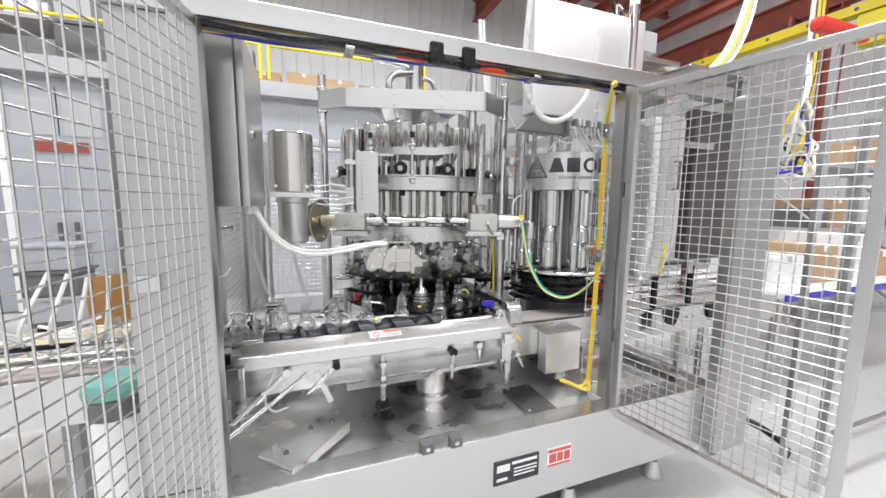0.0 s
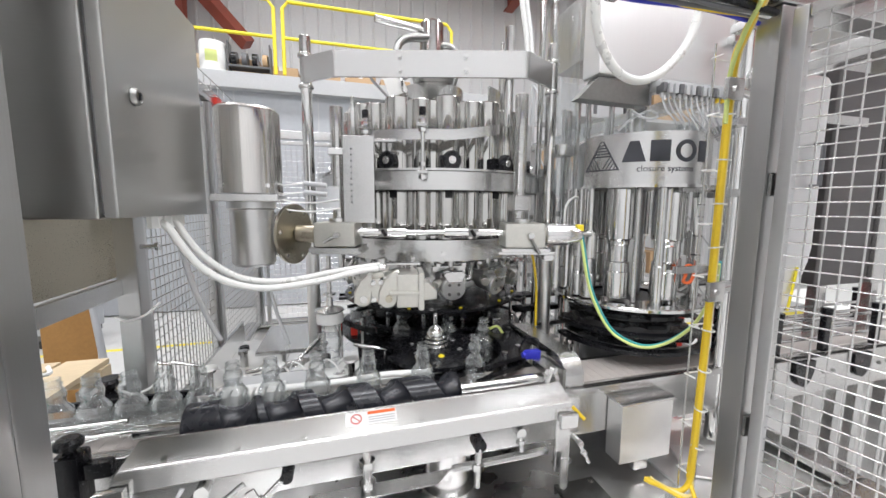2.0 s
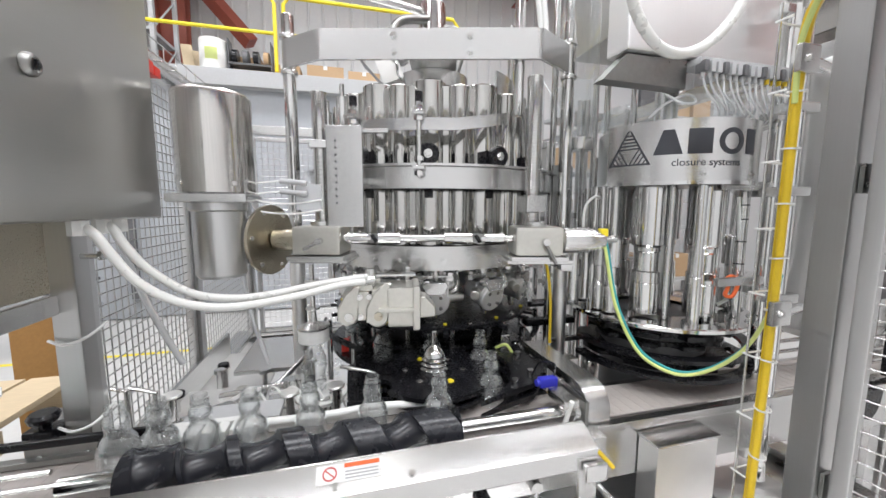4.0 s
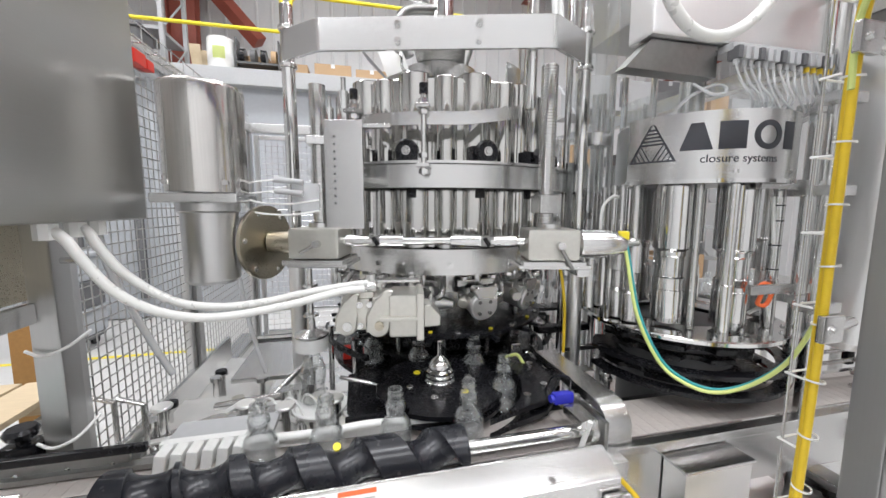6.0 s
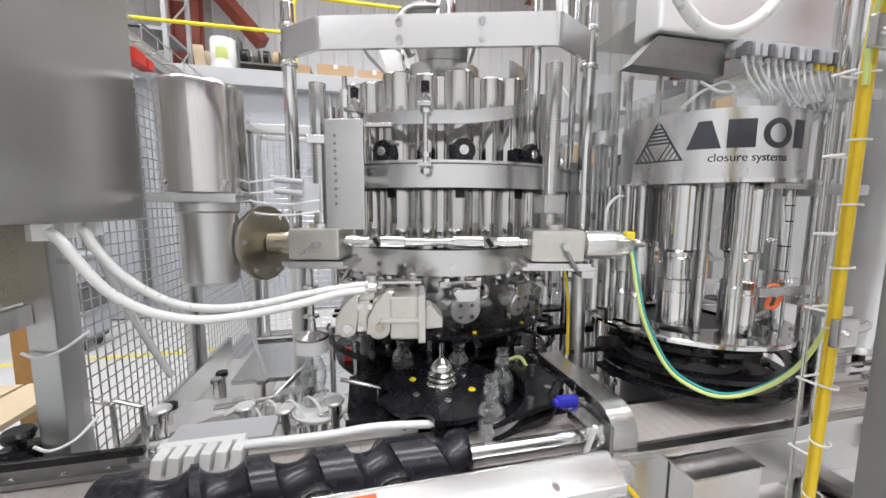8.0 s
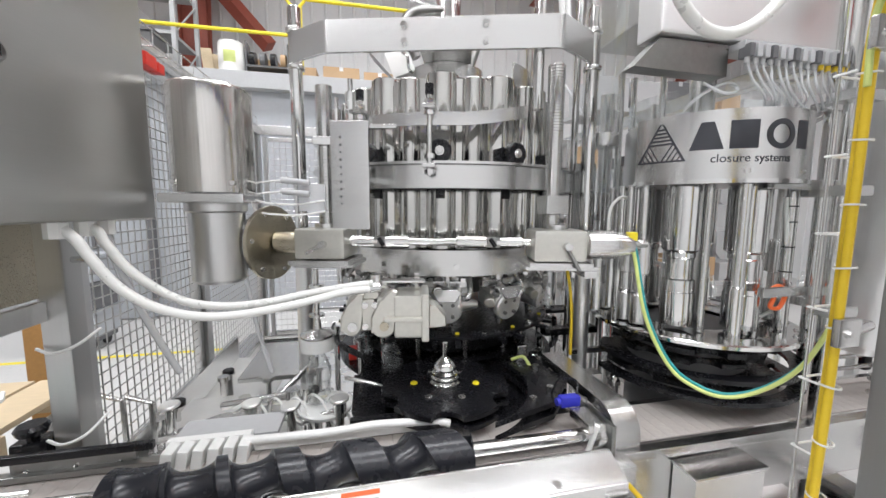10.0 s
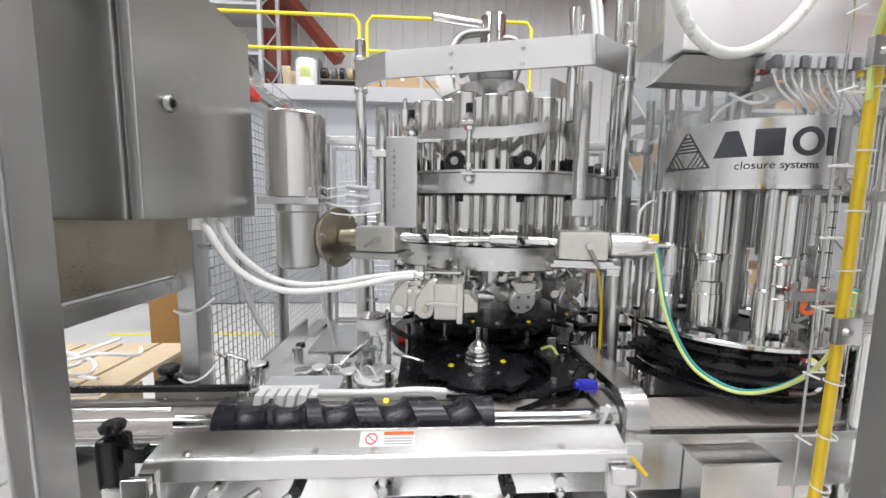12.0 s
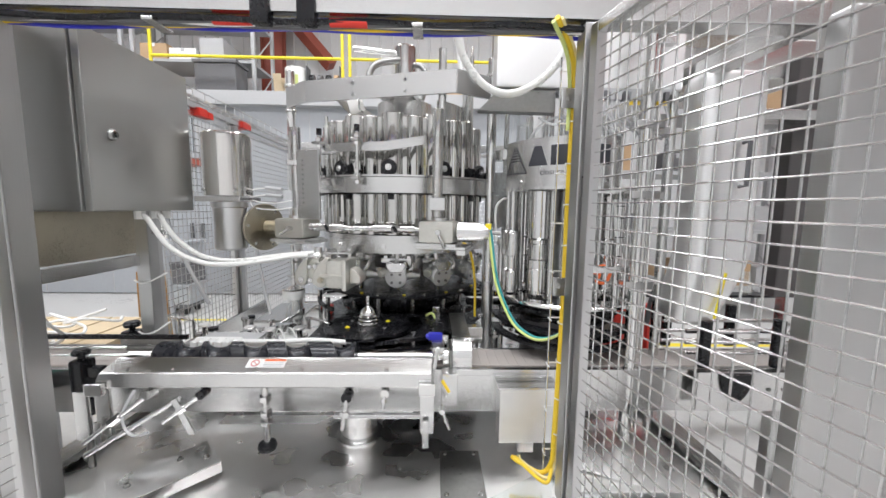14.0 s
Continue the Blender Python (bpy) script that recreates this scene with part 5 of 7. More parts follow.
def side_guides():
    t = thing("rear_guide_rail", (-0.4, 1.83, 0.9), "dark guide rail on the far side of the bottle line", "guide rail")
    part("rail", box(-1.5, -0.2, 1.775, 1.79, 0.975, 0.995, 0.003), BLACK, t)
    part("rail", box(-1.5, -0.16, 1.775, 1.8, 0.93, 0.945, 0.003), DARKST, t)
    p = part("rail_plate", box(-0.5, -0.245, 1.792, 1.803, 0.93, 0.985, 0.002), DARKST, t, "dark bolted plate")
    for x in (-0.47, -0.37, -0.28):
        for z in (0.945, 0.972):
            part("bolt", bolt((x, 1.792, z), (0, -1, 0), 0.004, 0.004), POLISH, p)
    part("near_rail", rod((-1.5, 1.66, 0.985), (-0.36, 1.66, 0.985), 0.006, 10), POLISH, t)
    part("near_rail", rod((-1.5, 1.655, 0.955), (-0.3, 1.655, 0.955), 0.006, 10), POLISH, t)
    k = part("hand_knob", lathe([(0.012, 0.985), (0.012, 1.0), (0.03, 1.005), (0.034, 1.018), (0.028, 1.028)], -0.5, 1.86, 10), BLACK, t, "black hand knob")
    part("knob_base", box(-0.54, -0.46, 1.84, 1.9, 0.94, 0.985, 0.008), BLACK, k)
    b = thing("white_brush_block", (-0.1, 1.77, 0.94), "white ridged plastic bottle brake block", "guide block")
    for i in range(6):
        part("ridge", box(-0.014, 0.012, -0.03, 0.02, -0.032, 0.03, 0.006, None, pose(-0.168 + i * 0.034, 1.785, 0.942, 0, 10, 0)), WHITEP, b)
    part("backing", box(-0.19, 0.01, 1.806, 1.83, 0.91, 0.97, 0.004), WHITEP, b)
    g = thing("white_guide_rod", (0.27, 1.77, 0.97), "long white plastic guide rod beside the screw", "guide rod")
    part("rod_body", pipe([(0.0, 1.785, 0.965), (0.2, 1.775, 0.968), (0.34, 1.772, 0.976), (0.5, 1.764, 0.968), (0.535, 1.76, 0.962)], 0.011, 12), WHITEP, g)
    part("inner_strip", box(0.02, 0.46, 1.79, 1.81, 0.93, 0.952, 0.004), WHITEP, g)
    d = thing("guide_plate", (0.0, 1.9, 0.93), "dark grey flat plate behind the bottle line", "plate")
    part("plate", box(-0.19, 0.07, 1.83, 1.93, 0.94, 0.955, 0.003), GREYP, d)
    # mushroom-headed posts
    for x, y, z in ((-0.044, 2.0, 0.957), (0.083, 1.936, 0.97), (0.225, 1.93, 0.98), (-0.285, 2.03, 0.96)):
        m = thing("post_stud", (x, y, 0.7), "polished mushroom-headed steel stud behind the bottles", "stud", "mushroom studs")
        part("stem", rod((x, y, 0.7), (x, y, z - 0.008), 0.013, 16), POLISH, m)
        part("head", lathe([(0.013, z - 0.012), (0.028, z - 0.007), (0.029, z - 0.002), (0.026, z + 0.002)], x, y, 24), SHEET, m)
    # bent handles
    for x, y in ((-0.4, 2.02), (-0.31, 1.99)):
        h = thing("bent_handle", (x, y, 0.8), "bent square-bar steel handle on the base", "handle", "bent handles")
        part("bar", pipe([(x - 0.09, y + 0.05, 0.99), (x, y, 0.99), (x, y, 0.8)], 0.008, 8, straight=True), STEEL, h)
    # lever linkage between the studs
    l = thing("lever_linkage", (0.08, 2.05, 0.8), "tangle of small levers and air fittings behind the studs", "linkage")
    for a, b2, r in (((-0.2, 2.2, 0.85), (0.06, 2.1, 0.92), 0.014), ((0.0, 2.12, 0.9), (0.1, 2.3, 0.95), 0.011), ((-0.3, 2.05, 0.84), (-0.12, 2.0, 0.9), 0.012), ((0.1, 2.02, 0.86), (0.22, 2.0, 0.9), 0.012)):
        k = part("lever", rod(a, b2, r, 10), STEEL, l)
        part("joint", rod(Vector(b2) - Vector((0, 0, 0.02)), Vector(b2) + Vector((0, 0, 0.02)), r * 1.8, 14), POLISH, k)
    for i in range(5):
        x = -0.1 + 0.06 * i
        part("air_hose", pipe([(x, 2.12, 0.72), (x + 0.03, 2.08, 0.9 + 0.01 * (i % 2)), (x + 0.08, 2.02, 0.93), (x + 0.12, 1.99, 0.85)], 0.004, 8), WHITEP, l)
    rf = random.Random(21)
    for i in range(14):
        x, y = rf.uniform(-0.34, 0.22), rf.uniform(2.0, 2.5)
        h = rf.uniform(0.8, 0.93)
        f = part("fitting", rod((x, y, 0.58), (x, y, h), rf.uniform(0.008, 0.018), 12), POLISH if i % 3 else STEEL, l)
        part("fitting_cap", rod((x, y, h), (x, y, h + 0.016), rf.uniform(0.018, 0.028), 6 if i % 2 else 16), (POLISH, STEEL, BLACK, CAST)[i % 4], f)
    for i in range(6):
        x, y = -0.3 + 0.09 * i, 2.0 + 0.05 * (i % 3)
        part("flat_bar", box(-0.06, 0.06, -0.012, 0.012, 0, 0.008, 0.002, None, pose(x, y, 0.86 + 0.012 * (i % 4), 0, 6 * (i % 3 - 1), 35 * i)), STEEL if i % 2 else SHEET, l)
    part("side_ledge", box(-0.4, -0.1, 1.95, 2.95, 0.72, 0.735, 0.003), SHEET, l, "bright steel ledge along the guard")
    part("ledge_upstand", box(-0.4, -0.385, 1.95, 2.95, 0.737, 0.86, 0.003), STEEL, l)
    part("mount_block", box(-0.15, 0.1, 2.05, 2.16, 0.72, 0.86, 0.01), STEEL, l)
    part("mount_block", box(-0.33, -0.22, 1.98, 2.08, 0.66, 0.84, 0.01), STEEL, l)
    part("corner_plate", box(-0.2, 0.05, 2.35, 2.75, 0.86, 0.88, 0.004), STEEL, l)
    part("corner_plate", box(-0.36, -0.12, 2.1, 2.34, 0.8, 0.82, 0.004), SHEET, l)


side_guides()


def white_cup():
    t = thing("sample_holder", (0.148, 2.075, 0.61), "white collar over a fixed clear bottle with a thin rod", "bottle holder")
    part("collar", lathe([(0.03, 1.085), (0.053, 1.086), (0.053, 1.13), (0.03, 1.132)], 0.148, 2.075, 32), WHITEP, t, "white plastic collar")
    part("cone", lathe([(0.055, 1.1325), (0.056, 1.14), (0.03, 1.148), (0.014, 1.155), (0.012, 1.19)], 0.148, 2.075, 32), STEEL, t)
    part("stem", rod((0.148, 2.075, 1.18), (0.148, 2.075, 1.36), 0.009, 12), STEEL, t)
    for z in (1.2, 1.27, 1.3):
        part("ring", rod((0.148, 2.075, z), (0.148, 2.075, z + 0.008), 0.025, 16), STEEL, t)
    part("clear_body", lathe([(0.022, 1.084), (0.024, 1.06), (0.04, 1.02), (0.042, 0.99), (0.036, 0.96), (0.04, 0.93), (0.04, 0.905), (0.0, 0.903)], 0.148, 2.075, 32, caps=False), GLASS, t, "clear glass bottle")
    part("dish", lathe([(0.02, 0.88), (0.085, 0.885), (0.092, 0.898), (0.088, 0.902), (0.08, 0.892), (0.02, 0.89)], 0.172, 2.05, 40), WHITEP, t, "pale round dish")
    part("support", rod((0.165, 2.05, 0.58), (0.165, 2.05, 0.88), 0.025, 16), STEEL, t)


white_cup()


def deck_and_guides():
    t = thing("black_deck", (0.6, 2.0, 0.9), "black plastic bottle deck and curved guide between conveyor and filler", "deck")
    pts = [(0.3, 1.802), (0.26, 1.95), (0.26, 2.2), (1.1, 2.2), (1.1, 2.05), (0.93, 1.98), (0.93, 1.802)]
    part("deck_plate", sheet(pts, 0.012, None, pose(0, 0, 0.912)), BLACK, t)
    part("slide_ring", arc(FX, FY, 0.5, 0.285, 0.905, 0.9235, 0, 360, 72), BLACK, t, "black ring plate under the bottles")
    part("exit_plate", box(0.9, 5.6, FY + FR - 0.06, FY + FR + 0.06, 0.905, 0.9235, 0.002), BLACK, t)
    for k in range(4):
        a = radians(40 + 90 * k)
        part("deck_leg", rod((FX + 0.42 * math.cos(a), FY + 0.42 * math.sin(a), 0.58), (FX + 0.42 * math.cos(a), FY + 0.42 * math.sin(a), 0.905), 0.02, 14), STEEL, t)
    part("deck_leg", rod((2.2, FY + FR, 0.0), (2.2, FY + FR, 0.905), 0.02, 14), STEEL, t)
    part("deck_leg", rod((5.3, FY + FR, 0.0), (5.3, FY + FR, 0.905), 0.02, 14), STEEL, t)
    part("deck_leg", rod((3.4, FY + FR, 0.0), (3.4, FY + FR, 0.905), 0.02, 14), STEEL, t)
    # outer curved guide round the star
    o = []
    for i in range(22):
        a = radians(-72 + 95 * i / 21)
        o.append((SX + 0.262 * math.cos(a), SY + 0.262 * math.sin(a)))
    o += [(0.93, 2.06), (0.93, 1.93), (0.955, 1.86), (0.9, 1.8), (0.84, 1.735), (0.74, 1.705)]
    for z in (0.952, 0.99):
        part("curved_guide", sheet(o, 0.016, None, pose(0, 0, z)), BLACK, t, "curved black bottle guide")
    for x, y in ((0.86, 1.8), (0.885, 1.95), (0.78, 1.75)):
        part("spacer", rod((x, y, 0.912), (x, y, 1.02), 0.011, 14), STEEL, t)
    part("front_lip", box(0.26, 0.45, 1.83, 1.85, 0.925, 0.96, 0.003), BLACK, t)
    for x, y in ((0.25, 2.36),):
        part("red_stop", box(x - 0.016, x + 0.016, y - 0.02, y + 0.02, 0.924, 0.975, 0.004), RED, t, "dim red stop block")
    for a in (-165, -140, -20, 5):
        x, y = FX + 0.52 * math.cos(radians(a)), FY + 0.52 * math.sin(radians(a))
        part("rail_post", rod((x, y, 0.58), (x, y, 1.06), 0.012, 14), POLISH, t)
    part("outer_rail", arc(FX, FY, 0.535, 0.012, 1.0, 1.022, -185, -132, 24), BLACK, t, "black curved outer rail")
    part("outer_rail", arc(FX, FY, 0.535, 0.012, 1.0, 1.022, -48, 30, 24), BLACK, t, "black curved outer rail")
    part("link_bar", pipe([(0.24, 2.02, 1.0), (0.33, 1.96, 1.0), (0.36, 1.955, 0.99), (0.36, 1.955, 0.93)], 0.007, 8, straight=True), STEEL, t)
    for x, y, r, h in ((0.97, 2.14, 0.02, 0.05), (1.03, 2.2, 0.014, 0.09), (1.08, 2.02, 0.018, 0.04), (0.99, 2.04, 0.011, 0.07), (1.16, 1.9, 0.016, 0.05)):
        f = part("deck_fitting", rod((x, y, 0.58), (x, y, 0.93 + h), r, 14, bev=0.002), POLISH, t)
        part("fitting_nut", rod((x, y, 0.93 + h * 0.4), (x, y, 0.93 + h * 0.4 + 0.012), r * 1.5, 6), STEEL, f)
    part("bright_fitting", box(0.86, 0.9, 2.05, 2.08, 0.99, 1.05, 0.006), POLISH, t)
    part("green_fitting", pipe([(0.83, 2.03, 1.01), (0.86, 2.0, 1.03), (0.88, 1.98, 1.0)], 0.006, 8), LIME, t)


deck_and_guides()


def arch_bracket():
    t = thing("arch_bracket", (0.97, 1.8, 0.9), "rounded stainless bearing bracket over the conveyor", "bracket")
    # side outline in y, z with a big rounded nose towards the front
    pts = [(2.02, 0.93), (2.02, 1.03), (1.68, 1.03)]
    for i in range(1, 11):
        a = radians(90 + 90 * i / 10)
        pts.append((1.68 + 0.075 * math.cos(a), 0.955 + 0.075 * math.sin(a)))
    pts += [(1.605, 0.9), (1.635, 0.9), (1.635, 0.955)]
    for i in range(1, 10):
        a = radians(180 - 90 * i / 9)
        pts.append((1.68 + 0.045 * math.cos(a), 0.955 + 0.045 * math.sin(a)))
    pts += [(1.97, 1.0), (1.97, 0.93)]
    part("arch", sheet(pts, 0.075, None, Matrix.Translation((0.945, 0, 0)) @ UP_Y, 0.002), STEEL, t, "bent thick stainless strap")
    part("bearing_plate", box(0.93, 0.943, 1.6, 1.72, 0.9, 1.0, 0.004), DARKST, t)
    part("bearing", rod((0.905, SCREW_Y, SCREW_Z), (0.93, SCREW_Y, SCREW_Z), 0.034, 24, bev=0.003), STEEL, t)
    part("shaft_stub", rod((0.945, SCREW_Y, SCREW_Z), (0.99, SCREW_Y, SCREW_Z), 0.014, 14), POLISH, t)
    part("side_leg", box(0.9, 0.96, 1.54, 1.6, 0.8, 0.93, 0.004), STEEL, t)
    part("clamp", box(0.86, 0.91, 1.6, 1.69, 0.985, 1.01, 0.004), STEEL, t)
    part("clamp_screw", rod((0.87, 1.62, 0.91), (0.885, 1.6, 1.01), 0.007, 10), WHITEP, t)
    part("foot", box(1.02, 1.1, 1.88, 1.93, 0.92, 1.0, 0.004), STEEL, t)
    s = thing("blue_sensor", (0.86, 1.7, 1.0), "small blue photo sensor on a bracket", "sensor")
    part("sensor_body", box(0.845, 0.905, 1.705, 1.73, 1.0, 1.03, 0.004), BLUE, s)
    part("lens", rod((0.845, 1.717, 1.015), (0.835, 1.717, 1.015), 0.011, 14), BLUE, s)
    part("sensor_cable", pipe([(0.9, 1.72, 1.03), (0.91, 1.74, 1.06), (0.87, 1.76, 1.06), (0.85, 1.78, 1.0)], 0.003, 8), BLACK, s)
    part("sensor_arm", box(0.9, 0.93, 1.71, 1.722, 0.98, 1.02, 0.002), STEEL, s)


arch_bracket()


def junction_box():
    t = thing("junction_box", (1.23, 1.58, 0.61), "square stainless junction box beside the conveyor", "box")
    part("box_body", box(1.12, 1.34, 1.524, 1.597, 0.66, 0.878, 0.004), SHEET, t)
    part("lid_lip", box(1.115, 1.345, 1.518, 1.597, 0.878, 0.886, 0.002), STEEL, t)
    part("box_stand", box(1.2, 1.26, 1.54, 1.59, 0.611, 0.66, 0.003), STEEL, t)


junction_box()


# ---- bottles ----
def bottle():
    t = tagged(new("bottle"), "empty clear glass sauce bottle with a round belly and ringed neck", "bottle", "glass bottles on the line")
    prof = [(0.0, 0.006), (0.03, 0.004), (0.036, 0.0), (0.041, 0.006), (0.0425, 0.02), (0.0425, 0.058), (0.0415, 0.07), (0.038, 0.082), (0.031, 0.093), (0.0255, 0.101), (0.0235, 0.108), (0.0245, 0.116), (0.0265, 0.124), (0.0265, 0.132), (0.0235, 0.142), (0.0195, 0.149), (0.0185, 0.153), (0.021, 0.155), (0.021, 0.16), (0.0185, 0.162), (0.0185, 0.168), (0.0195, 0.17), (0.019, 0.173)]
    inner = [(r - 0.003, z) for r, z in prof[::-1] if z > 0.01 and r > 0.016]
    inner[0] = (0.016, 0.173)
    part("glass", lathe(prof + [(0.0165, 0.1735)] + inner + [(0.03, 0.009), (0.0, 0.011)], 0, 0, 28, caps=False), GLASS, t, "", True, sharp=1.2)
    return t


T_STAR = 7.7
BOTTLES = [bottle()]
for k in range(1, 24):
    BOTTLES.append(copy_thing(BOTTLES[0], pose(0, 0, BELT_Z)))


# ---- capper ----
def on_drum(bm, R, a0, z0):
    """Bends a flat drawing in x, y round the capper drum; x = 0 lies at angle a0."""
    for v in bm.verts:
        a = radians(a0) + v.co.x / R
        r = R + v.co.z
        v.co = (AX + r * math.cos(a), AY + r * math.sin(a), z0 + v.co.y)
    return bm


def cut(bm, step=0.006):
    """Slices a flat drawing across x so that it bends smoothly."""
    xs = [v.co.x for v in bm.verts]
    x = min(xs) + step
    while x < max(xs):
        bmesh.ops.bisect_plane(bm, geom=bm.verts[:] + bm.edges[:] + bm.faces[:], plane_co=(x, 0, 0), plane_no=(1, 0, 0))
        x += step
    return bm


def capper():
    t = thing("capping_machine", (AX, AY, 0.61), "round stainless bottle capper with a marked drum on bright pillars", "capping machine")
    R = 0.298
    d = part("drum", arc(AX, AY, R, 0.05, 1.643, 1.843, -170, -66, 64), STEEL, t, "brushed stainless drum with a dark striped triangle and block marks")

    part("inner_drum", lathe([(0.2, 1.64), (0.235, 1.643), (0.235, 1.842), (0.23, 1.849), (0.1, 1.851)], AX, AY, 64), STEEL_V, t, "plain stainless inner drum")

    def mark(pts, name="mark", a0=-155.0, z0=1.762):
        b = bmesh.new()
        b.faces.new([b.verts.new((x, y, 0.0012)) for x, y in pts])
        part(name, on_drum(cut(b), R, a0, z0), INK, d)

    # triangle of dark stripes
    h, w = 0.118, 0.14
    for s in (-1, 1):
        mark([(0, h / 2), (0.007 * s, h / 2 - 0.004), (s * w / 2, -h / 2), (s * (w / 2 - 0.008), -h / 2)][::s])
    mark([(-w / 2, -h / 2), (w / 2, -h / 2), (w / 2 - 0.003, -h / 2 + 0.005), (-w / 2 + 0.003, -h / 2 + 0.005)])
    for i in range(5):
        y = h / 2 - 0.016 - i * 0.011
        hw = (h / 2 - y) / h * w / 2
        mark([(-hw, y - 0.005), (hw, y - 0.005), (hw, y), (-hw, y)])
    for sg in (-1, 1):
        for i in range(5):
            f0, f1 = 0.2 * (i + 1) - 0.05, 0.2 * (i + 1)
            edge = [(sg * (w / 2 - f * w / 4), -h / 2 + f * h / 2) for f in (f0, f1)]
            foot = [(sg * (w / 2 - f * w / 2), -h / 2) for f in (f0, f1)]
            mark([foot[0], foot[1], edge[1], edge[0]][::-sg])

    # maker's mark as plain dark shapes
    def block(a0, a1, z0, z1, skew=0.0):
        c = radians(a1 - a0) * R
        mark([(-c / 2, z0 - 1.77), (c / 2, z0 - 1.77), (c / 2 - skew, z1 - 1.77), (-c / 2 + skew, z1 - 1.77)], "block_mark", (a0 + a1) / 2, 1.77)
    block(-140.5, -124.5, 1.732, 1.81, 0.026)
    block(-122, -108.5, 1.732, 1.81)
    ring = bmesh.new()
    n = 36
    vo = [ring.verts.new((0.043 * math.cos(2 * math.pi * k / n), 0.041 * math.sin(2 * math.pi * k / n), 0.0012)) for k in range(n)]
    vi = [ring.verts.new((0.026 * math.cos(2 * math.pi * k / n), 0.026 * math.sin(2 * math.pi * k / n), 0.0012)) for k in range(n)]
    for k in range(n):
        ring.faces.new((vo[k], vo[(k + 1) % n], vi[(k + 1) % n], vi[k]))
    part("ring_mark", on_drum(ring, R, -96.5, 1.771), INK, d)
    block(-86, -78, 1.732, 1.81)
    tx = cut(writing("closure systems", 0.033), 0.008)
    part("lettering", on_drum(tx, R + 0.0005, -110, 1.705), INK, d, "small dark lettering")
    part("drum_lip", arc(AX, AY, R + 0.007, 0.006, 1.636, 1.648, -170, -66, 64), POLISH, d)
    for k in (3, 4, 5):
        a = radians(-112 + (k - 4) * 34)
        for e in (-1.3, 1.3):
            aa = a + radians(e)
            part("drum_bolt", bolt((AX + R * math.cos(aa), AY + R * math.sin(aa), 1.67), (math.cos(aa), math.sin(aa), 0), 0.0045, 0.005), POLISH, d)
    part("base_plate", lathe([(0.16, 1.15), (0.327, 1.15), (0.331, 1.154), (0.331, 1.165), (0.327, 1.169), (0.27, 1.169), (0.265, 1.162), (0.16, 1.162)], AX, AY, 96, caps=False), POLISH, t, "bright round plate")
    for z, r in ((1.105, 0.27), (1.06, 0.24), (1.0, 0.285)):
        part("lower_star", sheet([(x + AX, y + AY) for x, y in star_outline(r, 9, 0.046)], 0.016, None, pose(0, 0, z)), BLACK, t, "black star disc")
    part("lower_core", lathe([(0.19, 0.62), (0.19, 1.15)], AX, AY, 40), DGREY, t)
    for z in (0.985, 1.05):
        part("black_guard", arc(AX, AY, 0.335, 0.04, z, z + 0.014, -185, 0, 48), BLACK, t, "black curved guide")
    for k, deg in enumerate((-108, -52, 8, 62, 116, 170)):
        a = radians(deg)
        x, y = AX + 0.262 * math.cos(a), AY + 0.262 * math.sin(a)
        c = part("pillar", rod((x, y, 1.165), (x, y, 1.642), 0.0165, 20), POLISH, t)
        part("pillar_foot", rod((x, y, 1.166), (x, y, 1.33), 0.019, 20, bev=0.003), POLISH, c)
        if k == 1:
            for z in (1.36, 1.44, 1.52, 1.57):
                part("band", rod((x, y, z), (x, y, z + 0.004), 0.0175, 20), BLACK, c)
    for k in range(6):
        a = radians(-144 + 60 * k)
        x, y = AX + 0.185 * math.cos(a), AY + 0.185 * math.sin(a)
        part("spindle", lathe([(0.03, 1.175), (0.05, 1.18), (0.05, 1.29), (0.047, 1.292), (0.047, 1.33), (0.04, 1.335), (0.04, 1.4), (0.044, 1.405), (0.044, 1.42), (0.056, 1.43), (0.056, 1.642)], x, y, 28), POLISH, t, "capping spindle with sleeve")
        part("spring_rod", rod((AX + 0.2 * math.cos(a + 0.35), AY + 0.2 * math.sin(a + 0.35), 1.165), (AX + 0.2 * math.cos(a + 0.35), AY + 0.2 * math.sin(a + 0.35), 1.642), 0.011, 12), STEEL, t)
    part("core", lathe([(0.06, 1.165), (0.06, 1.642)], AX, AY, 40), STEEL_V, t)
    for k, deg in enumerate((-178, -166, 150, -25)):
        x, y = AX + 0.27 * math.cos(radians(deg)), AY + 0.27 * math.sin(radians(deg))
        part("slim_spindle", lathe([(0.02, 1.17), (0.027, 1.175), (0.027, 1.27), (0.018, 1.28), (0.018, 1.34), (0.03, 1.345), (0.03, 1.44), (0.02, 1.455), (0.012, 1.46), (0.012, 1.642)], x, y, 24), STEEL, t, "small waisted spindle")
    for k in range(8):
        a = radians(-150 + 17 * k)
        for r, z in ((0.306, 1.169),):
            part("plate_bolt", bolt((AX + r * math.cos(a), AY + r * math.sin(a), z), (0, 0, 1), 0.006, 0.007), STEEL, t)
    part("hose_drop", pipe([(1.62, 1.74, 1.6), (1.635, 1.735, 1.45), (1.67, 1.74, 1.33), (1.66, 1.76, 1.24), (1.62, 1.78, 1.2)], 0.006, 10), WHITEP, t, "thin white drop hose")
    part("orange_clip", pipe([(1.53, 1.7, 1.31), (1.57, 1.7, 1.325), (1.6, 1.7, 1.3), (1.58, 1.7, 1.255), (1.545, 1.7, 1.26), (1.555, 1.7, 1.29), (1.52, 1.7, 1.3)], 0.0065, 8), ORANGE, t, "orange clip")
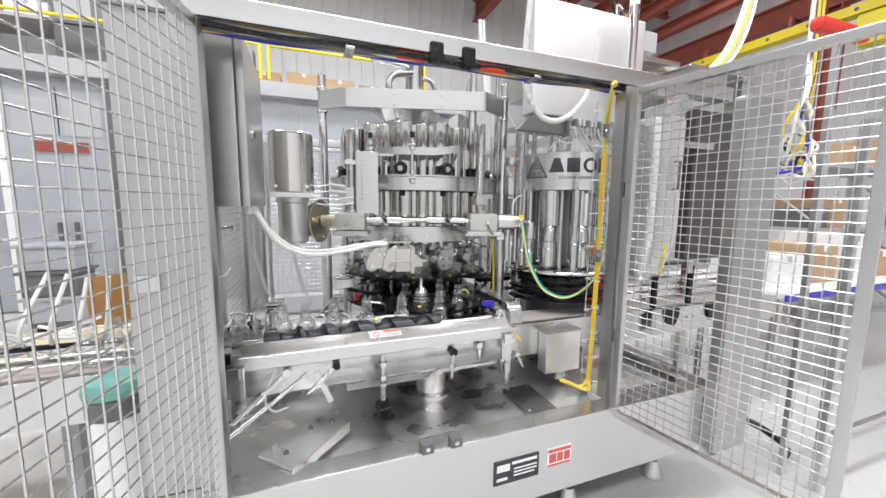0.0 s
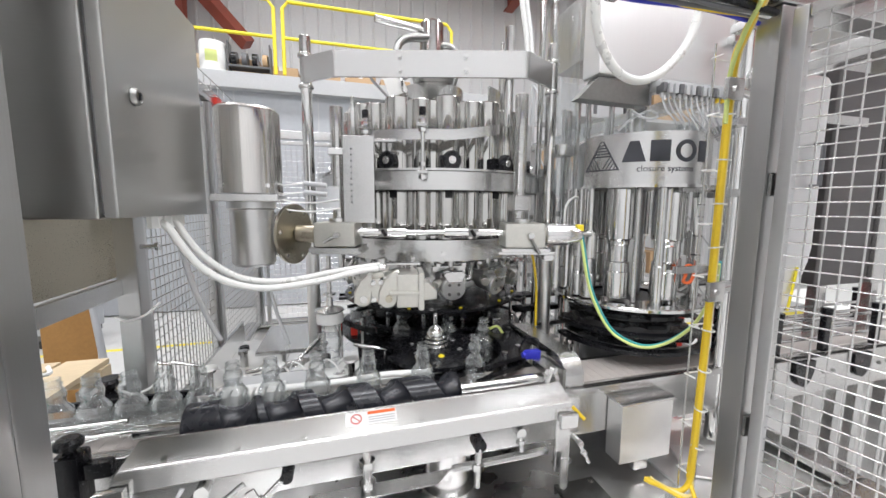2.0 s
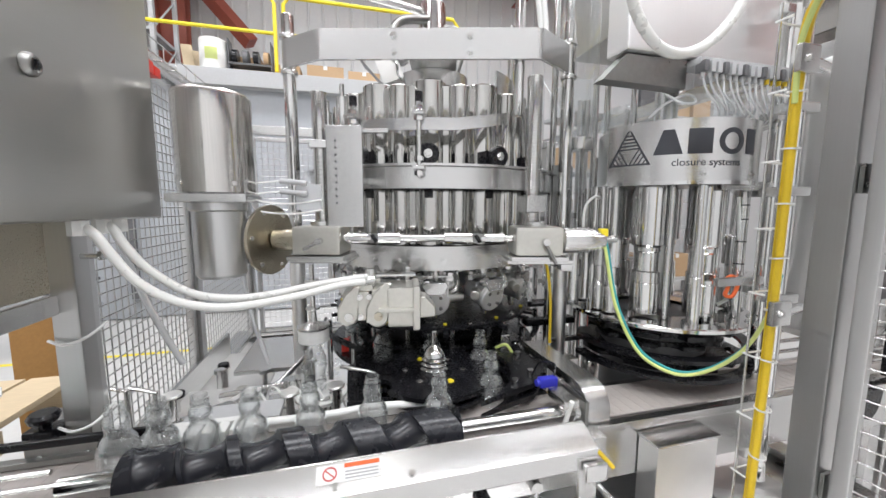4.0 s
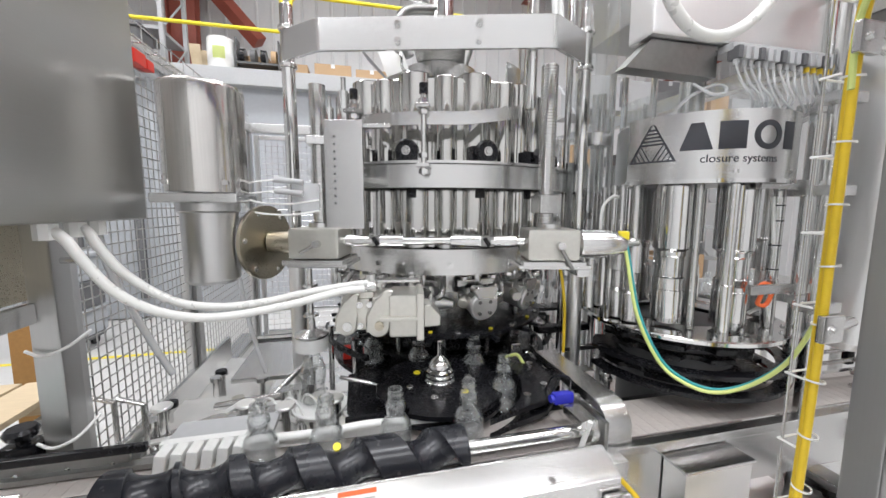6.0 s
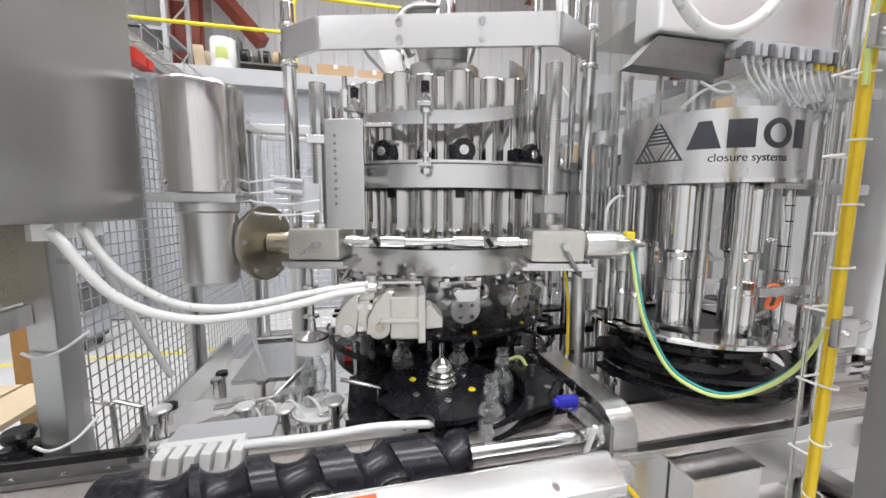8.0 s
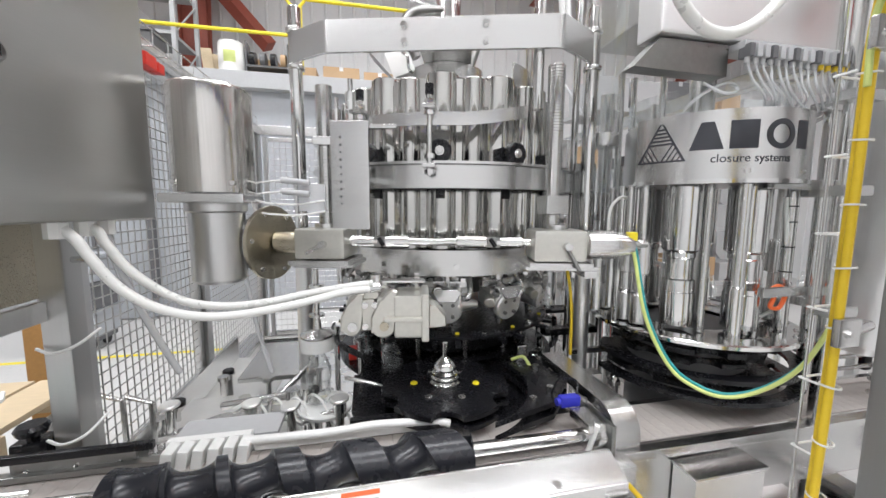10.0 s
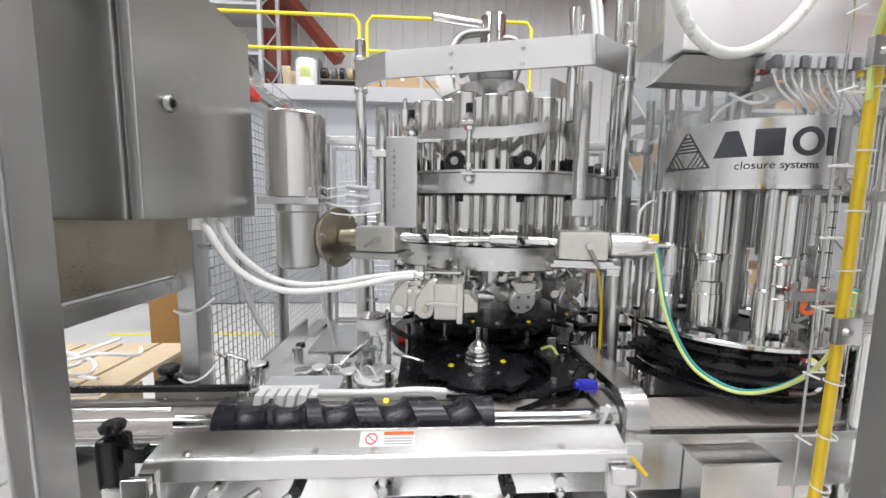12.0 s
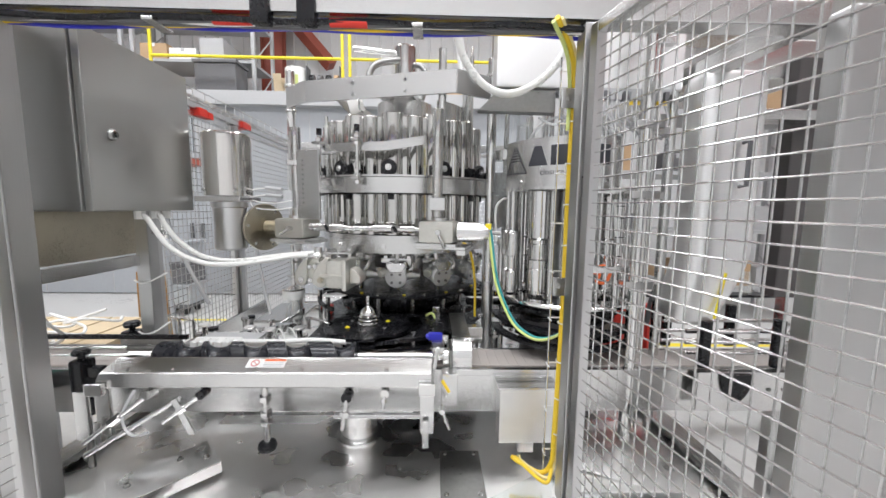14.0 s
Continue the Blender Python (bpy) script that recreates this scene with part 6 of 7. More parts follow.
    sh = part("clear_shroud", arc(AX, AY, 0.24, 0.003, 1.852, 1.93, -200, 10, 48), ACRYL, t, "clear acrylic shroud")
    sh.visible_shadow = False
    part("top_hub", lathe([(0.1, 1.852), (0.1, 1.87), (0.04, 1.88), (0.04, 2.06)], AX, AY, 32), STEEL, t)
    return t


capper()


def hopper_box():
    t = thing("capper_enclosure", (1.5, 2.1, 2.06), "large white-grey stainless enclosure above the capper", "enclosure")
    part("enclosure_body", box(1.105, 1.86, 1.72, 1.82, 2.036, 2.62, 0.012), PALEST, t, "bright brushed stainless enclosure")
    part("drip_plate", sheet([(1.04, 1.95), (1.35, 1.945), (1.35, 2.032), (1.12, 2.032)], 0.05, None, Matrix.Translation((0, 1.79, 0)) @ UP_X), DARKST, t, "dark slanted end plate")
    part("enclosure_bolt", bolt((1.72, 1.79, 2.5), (0, -1, 0), 0.01, 0.01), STEEL, t)
    v = part("valve_manifold", box(1.36, 1.8, 1.7, 1.78, 2.012, 2.034, 0.004), GREYP, t, "row of grey air valves")
    rng = random.Random(5)
    for k in range(16):
        x = 1.37 + k * 0.027
        f = part("air_fitting", box(x - 0.009, x + 0.009, 1.685, 1.72, 1.985, 2.02, 0.003), GREYP if k % 3 else DGREY, v)
        part("fitting_collar", rod((x, 1.7, 1.97), (x, 1.7, 1.986), 0.007, 10), YELLOW if k > 9 else GREYP, f)
        tx = x + 0.13 - 0.007 * k + rng.uniform(0.0, 0.03)
        ty = 1.73 + rng.uniform(-0.02, 0.05)
        part("air_hose", pipe([(x, 1.7, 1.985), (x + 0.002, 1.695, 1.955), (x + 0.012 + rng.uniform(-0.01, 0.01), 1.69, 1.92), (x * 0.5 + tx * 0.5, 1.7, 1.885), (tx, ty, 1.86), (tx + 0.015, ty + 0.04, 1.852)], 0.0034, 8), CLEARH, v, "milky air hose")
    part("clear_loop", pipe([(1.29, 1.76, 1.93), (1.34, 1.74, 1.9), (1.39, 1.74, 1.905), (1.4, 1.75, 1.925), (1.36, 1.75, 1.93), (1.3, 1.77, 1.9), (1.27, 1.8, 1.86)], 0.0048, 10), CLEARH, t)
    part("rear_duct", box(1.32, 1.86, 1.825, 2.35, 2.25, 2.55, 0.01), STEEL_V, t)
    for x, y in ((1.4, 2.33), (1.84, 2.33), (1.84, 1.75)):
        part("support_post", rod((x, y, 0.58), (x, y, 2.07), 0.02, 16), POLISH, t)
    return t


hopper_box()


def centre_column():
    """Tall clear-shrouded column with rods between filler and capper."""
    t = thing("cap_sorter_column", (1.24, 2.15, 0.61), "clear plastic chute and rods between filler and capper", "chute")
    c = part("clear_chute", box(1.17, 1.3, 2.1, 2.2, 1.62, 2.5, 0.02), ACRYL, t, "clear plastic chute")
    c.visible_shadow = False
    part("chute_base", lathe([(0.05, 1.8), (0.055, 1.805), (0.055, 1.85), (0.03, 1.86)], 1.235, 2.13, 24), STEEL, t)
    part("panel", box(1.17, 1.27, 2.22, 2.235, 1.45, 1.75, 0.003), STEEL, t)
    for x, y in ((1.18, 2.25), (1.26, 2.27)):
        part("rod", rod((x, y, 0.62), (x, y, 2.6), 0.014, 14), POLISH, t)
    part("loop_hose", pipe([(1.17, 1.98, 1.4), (1.16, 1.97, 1.55), (1.19, 1.96, 1.6), (1.23, 1.97, 1.6)], 0.005, 8), WHITEP, t)
    for k, (x, y) in enumerate(((1.13, 1.98), (1.2, 2.0), (1.26, 1.97))):
        s = part("small_cylinder", rod((x, y, 1.2), (x, y, 1.38), 0.018, 16), STEEL, t)
        part("cylinder_cap", rod((x, y, 1.38), (x, y, 1.41), 0.024, 16), STEEL, s)
    part("black_arm", box(1.05, 1.3, 2.2, 2.25, 1.02, 1.05, 0.006), BLACK, t)
    part("guide_strip", box(1.1, 1.45, 2.08, 2.1, 0.985, 1.005, 0.003), POLISH, t)


centre_column()


def loops():
    a = thing("white_loop_hose", (1.1, 1.6, 2.0), "thick white hose hanging in a loop from the beam", "hose")
    part("tube", pipe([(0.93, 1.5, 2.45), (0.93, 1.53, 2.2), (0.965, 1.55, 2.07), (1.05, 1.56, 1.98), (1.15, 1.56, 1.965), (1.26, 1.56, 2.03), (1.33, 1.55, 2.15), (1.345, 1.52, 2.4)], 0.0135, 14), HOSE, a)
    b = thing("twin_white_hose", (0.96, 2.0, 2.3), "pair of white hoses running up from the bracket", "hose")
    for d in (0, 0.022):
        part("tube", pipe([(0.985 + d, 2.03, 2.18), (0.975 + d, 2.03, 2.28), (0.95 + d, 2.03, 2.42), (0.93 + d, 2.02, 2.6)], 0.01, 10), WHITEP, b)
    c = thing("lime_cable", (1.4, 1.7, 1.2), "lime and teal cable sagging from the encoder to the tray", "cable")
    pts = [(1.1, 1.79, 1.475), (1.105, 1.77, 1.42), (1.13, 1.74, 1.24), (1.185, 1.7, 1.1), (1.235, 1.65, 1.05), (1.287, 1.6, 1.043), (1.345, 1.55, 1.085), (1.386, 1.5, 1.168), (1.4, 1.46, 1.29), (1.37, 1.43, 1.38)]
    part("lime_sheath", pipe(pts, 0.0054, 12), LIME, c)
    part("teal_sheath", pipe([(x + 0.009, y + 0.003, z + 0.006) for x, y, z in pts], 0.0048, 10), TEAL, c)
    d = thing("yellow_drop_cable", (1.06, 2.1, 1.2), "thin yellow cable beside the column", "cable")
    part("sheath", pipe([(1.0, 2.06, 1.39), (1.045, 2.05, 1.35), (1.075, 2.05, 1.2), (1.08, 2.05, 1.0)], 0.006, 10), YELLOW, d)


loops()


def yellow_cable_run():
    t = thing("yellow_cable", (1.33, 1.42, 0.61), "bundle of yellow cables tied to a wire tray on the post", "cable")
    for k, (dx, dy, r) in enumerate(((0, 0, 0.0082), (0.0135, 0.004, 0.0055), (0.006, 0.012, 0.0065))):
        part("sheath", pipe([(1.23 + dx, 1.27 + dy, 2.06), (1.3 + dx, 1.36 + dy, 2.02), (1.335 + dx, 1.41 + dy, 1.94), (1.335 + dx, 1.415 + dy, 1.6), (1.337 + dx, 1.418 + dy, 1.2), (1.33 + dx, 1.42 + dy, 0.8), (1.325 + dx, 1.42 + dy, 0.68), (1.29 + dx, 1.43 + dy - 0.03 * k, 0.635), (1.22 + dx, 1.46, 0.655), (1.2 + dx * 2, 1.48, 0.66)], r, 12), YELLOW if k != 1 else mat("pale_yellow_sheath", (0.8, 0.66, 0.3), 0.4), t)
    part("green_strand", pipe([(1.22, 1.27, 2.05), (1.29, 1.36, 2.01), (1.322, 1.41, 1.93), (1.322, 1.41, 1.8)], 0.006, 8), LIME, t)
    for i in range(9):
        part("cable_tie", lathe([(0.0165, -0.002), (0.0185, -0.002), (0.0185, 0.002), (0.0165, 0.002)], 0, 0, 20, None, False, pose(1.342, 1.42, 0.79 + i * 0.13, 8 * math.sin(i), 5 * math.cos(2 * i), 0)), WHITEP, t, "white cable tie")
    w = thing("wire_ladder", (1.34, 1.44, 0.61), "upright wire cable ladder with crossbars", "cable tray")
    for dx in (-0.035, 0.035):
        part("upright_wire", rod((1.34 + dx, 1.445, 0.62), (1.34 + dx, 1.445, 2.03), 0.003, 8), STEEL, w)
    me = finish("cross_wire", pipe([(-0.04, -0.025, 0), (-0.04, 0.01, 0), (0.036, 0.01, 0), (0.036, -0.01, 0)], 0.0026, 8, straight=True), WHITEP)
    for i in range(9):
        share("cross_wire", me, w, pose(0, 0, 0.1 + i * 0.16))
    for z in (1.86, 1.28):
        c = part("ladder_clamp", box(1.29, 1.35, 1.385, 1.4, z, z + 0.06, 0.004), STEEL, w, "flat clamp plate")
        part("clamp_bolt", bolt((1.315, 1.385, z + 0.03), (0, -1, 0), 0.007, 0.006), STEEL, c)
        part("stand_off", rod((1.35, 1.4, z + 0.03), (1.43, 1.42, z + 0.03), 0.012, 12), STEEL, c)
    for ob in (t, w):
        ob.location.x -= 0.045
        ob.location.y -= 0.03


yellow_cable_run()

# ---- right-hand neighbours seen through the mesh ----
def cap_elevator():
    t = thing("cap_elevator", (2.3, 1.9, 0), "tall grey steel cap elevator with a bright tapered duct", "elevator")
    part("tower", box(2.29, 2.66, 1.68, 1.75, 1.2, 2.16, 0.01), SMOKED, t, "dark smoked upright tower panel")
    part("tower_edge", box(2.662, 2.8, 1.66, 1.77, 1.2, 2.36, 0.008), STEEL, t, "pale steel tower edge")
    for x, y in ((2.38, 1.715), (2.76, 1.715)):
        part("tower_leg", box(x - 0.025, x + 0.025, y - 0.025, y + 0.025, 0.0, 1.199, 0.004), STEEL, t)
    part("tower_cap", box(2.1, 2.78, 1.6, 2.1, 2.36, 2.38, 0.004), STEEL, t, "pale top cover plate")
    # rounded duct with a foot that tapers towards the capper
    rings = []
    for z, cx, rx, ry in ((1.1, 1.91, 0.06, 0.05), (1.13, 1.915, 0.09, 0.075), (1.24, 1.945, 0.115, 0.088), (1.34, 1.98, 0.125, 0.09), (1.4, 1.99, 0.128, 0.09), (2.05, 1.99, 0.128, 0.09), (2.07, 1.99, 0.12, 0.083)):
        ring = []
        for i in range(40):
            c, d = math.cos(2 * math.pi * i / 40), math.sin(2 * math.pi * i / 40)
            ring.append((cx + rx * math.copysign(abs(c) ** 0.6, c), 1.67 + ry * math.copysign(abs(d) ** 0.6, d), z))
        rings.append(ring)
    f = part("duct", quads(bmesh.new(), rings), PALEST, t, "bright rounded stainless duct with a tapered foot")
    part("handle", pipe([(2.01, 1.582, 1.81), (2.01, 1.55, 1.81), (2.01, 1.55, 1.65), (2.01, 1.582, 1.65)], 0.008, 8, straight=True), DGREY, f)
    part("duct_arm", box(2.08, 2.36, 1.6, 1.679, 1.9, 1.94, 0.006), STEEL, f)
    part("yellow_stripe", rod((1.96, 1.577, 1.14), (1.99, 1.577, 1.32), 0.005, 8), YPAINT, f)
    part("hood", box(2.08, 2.4, 1.72, 2.2, 2.09, 2.25, 0.02), STEEL, t)
    part("bent_cable", pipe([(2.1, 1.8, 1.5), (2.04, 1.79, 1.4), (1.98, 1.79, 1.3), (1.86, 1.79, 1.22), (1.83, 1.8, 1.05)], 0.012, 10), DGREY, t, "dark bent conduit")


cap_elevator()


def outfeed():
    t = thing("outfeed_guides", (2.3, 1.7, 0.93), "double outfeed guide rails on black brackets", "guide rail")
    for y in (1.64, 1.79):
        for z in (0.975, 1.02, 1.065):
            part("guide_bar", rod((1.9, y, z), (3.1, y, z), 0.008, 10), STEEL, t)
    for x in (1.95, 2.25, 2.6, 2.95):
        for y in (1.6, 1.84):
            b = part("bracket", box(x - 0.02, x + 0.02, y - 0.012, y + 0.012, 0.93, 1.1, 0.006), BLACK, t)
            part("bracket_knob", rod((x, y, 1.1), (x, y, 1.125), 0.022, 10), BLACK, b)
    part("side_plate", box(1.9, 3.1, 1.555, 1.565, 0.77, 0.93, 0.006), STEEL, t)
    for x in (2.05, 2.42):
        k = part("notch_cover", sheet([(0.06 * math.cos(radians(180 + 18 * i)), 0.11 * math.sin(radians(180 + 18 * i))) for i in range(11)], 0.012, None, Matrix.Translation((x, 1.553, 0.925)) @ UP_X), BLACK, t, "black rounded bracket")
        for dx in (0.14, 0.2):
            part("plate_bolt", bolt((x + dx, 1.555, 0.86), (0, -1, 0), 0.006, 0.006), DARKST, k)
    c = thing("closure_magazine", (2.0, 2.05, 0.95), "red plastic closure magazine behind the mesh", "cap magazine")
    for k in range(5):
        part("red_block", box(1.68 + k * 0.095, 1.74 + k * 0.095, 2.16, 2.24, 0.75, 1.03 + 0.02 * (k % 2), 0.008), RED, c)
    part("magazine_base", box(1.64, 2.18, 2.12, 2.28, 0.62, 0.749, 0.006), DGREY, c)
    for x, y in ((1.52, 2.42), (1.62, 2.46), (1.7, 2.36), (1.58, 2.5)):
        part("column_rod", rod((x, y, 0.61), (x, y, 2.2), 0.016, 14), POLISH, c)


outfeed()


def transfer_unit():
    """Rods, clamps and small drives on the machine bed behind the capper."""
    t = thing("transfer_unit", (1.75, 2.7, 0.58), "cluster of bright rods, clamps and small drives behind the capper", "transfer unit")
    rt = random.Random(17)
    for k in range(11):
        x, y, r = 1.5 + 0.036 * k + rt.uniform(-0.02, 0.02), rt.uniform(2.3, 3.3), rt.uniform(0.01, 0.022)
        top = rt.uniform(1.5, 2.2)
        p = part("rod", rod((x, y, 0.58), (x, y, top), r, 14), (POLISH, STEEL, STEEL_V)[k % 3], t)
        for z in (rt.uniform(0.95, 1.2), rt.uniform(1.3, 1.5)):
            part("clamp", box(x - 0.035, x + 0.045, y - 0.03, y + 0.03, z, z + 0.035, 0.005), (STEEL, CAST, DARKST)[k % 3], p)
    for z in (1.12, 1.36, 1.62):
        part("cross_rod", rod((1.48, 2.45, z), (1.92, 2.5, z + 0.01), 0.011, 12), POLISH, t)
    for x, y, z, h, m_ in ((1.6, 2.6, 0.98, 0.2, CAST), (1.74, 2.7, 1.2, 0.16, WHITEP), (1.84, 2.5, 1.02, 0.26, DARKST), (1.68, 2.9, 1.4, 0.24, STEEL)):
        d = part("small_drive", lathe([(0.03, z), (0.045, z + 0.006), (0.045, z + h - 0.03), (0.036, z + h - 0.02), (0.036, z + h)], x, y, 24), m_, t)
        part("drive_stem", rod((x, y, 0.58), (x, y, z), 0.018, 12), STEEL, d)
    for k in range(4):
        part("air_hose", pipe([(1.55 + 0.08 * k, 2.4, 1.5), (1.6 + 0.08 * k, 2.35, 1.35), (1.57 + 0.09 * k, 2.34, 1.15), (1.62 + 0.07 * k, 2.4, 1.0)], 0.005, 8), (WHITEP, BLACK, WHITEP, RED)[k], t)


transfer_unit()


def tall_posts():
    t = thing("capper_mast", (1.68, 1.68, 0.61), "bright upright mast with cross clamps", "mast")
    for x, y, r in ((1.66, 1.62, 0.024), (1.74, 1.72, 0.02)):
        m = part("mast_tube", rod((x, y, 0.61), (x, y, 2.62), r, 20), POLISH, t)
        for z in (1.25, 1.6, 1.86, 2.2):
            part("cross_clamp", box(x - 0.05, x + 0.06, y - 0.03, y + 0.03, z, z + 0.03, 0.004), STEEL, m)
    for z in (1.3, 1.62):
        part("cross_arm", box(1.46, 1.66, 1.66, 1.68, z, z + 0.028, 0.003), STEEL, t)


tall_posts()


def top_unit():
    t = thing("head_drive_unit", (1.95, 1.9, 2.5), "small white drive unit with wires above the guard", "drive unit")
    part("unit_body", box(1.85, 2.05, 1.8, 2.0, 2.5, 2.62, 0.01), GREYP, t)
    part("unit_post", rod((1.95, 1.9, 2.62), (1.95, 1.9, 3.4), 0.03, 16), WHITEP, t)
    part("unit_plate", box(1.75, 2.2, 1.75, 2.05, 2.42, 2.45, 0.004), STEEL, t)
    part("unit_leg", rod((1.8, 1.95, 2.1), (1.8, 1.95, 2.42), 0.02, 12), STEEL, t)
    for k in range(4):
        part("wire", pipe([(1.86 + 0.03 * k, 1.82, 2.6), (1.8 - 0.04 * k, 1.8, 2.68 + 0.02 * k), (1.74, 1.82, 2.6), (1.7, 1.85, 2.45)], 0.005, 8), (ORANGE, BLACK, WHITEP, BLACK)[k], t)
    v = thing("hanging_loom", (4.05, 2.0, 1.6), "tangled white, black and yellow cable loom hanging from the roof", "cables")
    rl = random.Random(9)
    for k in range(9):
        q = [(4.02 + rl.uniform(-0.05, 0.05), 2.0 + rl.uniform(-0.05, 0.05), 7.38)]
        for z in (5.0, 3.2, 2.6, 2.3, 2.1, 1.95, 1.8, 1.9, 2.05):
            sp_ = 0.03 if z > 2.4 else 0.14
            q.append((4.05 + rl.uniform(-sp_, sp_), 2.0 + rl.uniform(-sp_, sp_), z + rl.uniform(-0.06, 0.06)))
        part("cable", pipe(q, 0.012, 6), (WHITEP, WHITEP, BLACK, YELLOW, WHITEP, DGREY, WHITEP, BLUE, YELLOW)[k], v)
    d = thing("dropped_cables", (2.5, 1.5, 2.5), "bunch of pale cables dropping from the roof", "cables")
    for k in range(5):
        part("cable", pipe([(3.2 + 0.02 * k, 1.9, 4.2), (3.0 + 0.02 * k, 1.85, 3.4), (2.75 + 0.03 * k, 1.8, 2.75), (2.4 + 0.02 * k, 1.75, 2.42), (2.0, 1.8 + 0.03 * k, 2.44)], 0.009, 8), (WHITEP, WHITEP, YPAINT, GREYP, WHITEP)[k], d)


top_unit()


def crane():
    t = thing("crane_beam", (8.4, 4, 4.6), "yellow crane beam hung below the red roof steel", "crane beam")
    a, b = Vector((8.3, 6.3, 4.66)), Vector((8.42, 2.4, 4.66))
    m = Matrix.Translation(a) @ (b - a).to_track_quat("X", "Z").to_matrix().to_4x4()
    L = (b - a).length
    part("beam_web", box(0, L, -0.03, 0.03, 0, 0.16, 0.004, None, m), YPAINT, t)
    part("beam_flange", box(0, L, -0.12, 0.12, -0.03, -0.002, 0.004, None, m), YPAINT, t)
    for i in range(6):
        part("beam_hole", rod(m @ Vector((0.3 + i * 0.6, -0.032, 0.08)), m @ Vector((0.3 + i * 0.6, -0.036, 0.08)), 0.03, 12), DGREY, t)
    part("hoist", box(2.75, 3.1, -0.15, 0.15, -0.55, -0.06, 0.06, None, m), YPAINT, t, "yellow hoist body")
    for i in (0.3, 1.8, 3.3):
        part("hanger", box(i, i + 0.06, -0.03, 0.03, 0.16, 0.32, 0, None, m), REDST, t)
        part("hanger_arm", box(i, i + 0.06, -0.03, 0.3, 0.32, 0.34, 0, None, m), REDST, t)
    s = thing("red_light_bar", (2.6, 1.2, 2.3), "red plastic cover on the guard beam", "cover")
    part("cover", box(2.32, 2.76, 1.12, 1.18, 2.41, 2.475, 0.03), RED, s)
    part("cover_post", box(2.5, 2.53, 1.13, 1.16, 0.0, 2.41, 0.004), STEEL_V, s)


crane()


def carton(x0, x1, y0, y1, z0, z1, mat_, label, m=None):
    cx, cy = (x0 + x1) / 2, (y0 + y1) / 2
    t = thing("carton", (cx, cy, z0), label, "box", "stacked cartons")
    part("carton_body", box(x0, x1, y0, y1, z0, z1, 0.006), mat_, t)
    part("tape_strip", box(cx - 0.03, cx + 0.03, y0 - 0.002, y1 + 0.002, z1 - 0.06, z1 + 0.002, 0), PAPER if mat_ is CARD else GREYP, t)
    return t


def rack(x0, x1, y0, y1, levels, seed, z0=0.0, colour=None):
    t = thing("storage_rack", ((x0 + x1) / 2, (y0 + y1) / 2, z0), "tall steel storage rack with mixed cartons and parts", "rack", "storage racks")
    top = max(levels) + 0.6
    for x in (x0, x1):
        for y in (y0, y1):
            part("rack_post", box(x - 0.03, x + 0.03, y - 0.03, y + 0.03, z0, top, 0.003), colour or GREYP, t)
        for k in range(4):
            za, zb = z0 + (top - z0) * k / 4, z0 + (top - z0) * (k + 1) / 4
            part("brace", rod((x, y0, za), (x, y1, zb), 0.014, 6), colour or GREYP, t)
    rng = random.Random(seed)
    for z in levels:
        part("shelf", box(x0 + 0.03, x1 - 0.03, y0, y1, z - 0.05, z, 0.003), colour or GREYP, t)
        x = x0 + 0.08
        while x < x1 - 0.35:
            w, h = rng.uniform(0.25, 0.5), rng.uniform(0.2, 0.42)
            if rng.random() < 0.8 and x + w < x1 - 0.04:
                carton(x, x + w, y0 + 0.05, y1 - 0.1, z, z + h, rng.choice((CARD, CARD, WHITEP, GREYP, CARD, DGREY)), "closed carton on a storage shelf")
            x += w + rng.uniform(0.02, 0.12)


rack(-4.6, -2.45, 7.3, 8.1, (3.44, 4.2, 5.0, 5.8), 3, 3.42)
rack(-6.9, -4.8, 7.3, 8.1, (3.44, 4.2, 5.0), 4, 3.42)
rack(3.2, 6.2, 5.2, 6.0, (0.5, 1.3, 2.1, 2.9), 6)
rack(5.8, 8.4, 2.6, 3.4, (0.5, 1.3, 2.1), 8)
for k, (x, w, h) in enumerate(((-1.35, 0.4, 0.36), (-0.9, 0.5, 0.3), (-0.3, 0.55, 0.34), (0.32, 0.5, 0.3), (0.9, 0.5, 0.26))):
    carton(x, x + w, 7.0, 7.45, 3.42, 3.42 + h, CARD, "brown carton on the raised deck")


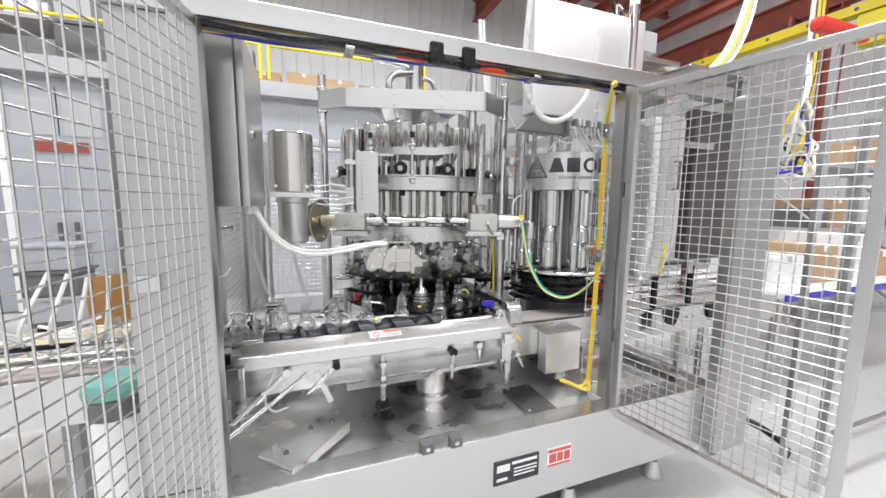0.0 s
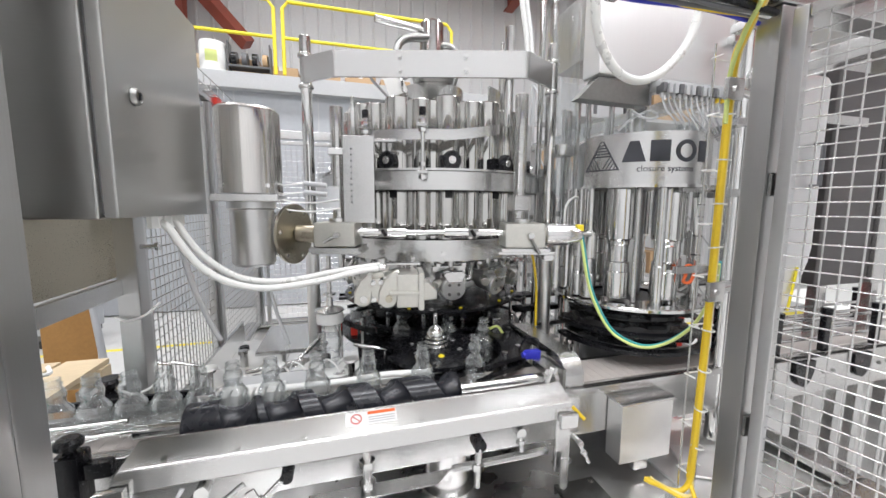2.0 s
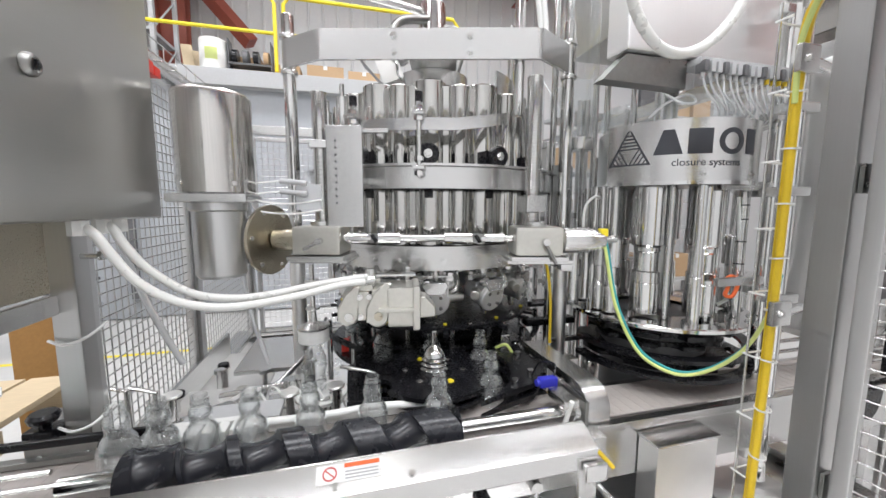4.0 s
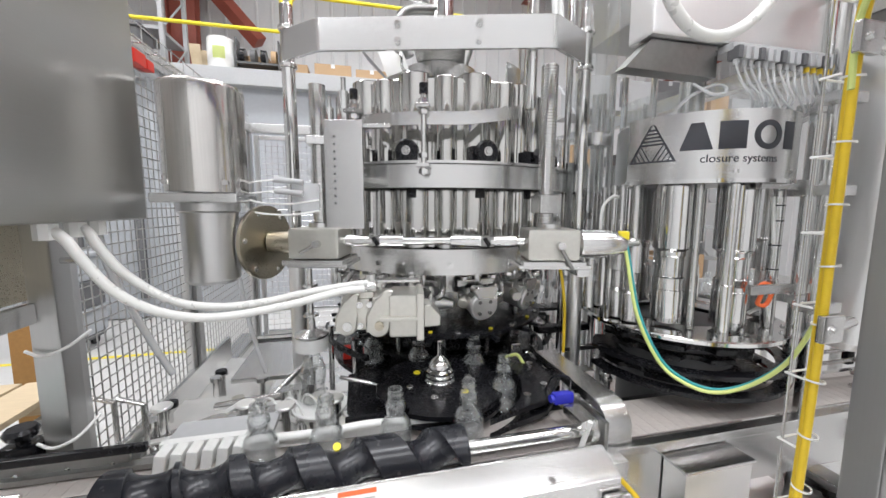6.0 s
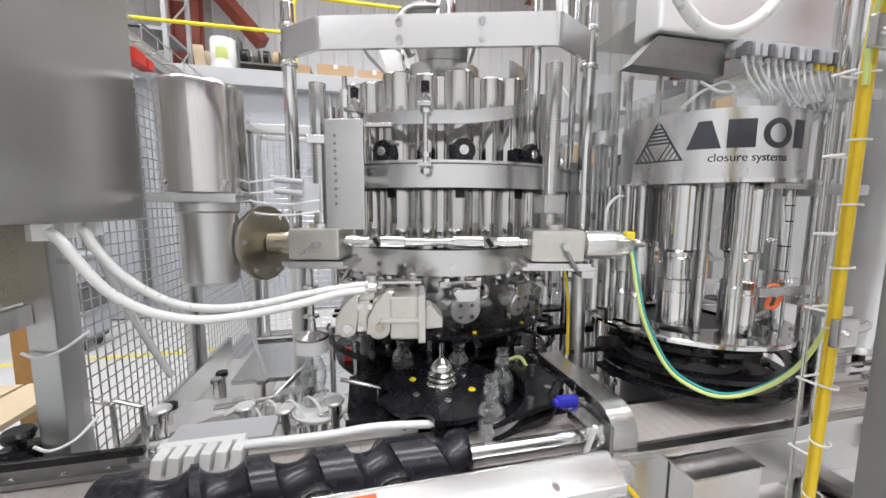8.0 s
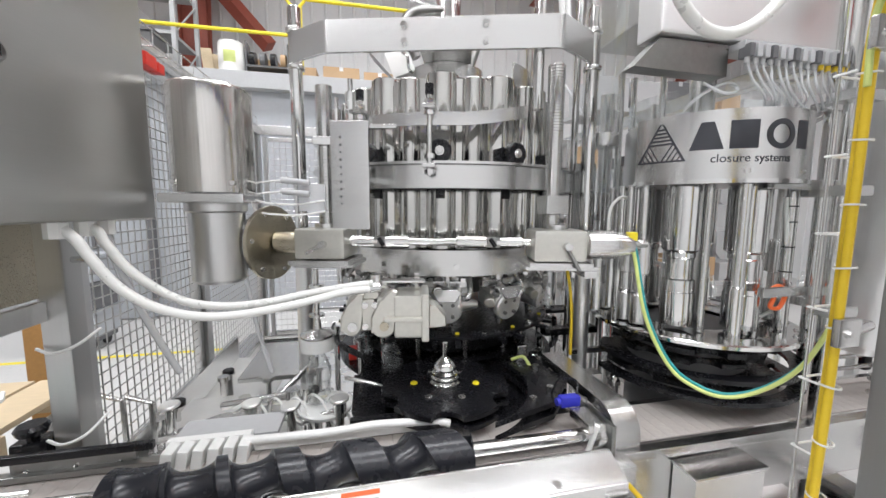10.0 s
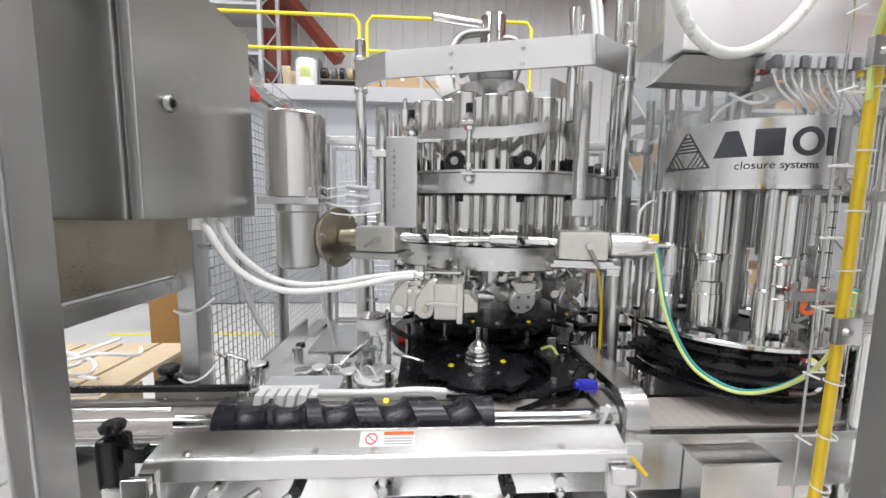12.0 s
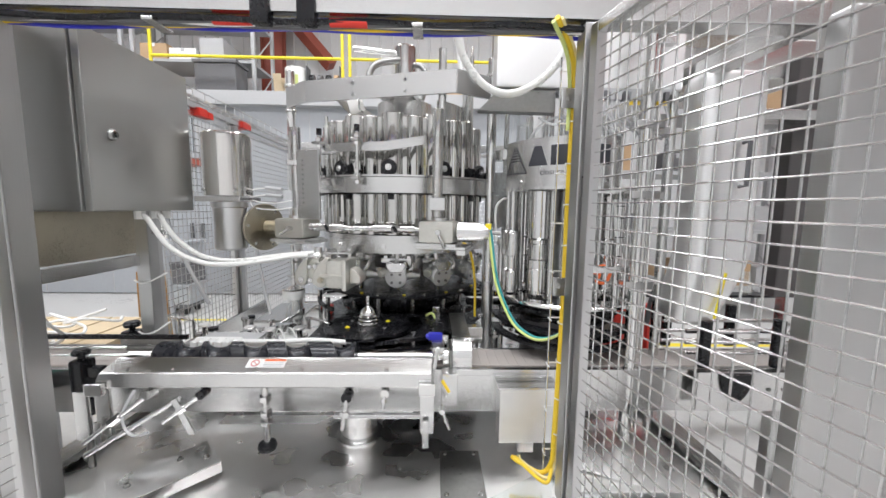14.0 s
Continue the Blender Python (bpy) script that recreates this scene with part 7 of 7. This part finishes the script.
def deck_clutter():
    b = thing("white_drum", (-1.55, 6.9, 3.42), "white plastic drum on the raised deck", "drum")
    part("drum_body", lathe([(0.17, 3.42), (0.18, 3.44), (0.18, 3.9), (0.17, 3.92)], -1.55, 6.9, 32), WHITEP, b)
    part("drum_label", arc(-1.55, 6.9, 0.182, 0.001, 3.62, 3.78, -110, -60, 12), LIME, b)
    r = thing("cable_reels", (-1.1, 6.95, 3.42), "dark shelf of cable reels on the raised deck", "cable reels")
    part("reel_shelf", box(-1.33, -0.78, 6.8, 7.0, 3.6, 3.63, 0.003), DGREY, r)
    for k in range(4):
        x = -1.3 + 0.14 * k
        part("reel", rod((x, 6.9, 3.73), (x + 0.07, 6.9, 3.73), 0.1, 18), (BLACK, DGREY, BLACK, CARD)[k], r)
    part("reel_side", box(-1.345, -1.33, 6.8, 7.0, 3.42, 3.95, 0.003), DGREY, r)
    part("reel_side", box(-0.78, -0.765, 6.8, 7.0, 3.42, 3.95, 0.003), DGREY, r)
    part("lower_box", box(-1.2, -0.85, 6.8, 7.0, 3.42, 3.52, 0.006), CARD, r)
    p = thing("leaning_boards", (-1.9, 7.1, 3.42), "boards leaning on the raised deck", "boards")
    for k in range(3):
        part("board", box(-0.07, 0.07, -0.01, 0.01, 0, 0.5 - 0.06 * k, 0.003, None, pose(-1.9 + 0.05 * k, 7.05 + 0.06 * k, 3.42, -8, 8 * k - 6, 15)), WOOD, p)
    q = thing("dark_tote", (-2.9, 6.9, 3.42), "dark grey plastic tote on the raised deck", "tote")
    part("tote_body", box(-3.2, -2.5, 6.75, 7.15, 3.42, 3.95, 0.03), DGREY, q)
    part("tote_lid", box(-3.22, -2.48, 6.73, 7.17, 3.95, 4.0, 0.01), DGREY, q)


deck_clutter()


# ---- left-hand neighbours ----
def left_floor():
    p = thing("pallet", (-1.2, 2.3, 0), "pine pallet board standing on low blocks", "pallet")
    for k in range(5):
        part("board", box(-1.95 + k * 0.2, -1.77 + k * 0.2, 1.85, 2.75, 0.75, 0.775, 0.003), WOOD, p)
    for y in (1.9, 2.3, 2.7):
        part("bearer", box(-1.96, -0.96, y - 0.04, y + 0.04, 0.66, 0.748, 0.003), WOOD, p)
    for x in (-1.9, -1.02):
        for y in (1.95, 2.65):
            part("trestle_leg", box(x - 0.03, x + 0.03, y - 0.03, y + 0.03, 0, 0.66, 0.003), GREYP, p)
    o = thing("orange_barrier", (-1.25, 3.0, 0), "orange plywood sheet leaning on a blue trolley", "sheet")
    part("board", box(-0.11, 0.11, -0.012, 0.012, 0, 1.02, 0.003, None, pose(-1.3, 3.05, 0.02, -7, 0, 35)), mat("orange_ply", (0.36, 0.19, 0.06), 0.6, 0, 0.12), o)
    part("blue_tube", rod((-1.05, 2.95, 0.0), (-1.2, 3.05, 1.2), 0.018, 10), BLUEGR, o)
    c = thing("coiled_cables", (-1.1, 2.0, 0.78), "loose coil of white and blue cables on the pallet", "cables")
    rng = random.Random(11)
    for k in range(12):
        pts, x, y, z = [], -1.25 + rng.uniform(-0.25, 0.2), 2.1 + rng.uniform(-0.2, 0.2), 0.79
        for i in range(6):
            pts.append((x + 0.14 * math.cos(i * 1.1 + k), y + 0.1 * math.sin(i * 1.1 + k), 0.79 + 0.012 * k + 0.05 * math.sin(i + k) ** 2))
        part("cable_loop", pipe(pts, 0.008, 6), (WHITEP, WHITEP, GREYP, BLUEGR)[k % 4], c)
    for k in range(5):
        part("hanging_cable", pipe([(-0.62 - 0.08 * k, 1.55 + 0.05 * k, 1.28), (-0.66 - 0.08 * k, 1.65, 1.1), (-0.8 - 0.07 * k, 1.85, 0.95), (-1.15, 2.0, 0.82)], 0.007, 6), WHITEP, c)
    b = thing("waste_bin", (-0.66, 1.49, 0), "tall white bin with a teal plastic liner and dark lid ring", "bin")
    part("bin_body", lathe([(0.07, 0.0), (0.075, 0.01), (0.085, 0.82), (0.086, 0.83)], -0.66, 1.49, 32), WHITEP, b)
    part("bin_ring", lathe([(0.085, 0.831), (0.088, 0.835), (0.088, 0.895), (0.085, 0.9)], -0.66, 1.49, 32), DGREY, b)
    part("bin_liner", lathe([(0.08, 0.9), (0.092, 0.905), (0.094, 0.925), (0.08, 0.95), (0.05, 0.956), (0.0, 0.946)], -0.66, 1.49, 24, caps=False), GREENP, b)
    w = thing("panel_door", (-3.16, 6.59, 0), "pale blue-grey double door with window strip and red sign", "door")
    for x0, x1 in ((-3.68, -3.17), (-3.15, -2.64)):
        d = part("door_leaf", box(x0, x1, 6.55, 6.588, 0.02, 3.05, 0.006), BLUEGR, w)
        part("window_strip", box(x0 + 0.05, x1 - 0.05, 6.54, 6.549, 2.42, 2.9, 0.003), GREYP, d, "dull grey wired window")
        part("door_handle", box(x1 - 0.1 if x0 < -3.5 else x0 + 0.06, x1 - 0.06 if x0 < -3.5 else x0 + 0.1, 6.5, 6.549, 1.0, 1.25, 0.006), DGREY, d)
    part("red_sign", box(-3.42, -2.85, 6.53, 6.539, 2.2, 2.34, 0), REDST, w, "dull red sign bar")
    part("meeting_strip", box(-3.168, -3.152, 6.545, 6.586, 0.02, 2.42, 0), GREYP, w)
    part("door_post", box(-2.62, -2.54, 6.5, 6.588, 0.3, 3.1, 0.004), DGREY, w, "dark door post")
    part("door_frame", box(-3.8, -3.7, 6.54, 6.588, 0.02, 3.1, 0.004), WHITEP, w, "white door frame")
    u = thing("blue_tote", (-2.8, 5.5, 0), "stacked grey-blue plastic totes on a dolly", "tote")
    for k in range(3):
        part("tote_tub", box(-3.05, -2.55, 5.3, 5.7, 0.16 + k * 0.3, 0.42 + k * 0.3, 0.02), BLUEGR if k != 1 else DGREY, u)
        part("tote_rim", box(-3.08, -2.52, 5.27, 5.73, 0.42 + k * 0.3, 0.455 + k * 0.3, 0.008), BLUEGR if k != 1 else DGREY, u)
    for x in (-2.95, -2.65):
        for y in (5.38, 5.62):
            part("dolly_wheel", rod((x - 0.015, y, 0.06), (x + 0.015, y, 0.06), 0.06, 16), RUBBER, u)
    part("dolly_frame", box(-3.03, -2.57, 5.32, 5.68, 0.1, 0.158, 0.006), DGREY, u)
    y_ = thing("yellow_stand", (-2.3, 3.0, 0), "yellow bent steel stand", "stand")
    part("frame", pipe([(-2.35, 2.9, 0), (-2.3, 2.92, 0.7), (-2.15, 2.95, 1.0), (-1.95, 3.0, 1.02)], 0.03, 10), YPAINT, y_)
    part("foot", box(-2.55, -2.1, 2.75, 3.05, 0, 0.04, 0.006), YPAINT, y_)
    l = thing("floor_marking", (-1.2, 3.8, 0), "yellow painted line on the floor", "floor marking", kind="structure")
    part("stripe", box(-3.5, -0.4, 5.1, 5.16, 0.0, 0.003, 0), YPAINT, l)
    part("stripe", box(2.4, 7.5, 4.2, 4.3, 0.0, 0.003, 0), YPAINT, l)


left_floor()


def right_floor():
    t = thing("roller_table", (4.0, 2.0, 0), "long white work table with steel legs", "table")
    part("table_top", box(3.3, 5.6, 1.6, 2.6, 0.86, 0.9, 0.006), WHITEP, t)
    part("table_edge", box(3.28, 5.62, 1.585, 1.6, 0.85, 0.905, 0.003), BLUE, t)
    for x in (3.4, 5.5):
        for y in (1.7, 2.5):
            part("table_leg", box(x - 0.025, x + 0.025, y - 0.025, y + 0.025, 0, 0.86, 0.003), STEEL, t)
    g = thing("guard_fence", (3.6, 1.2, 0), "low stainless wire fence beyond the machine", "fence")
    for x in (2.53, 3.5, 4.5):
        part("fence_post", box(x - 0.02, x + 0.02, 0.98, 1.02, 0, 1.98, 0.004), STEEL_V, g)
    for z in (0.3, 1.95):
        part("fence_rail", box(2.56, 4.5, 0.985, 1.015, z, z + 0.03, 0.003), STEEL, g)
    s = thing("black_foot_stand", (2.35, 0.95, 0), "black curved four-foot stand base on castors", "stand base")
    for a in (20, 110, 200, 290):
        c, n = math.cos(radians(a)), math.sin(radians(a))
        f = part("curved_foot", pipe([(2.6, 1.5, 0.16), (2.6 + 0.15 * c, 1.5 + 0.15 * n, 0.15), (2.6 + 0.3 * c, 1.5 + 0.3 * n, 0.09)], 0.022, 10), BLACK, s)
        part("castor", rod((2.6 + 0.3 * c, 1.49 + 0.3 * n, 0.04), (2.6 + 0.3 * c, 1.51 + 0.3 * n, 0.04), 0.04, 14), RUBBER, f)
    part("stand_tube", rod((2.6, 1.5, 0.15), (2.6, 1.5, 0.7), 0.025, 14), STEEL, s)
    for k in range(4):
        carton(3.5 + k * 0.5, 3.9 + k * 0.5, 1.8, 2.3, 0.9, 1.15 + 0.08 * (k % 3), CARD if k % 2 else WHITEP, "carton standing on the work table")
    p = thing("pallet_stack", (6.5, 1.0, 0), "wrapped pallet of pale cartons", "pallet")
    part("pallet_base", box(5.9, 7.1, 0.4, 1.5, 0, 0.14, 0.006), WOOD, p)
    for k in range(3):
        part("carton_layer", box(5.95, 7.05, 0.45, 1.45, 0.142 + k * 0.4, 0.535 + k * 0.4, 0.01), WHITEP, p)


right_floor()


# ---- what moves ----
def motions():
    walk(CAROUSEL, [(0.4 * i, pose(FX, FY, 0, 0, 0, -50 * (0.4 * i - 7.5))) for i in range(36)])
    walk(STAR, [(0.4 * i, pose(SX, SY, 0, 0, 0, -90 + 100 * (0.4 * i - T_STAR))) for i in range(36)])
    walk(SCREW, [(0.1 * i, pose(0, SCREW_Y, SCREW_Z, -600 * (0.1 * i - T_STAR))) for i in range(141)])
    for k, b in enumerate(BOTTLES):
        rows = []
        for i in range(141):
            x, y = bottle_place((0.1 * i - T_STAR) / 0.6 + k)
            rows.append((0.1 * i, pose(x, y, BELT_Z)))
        walk(b, rows)


motions()
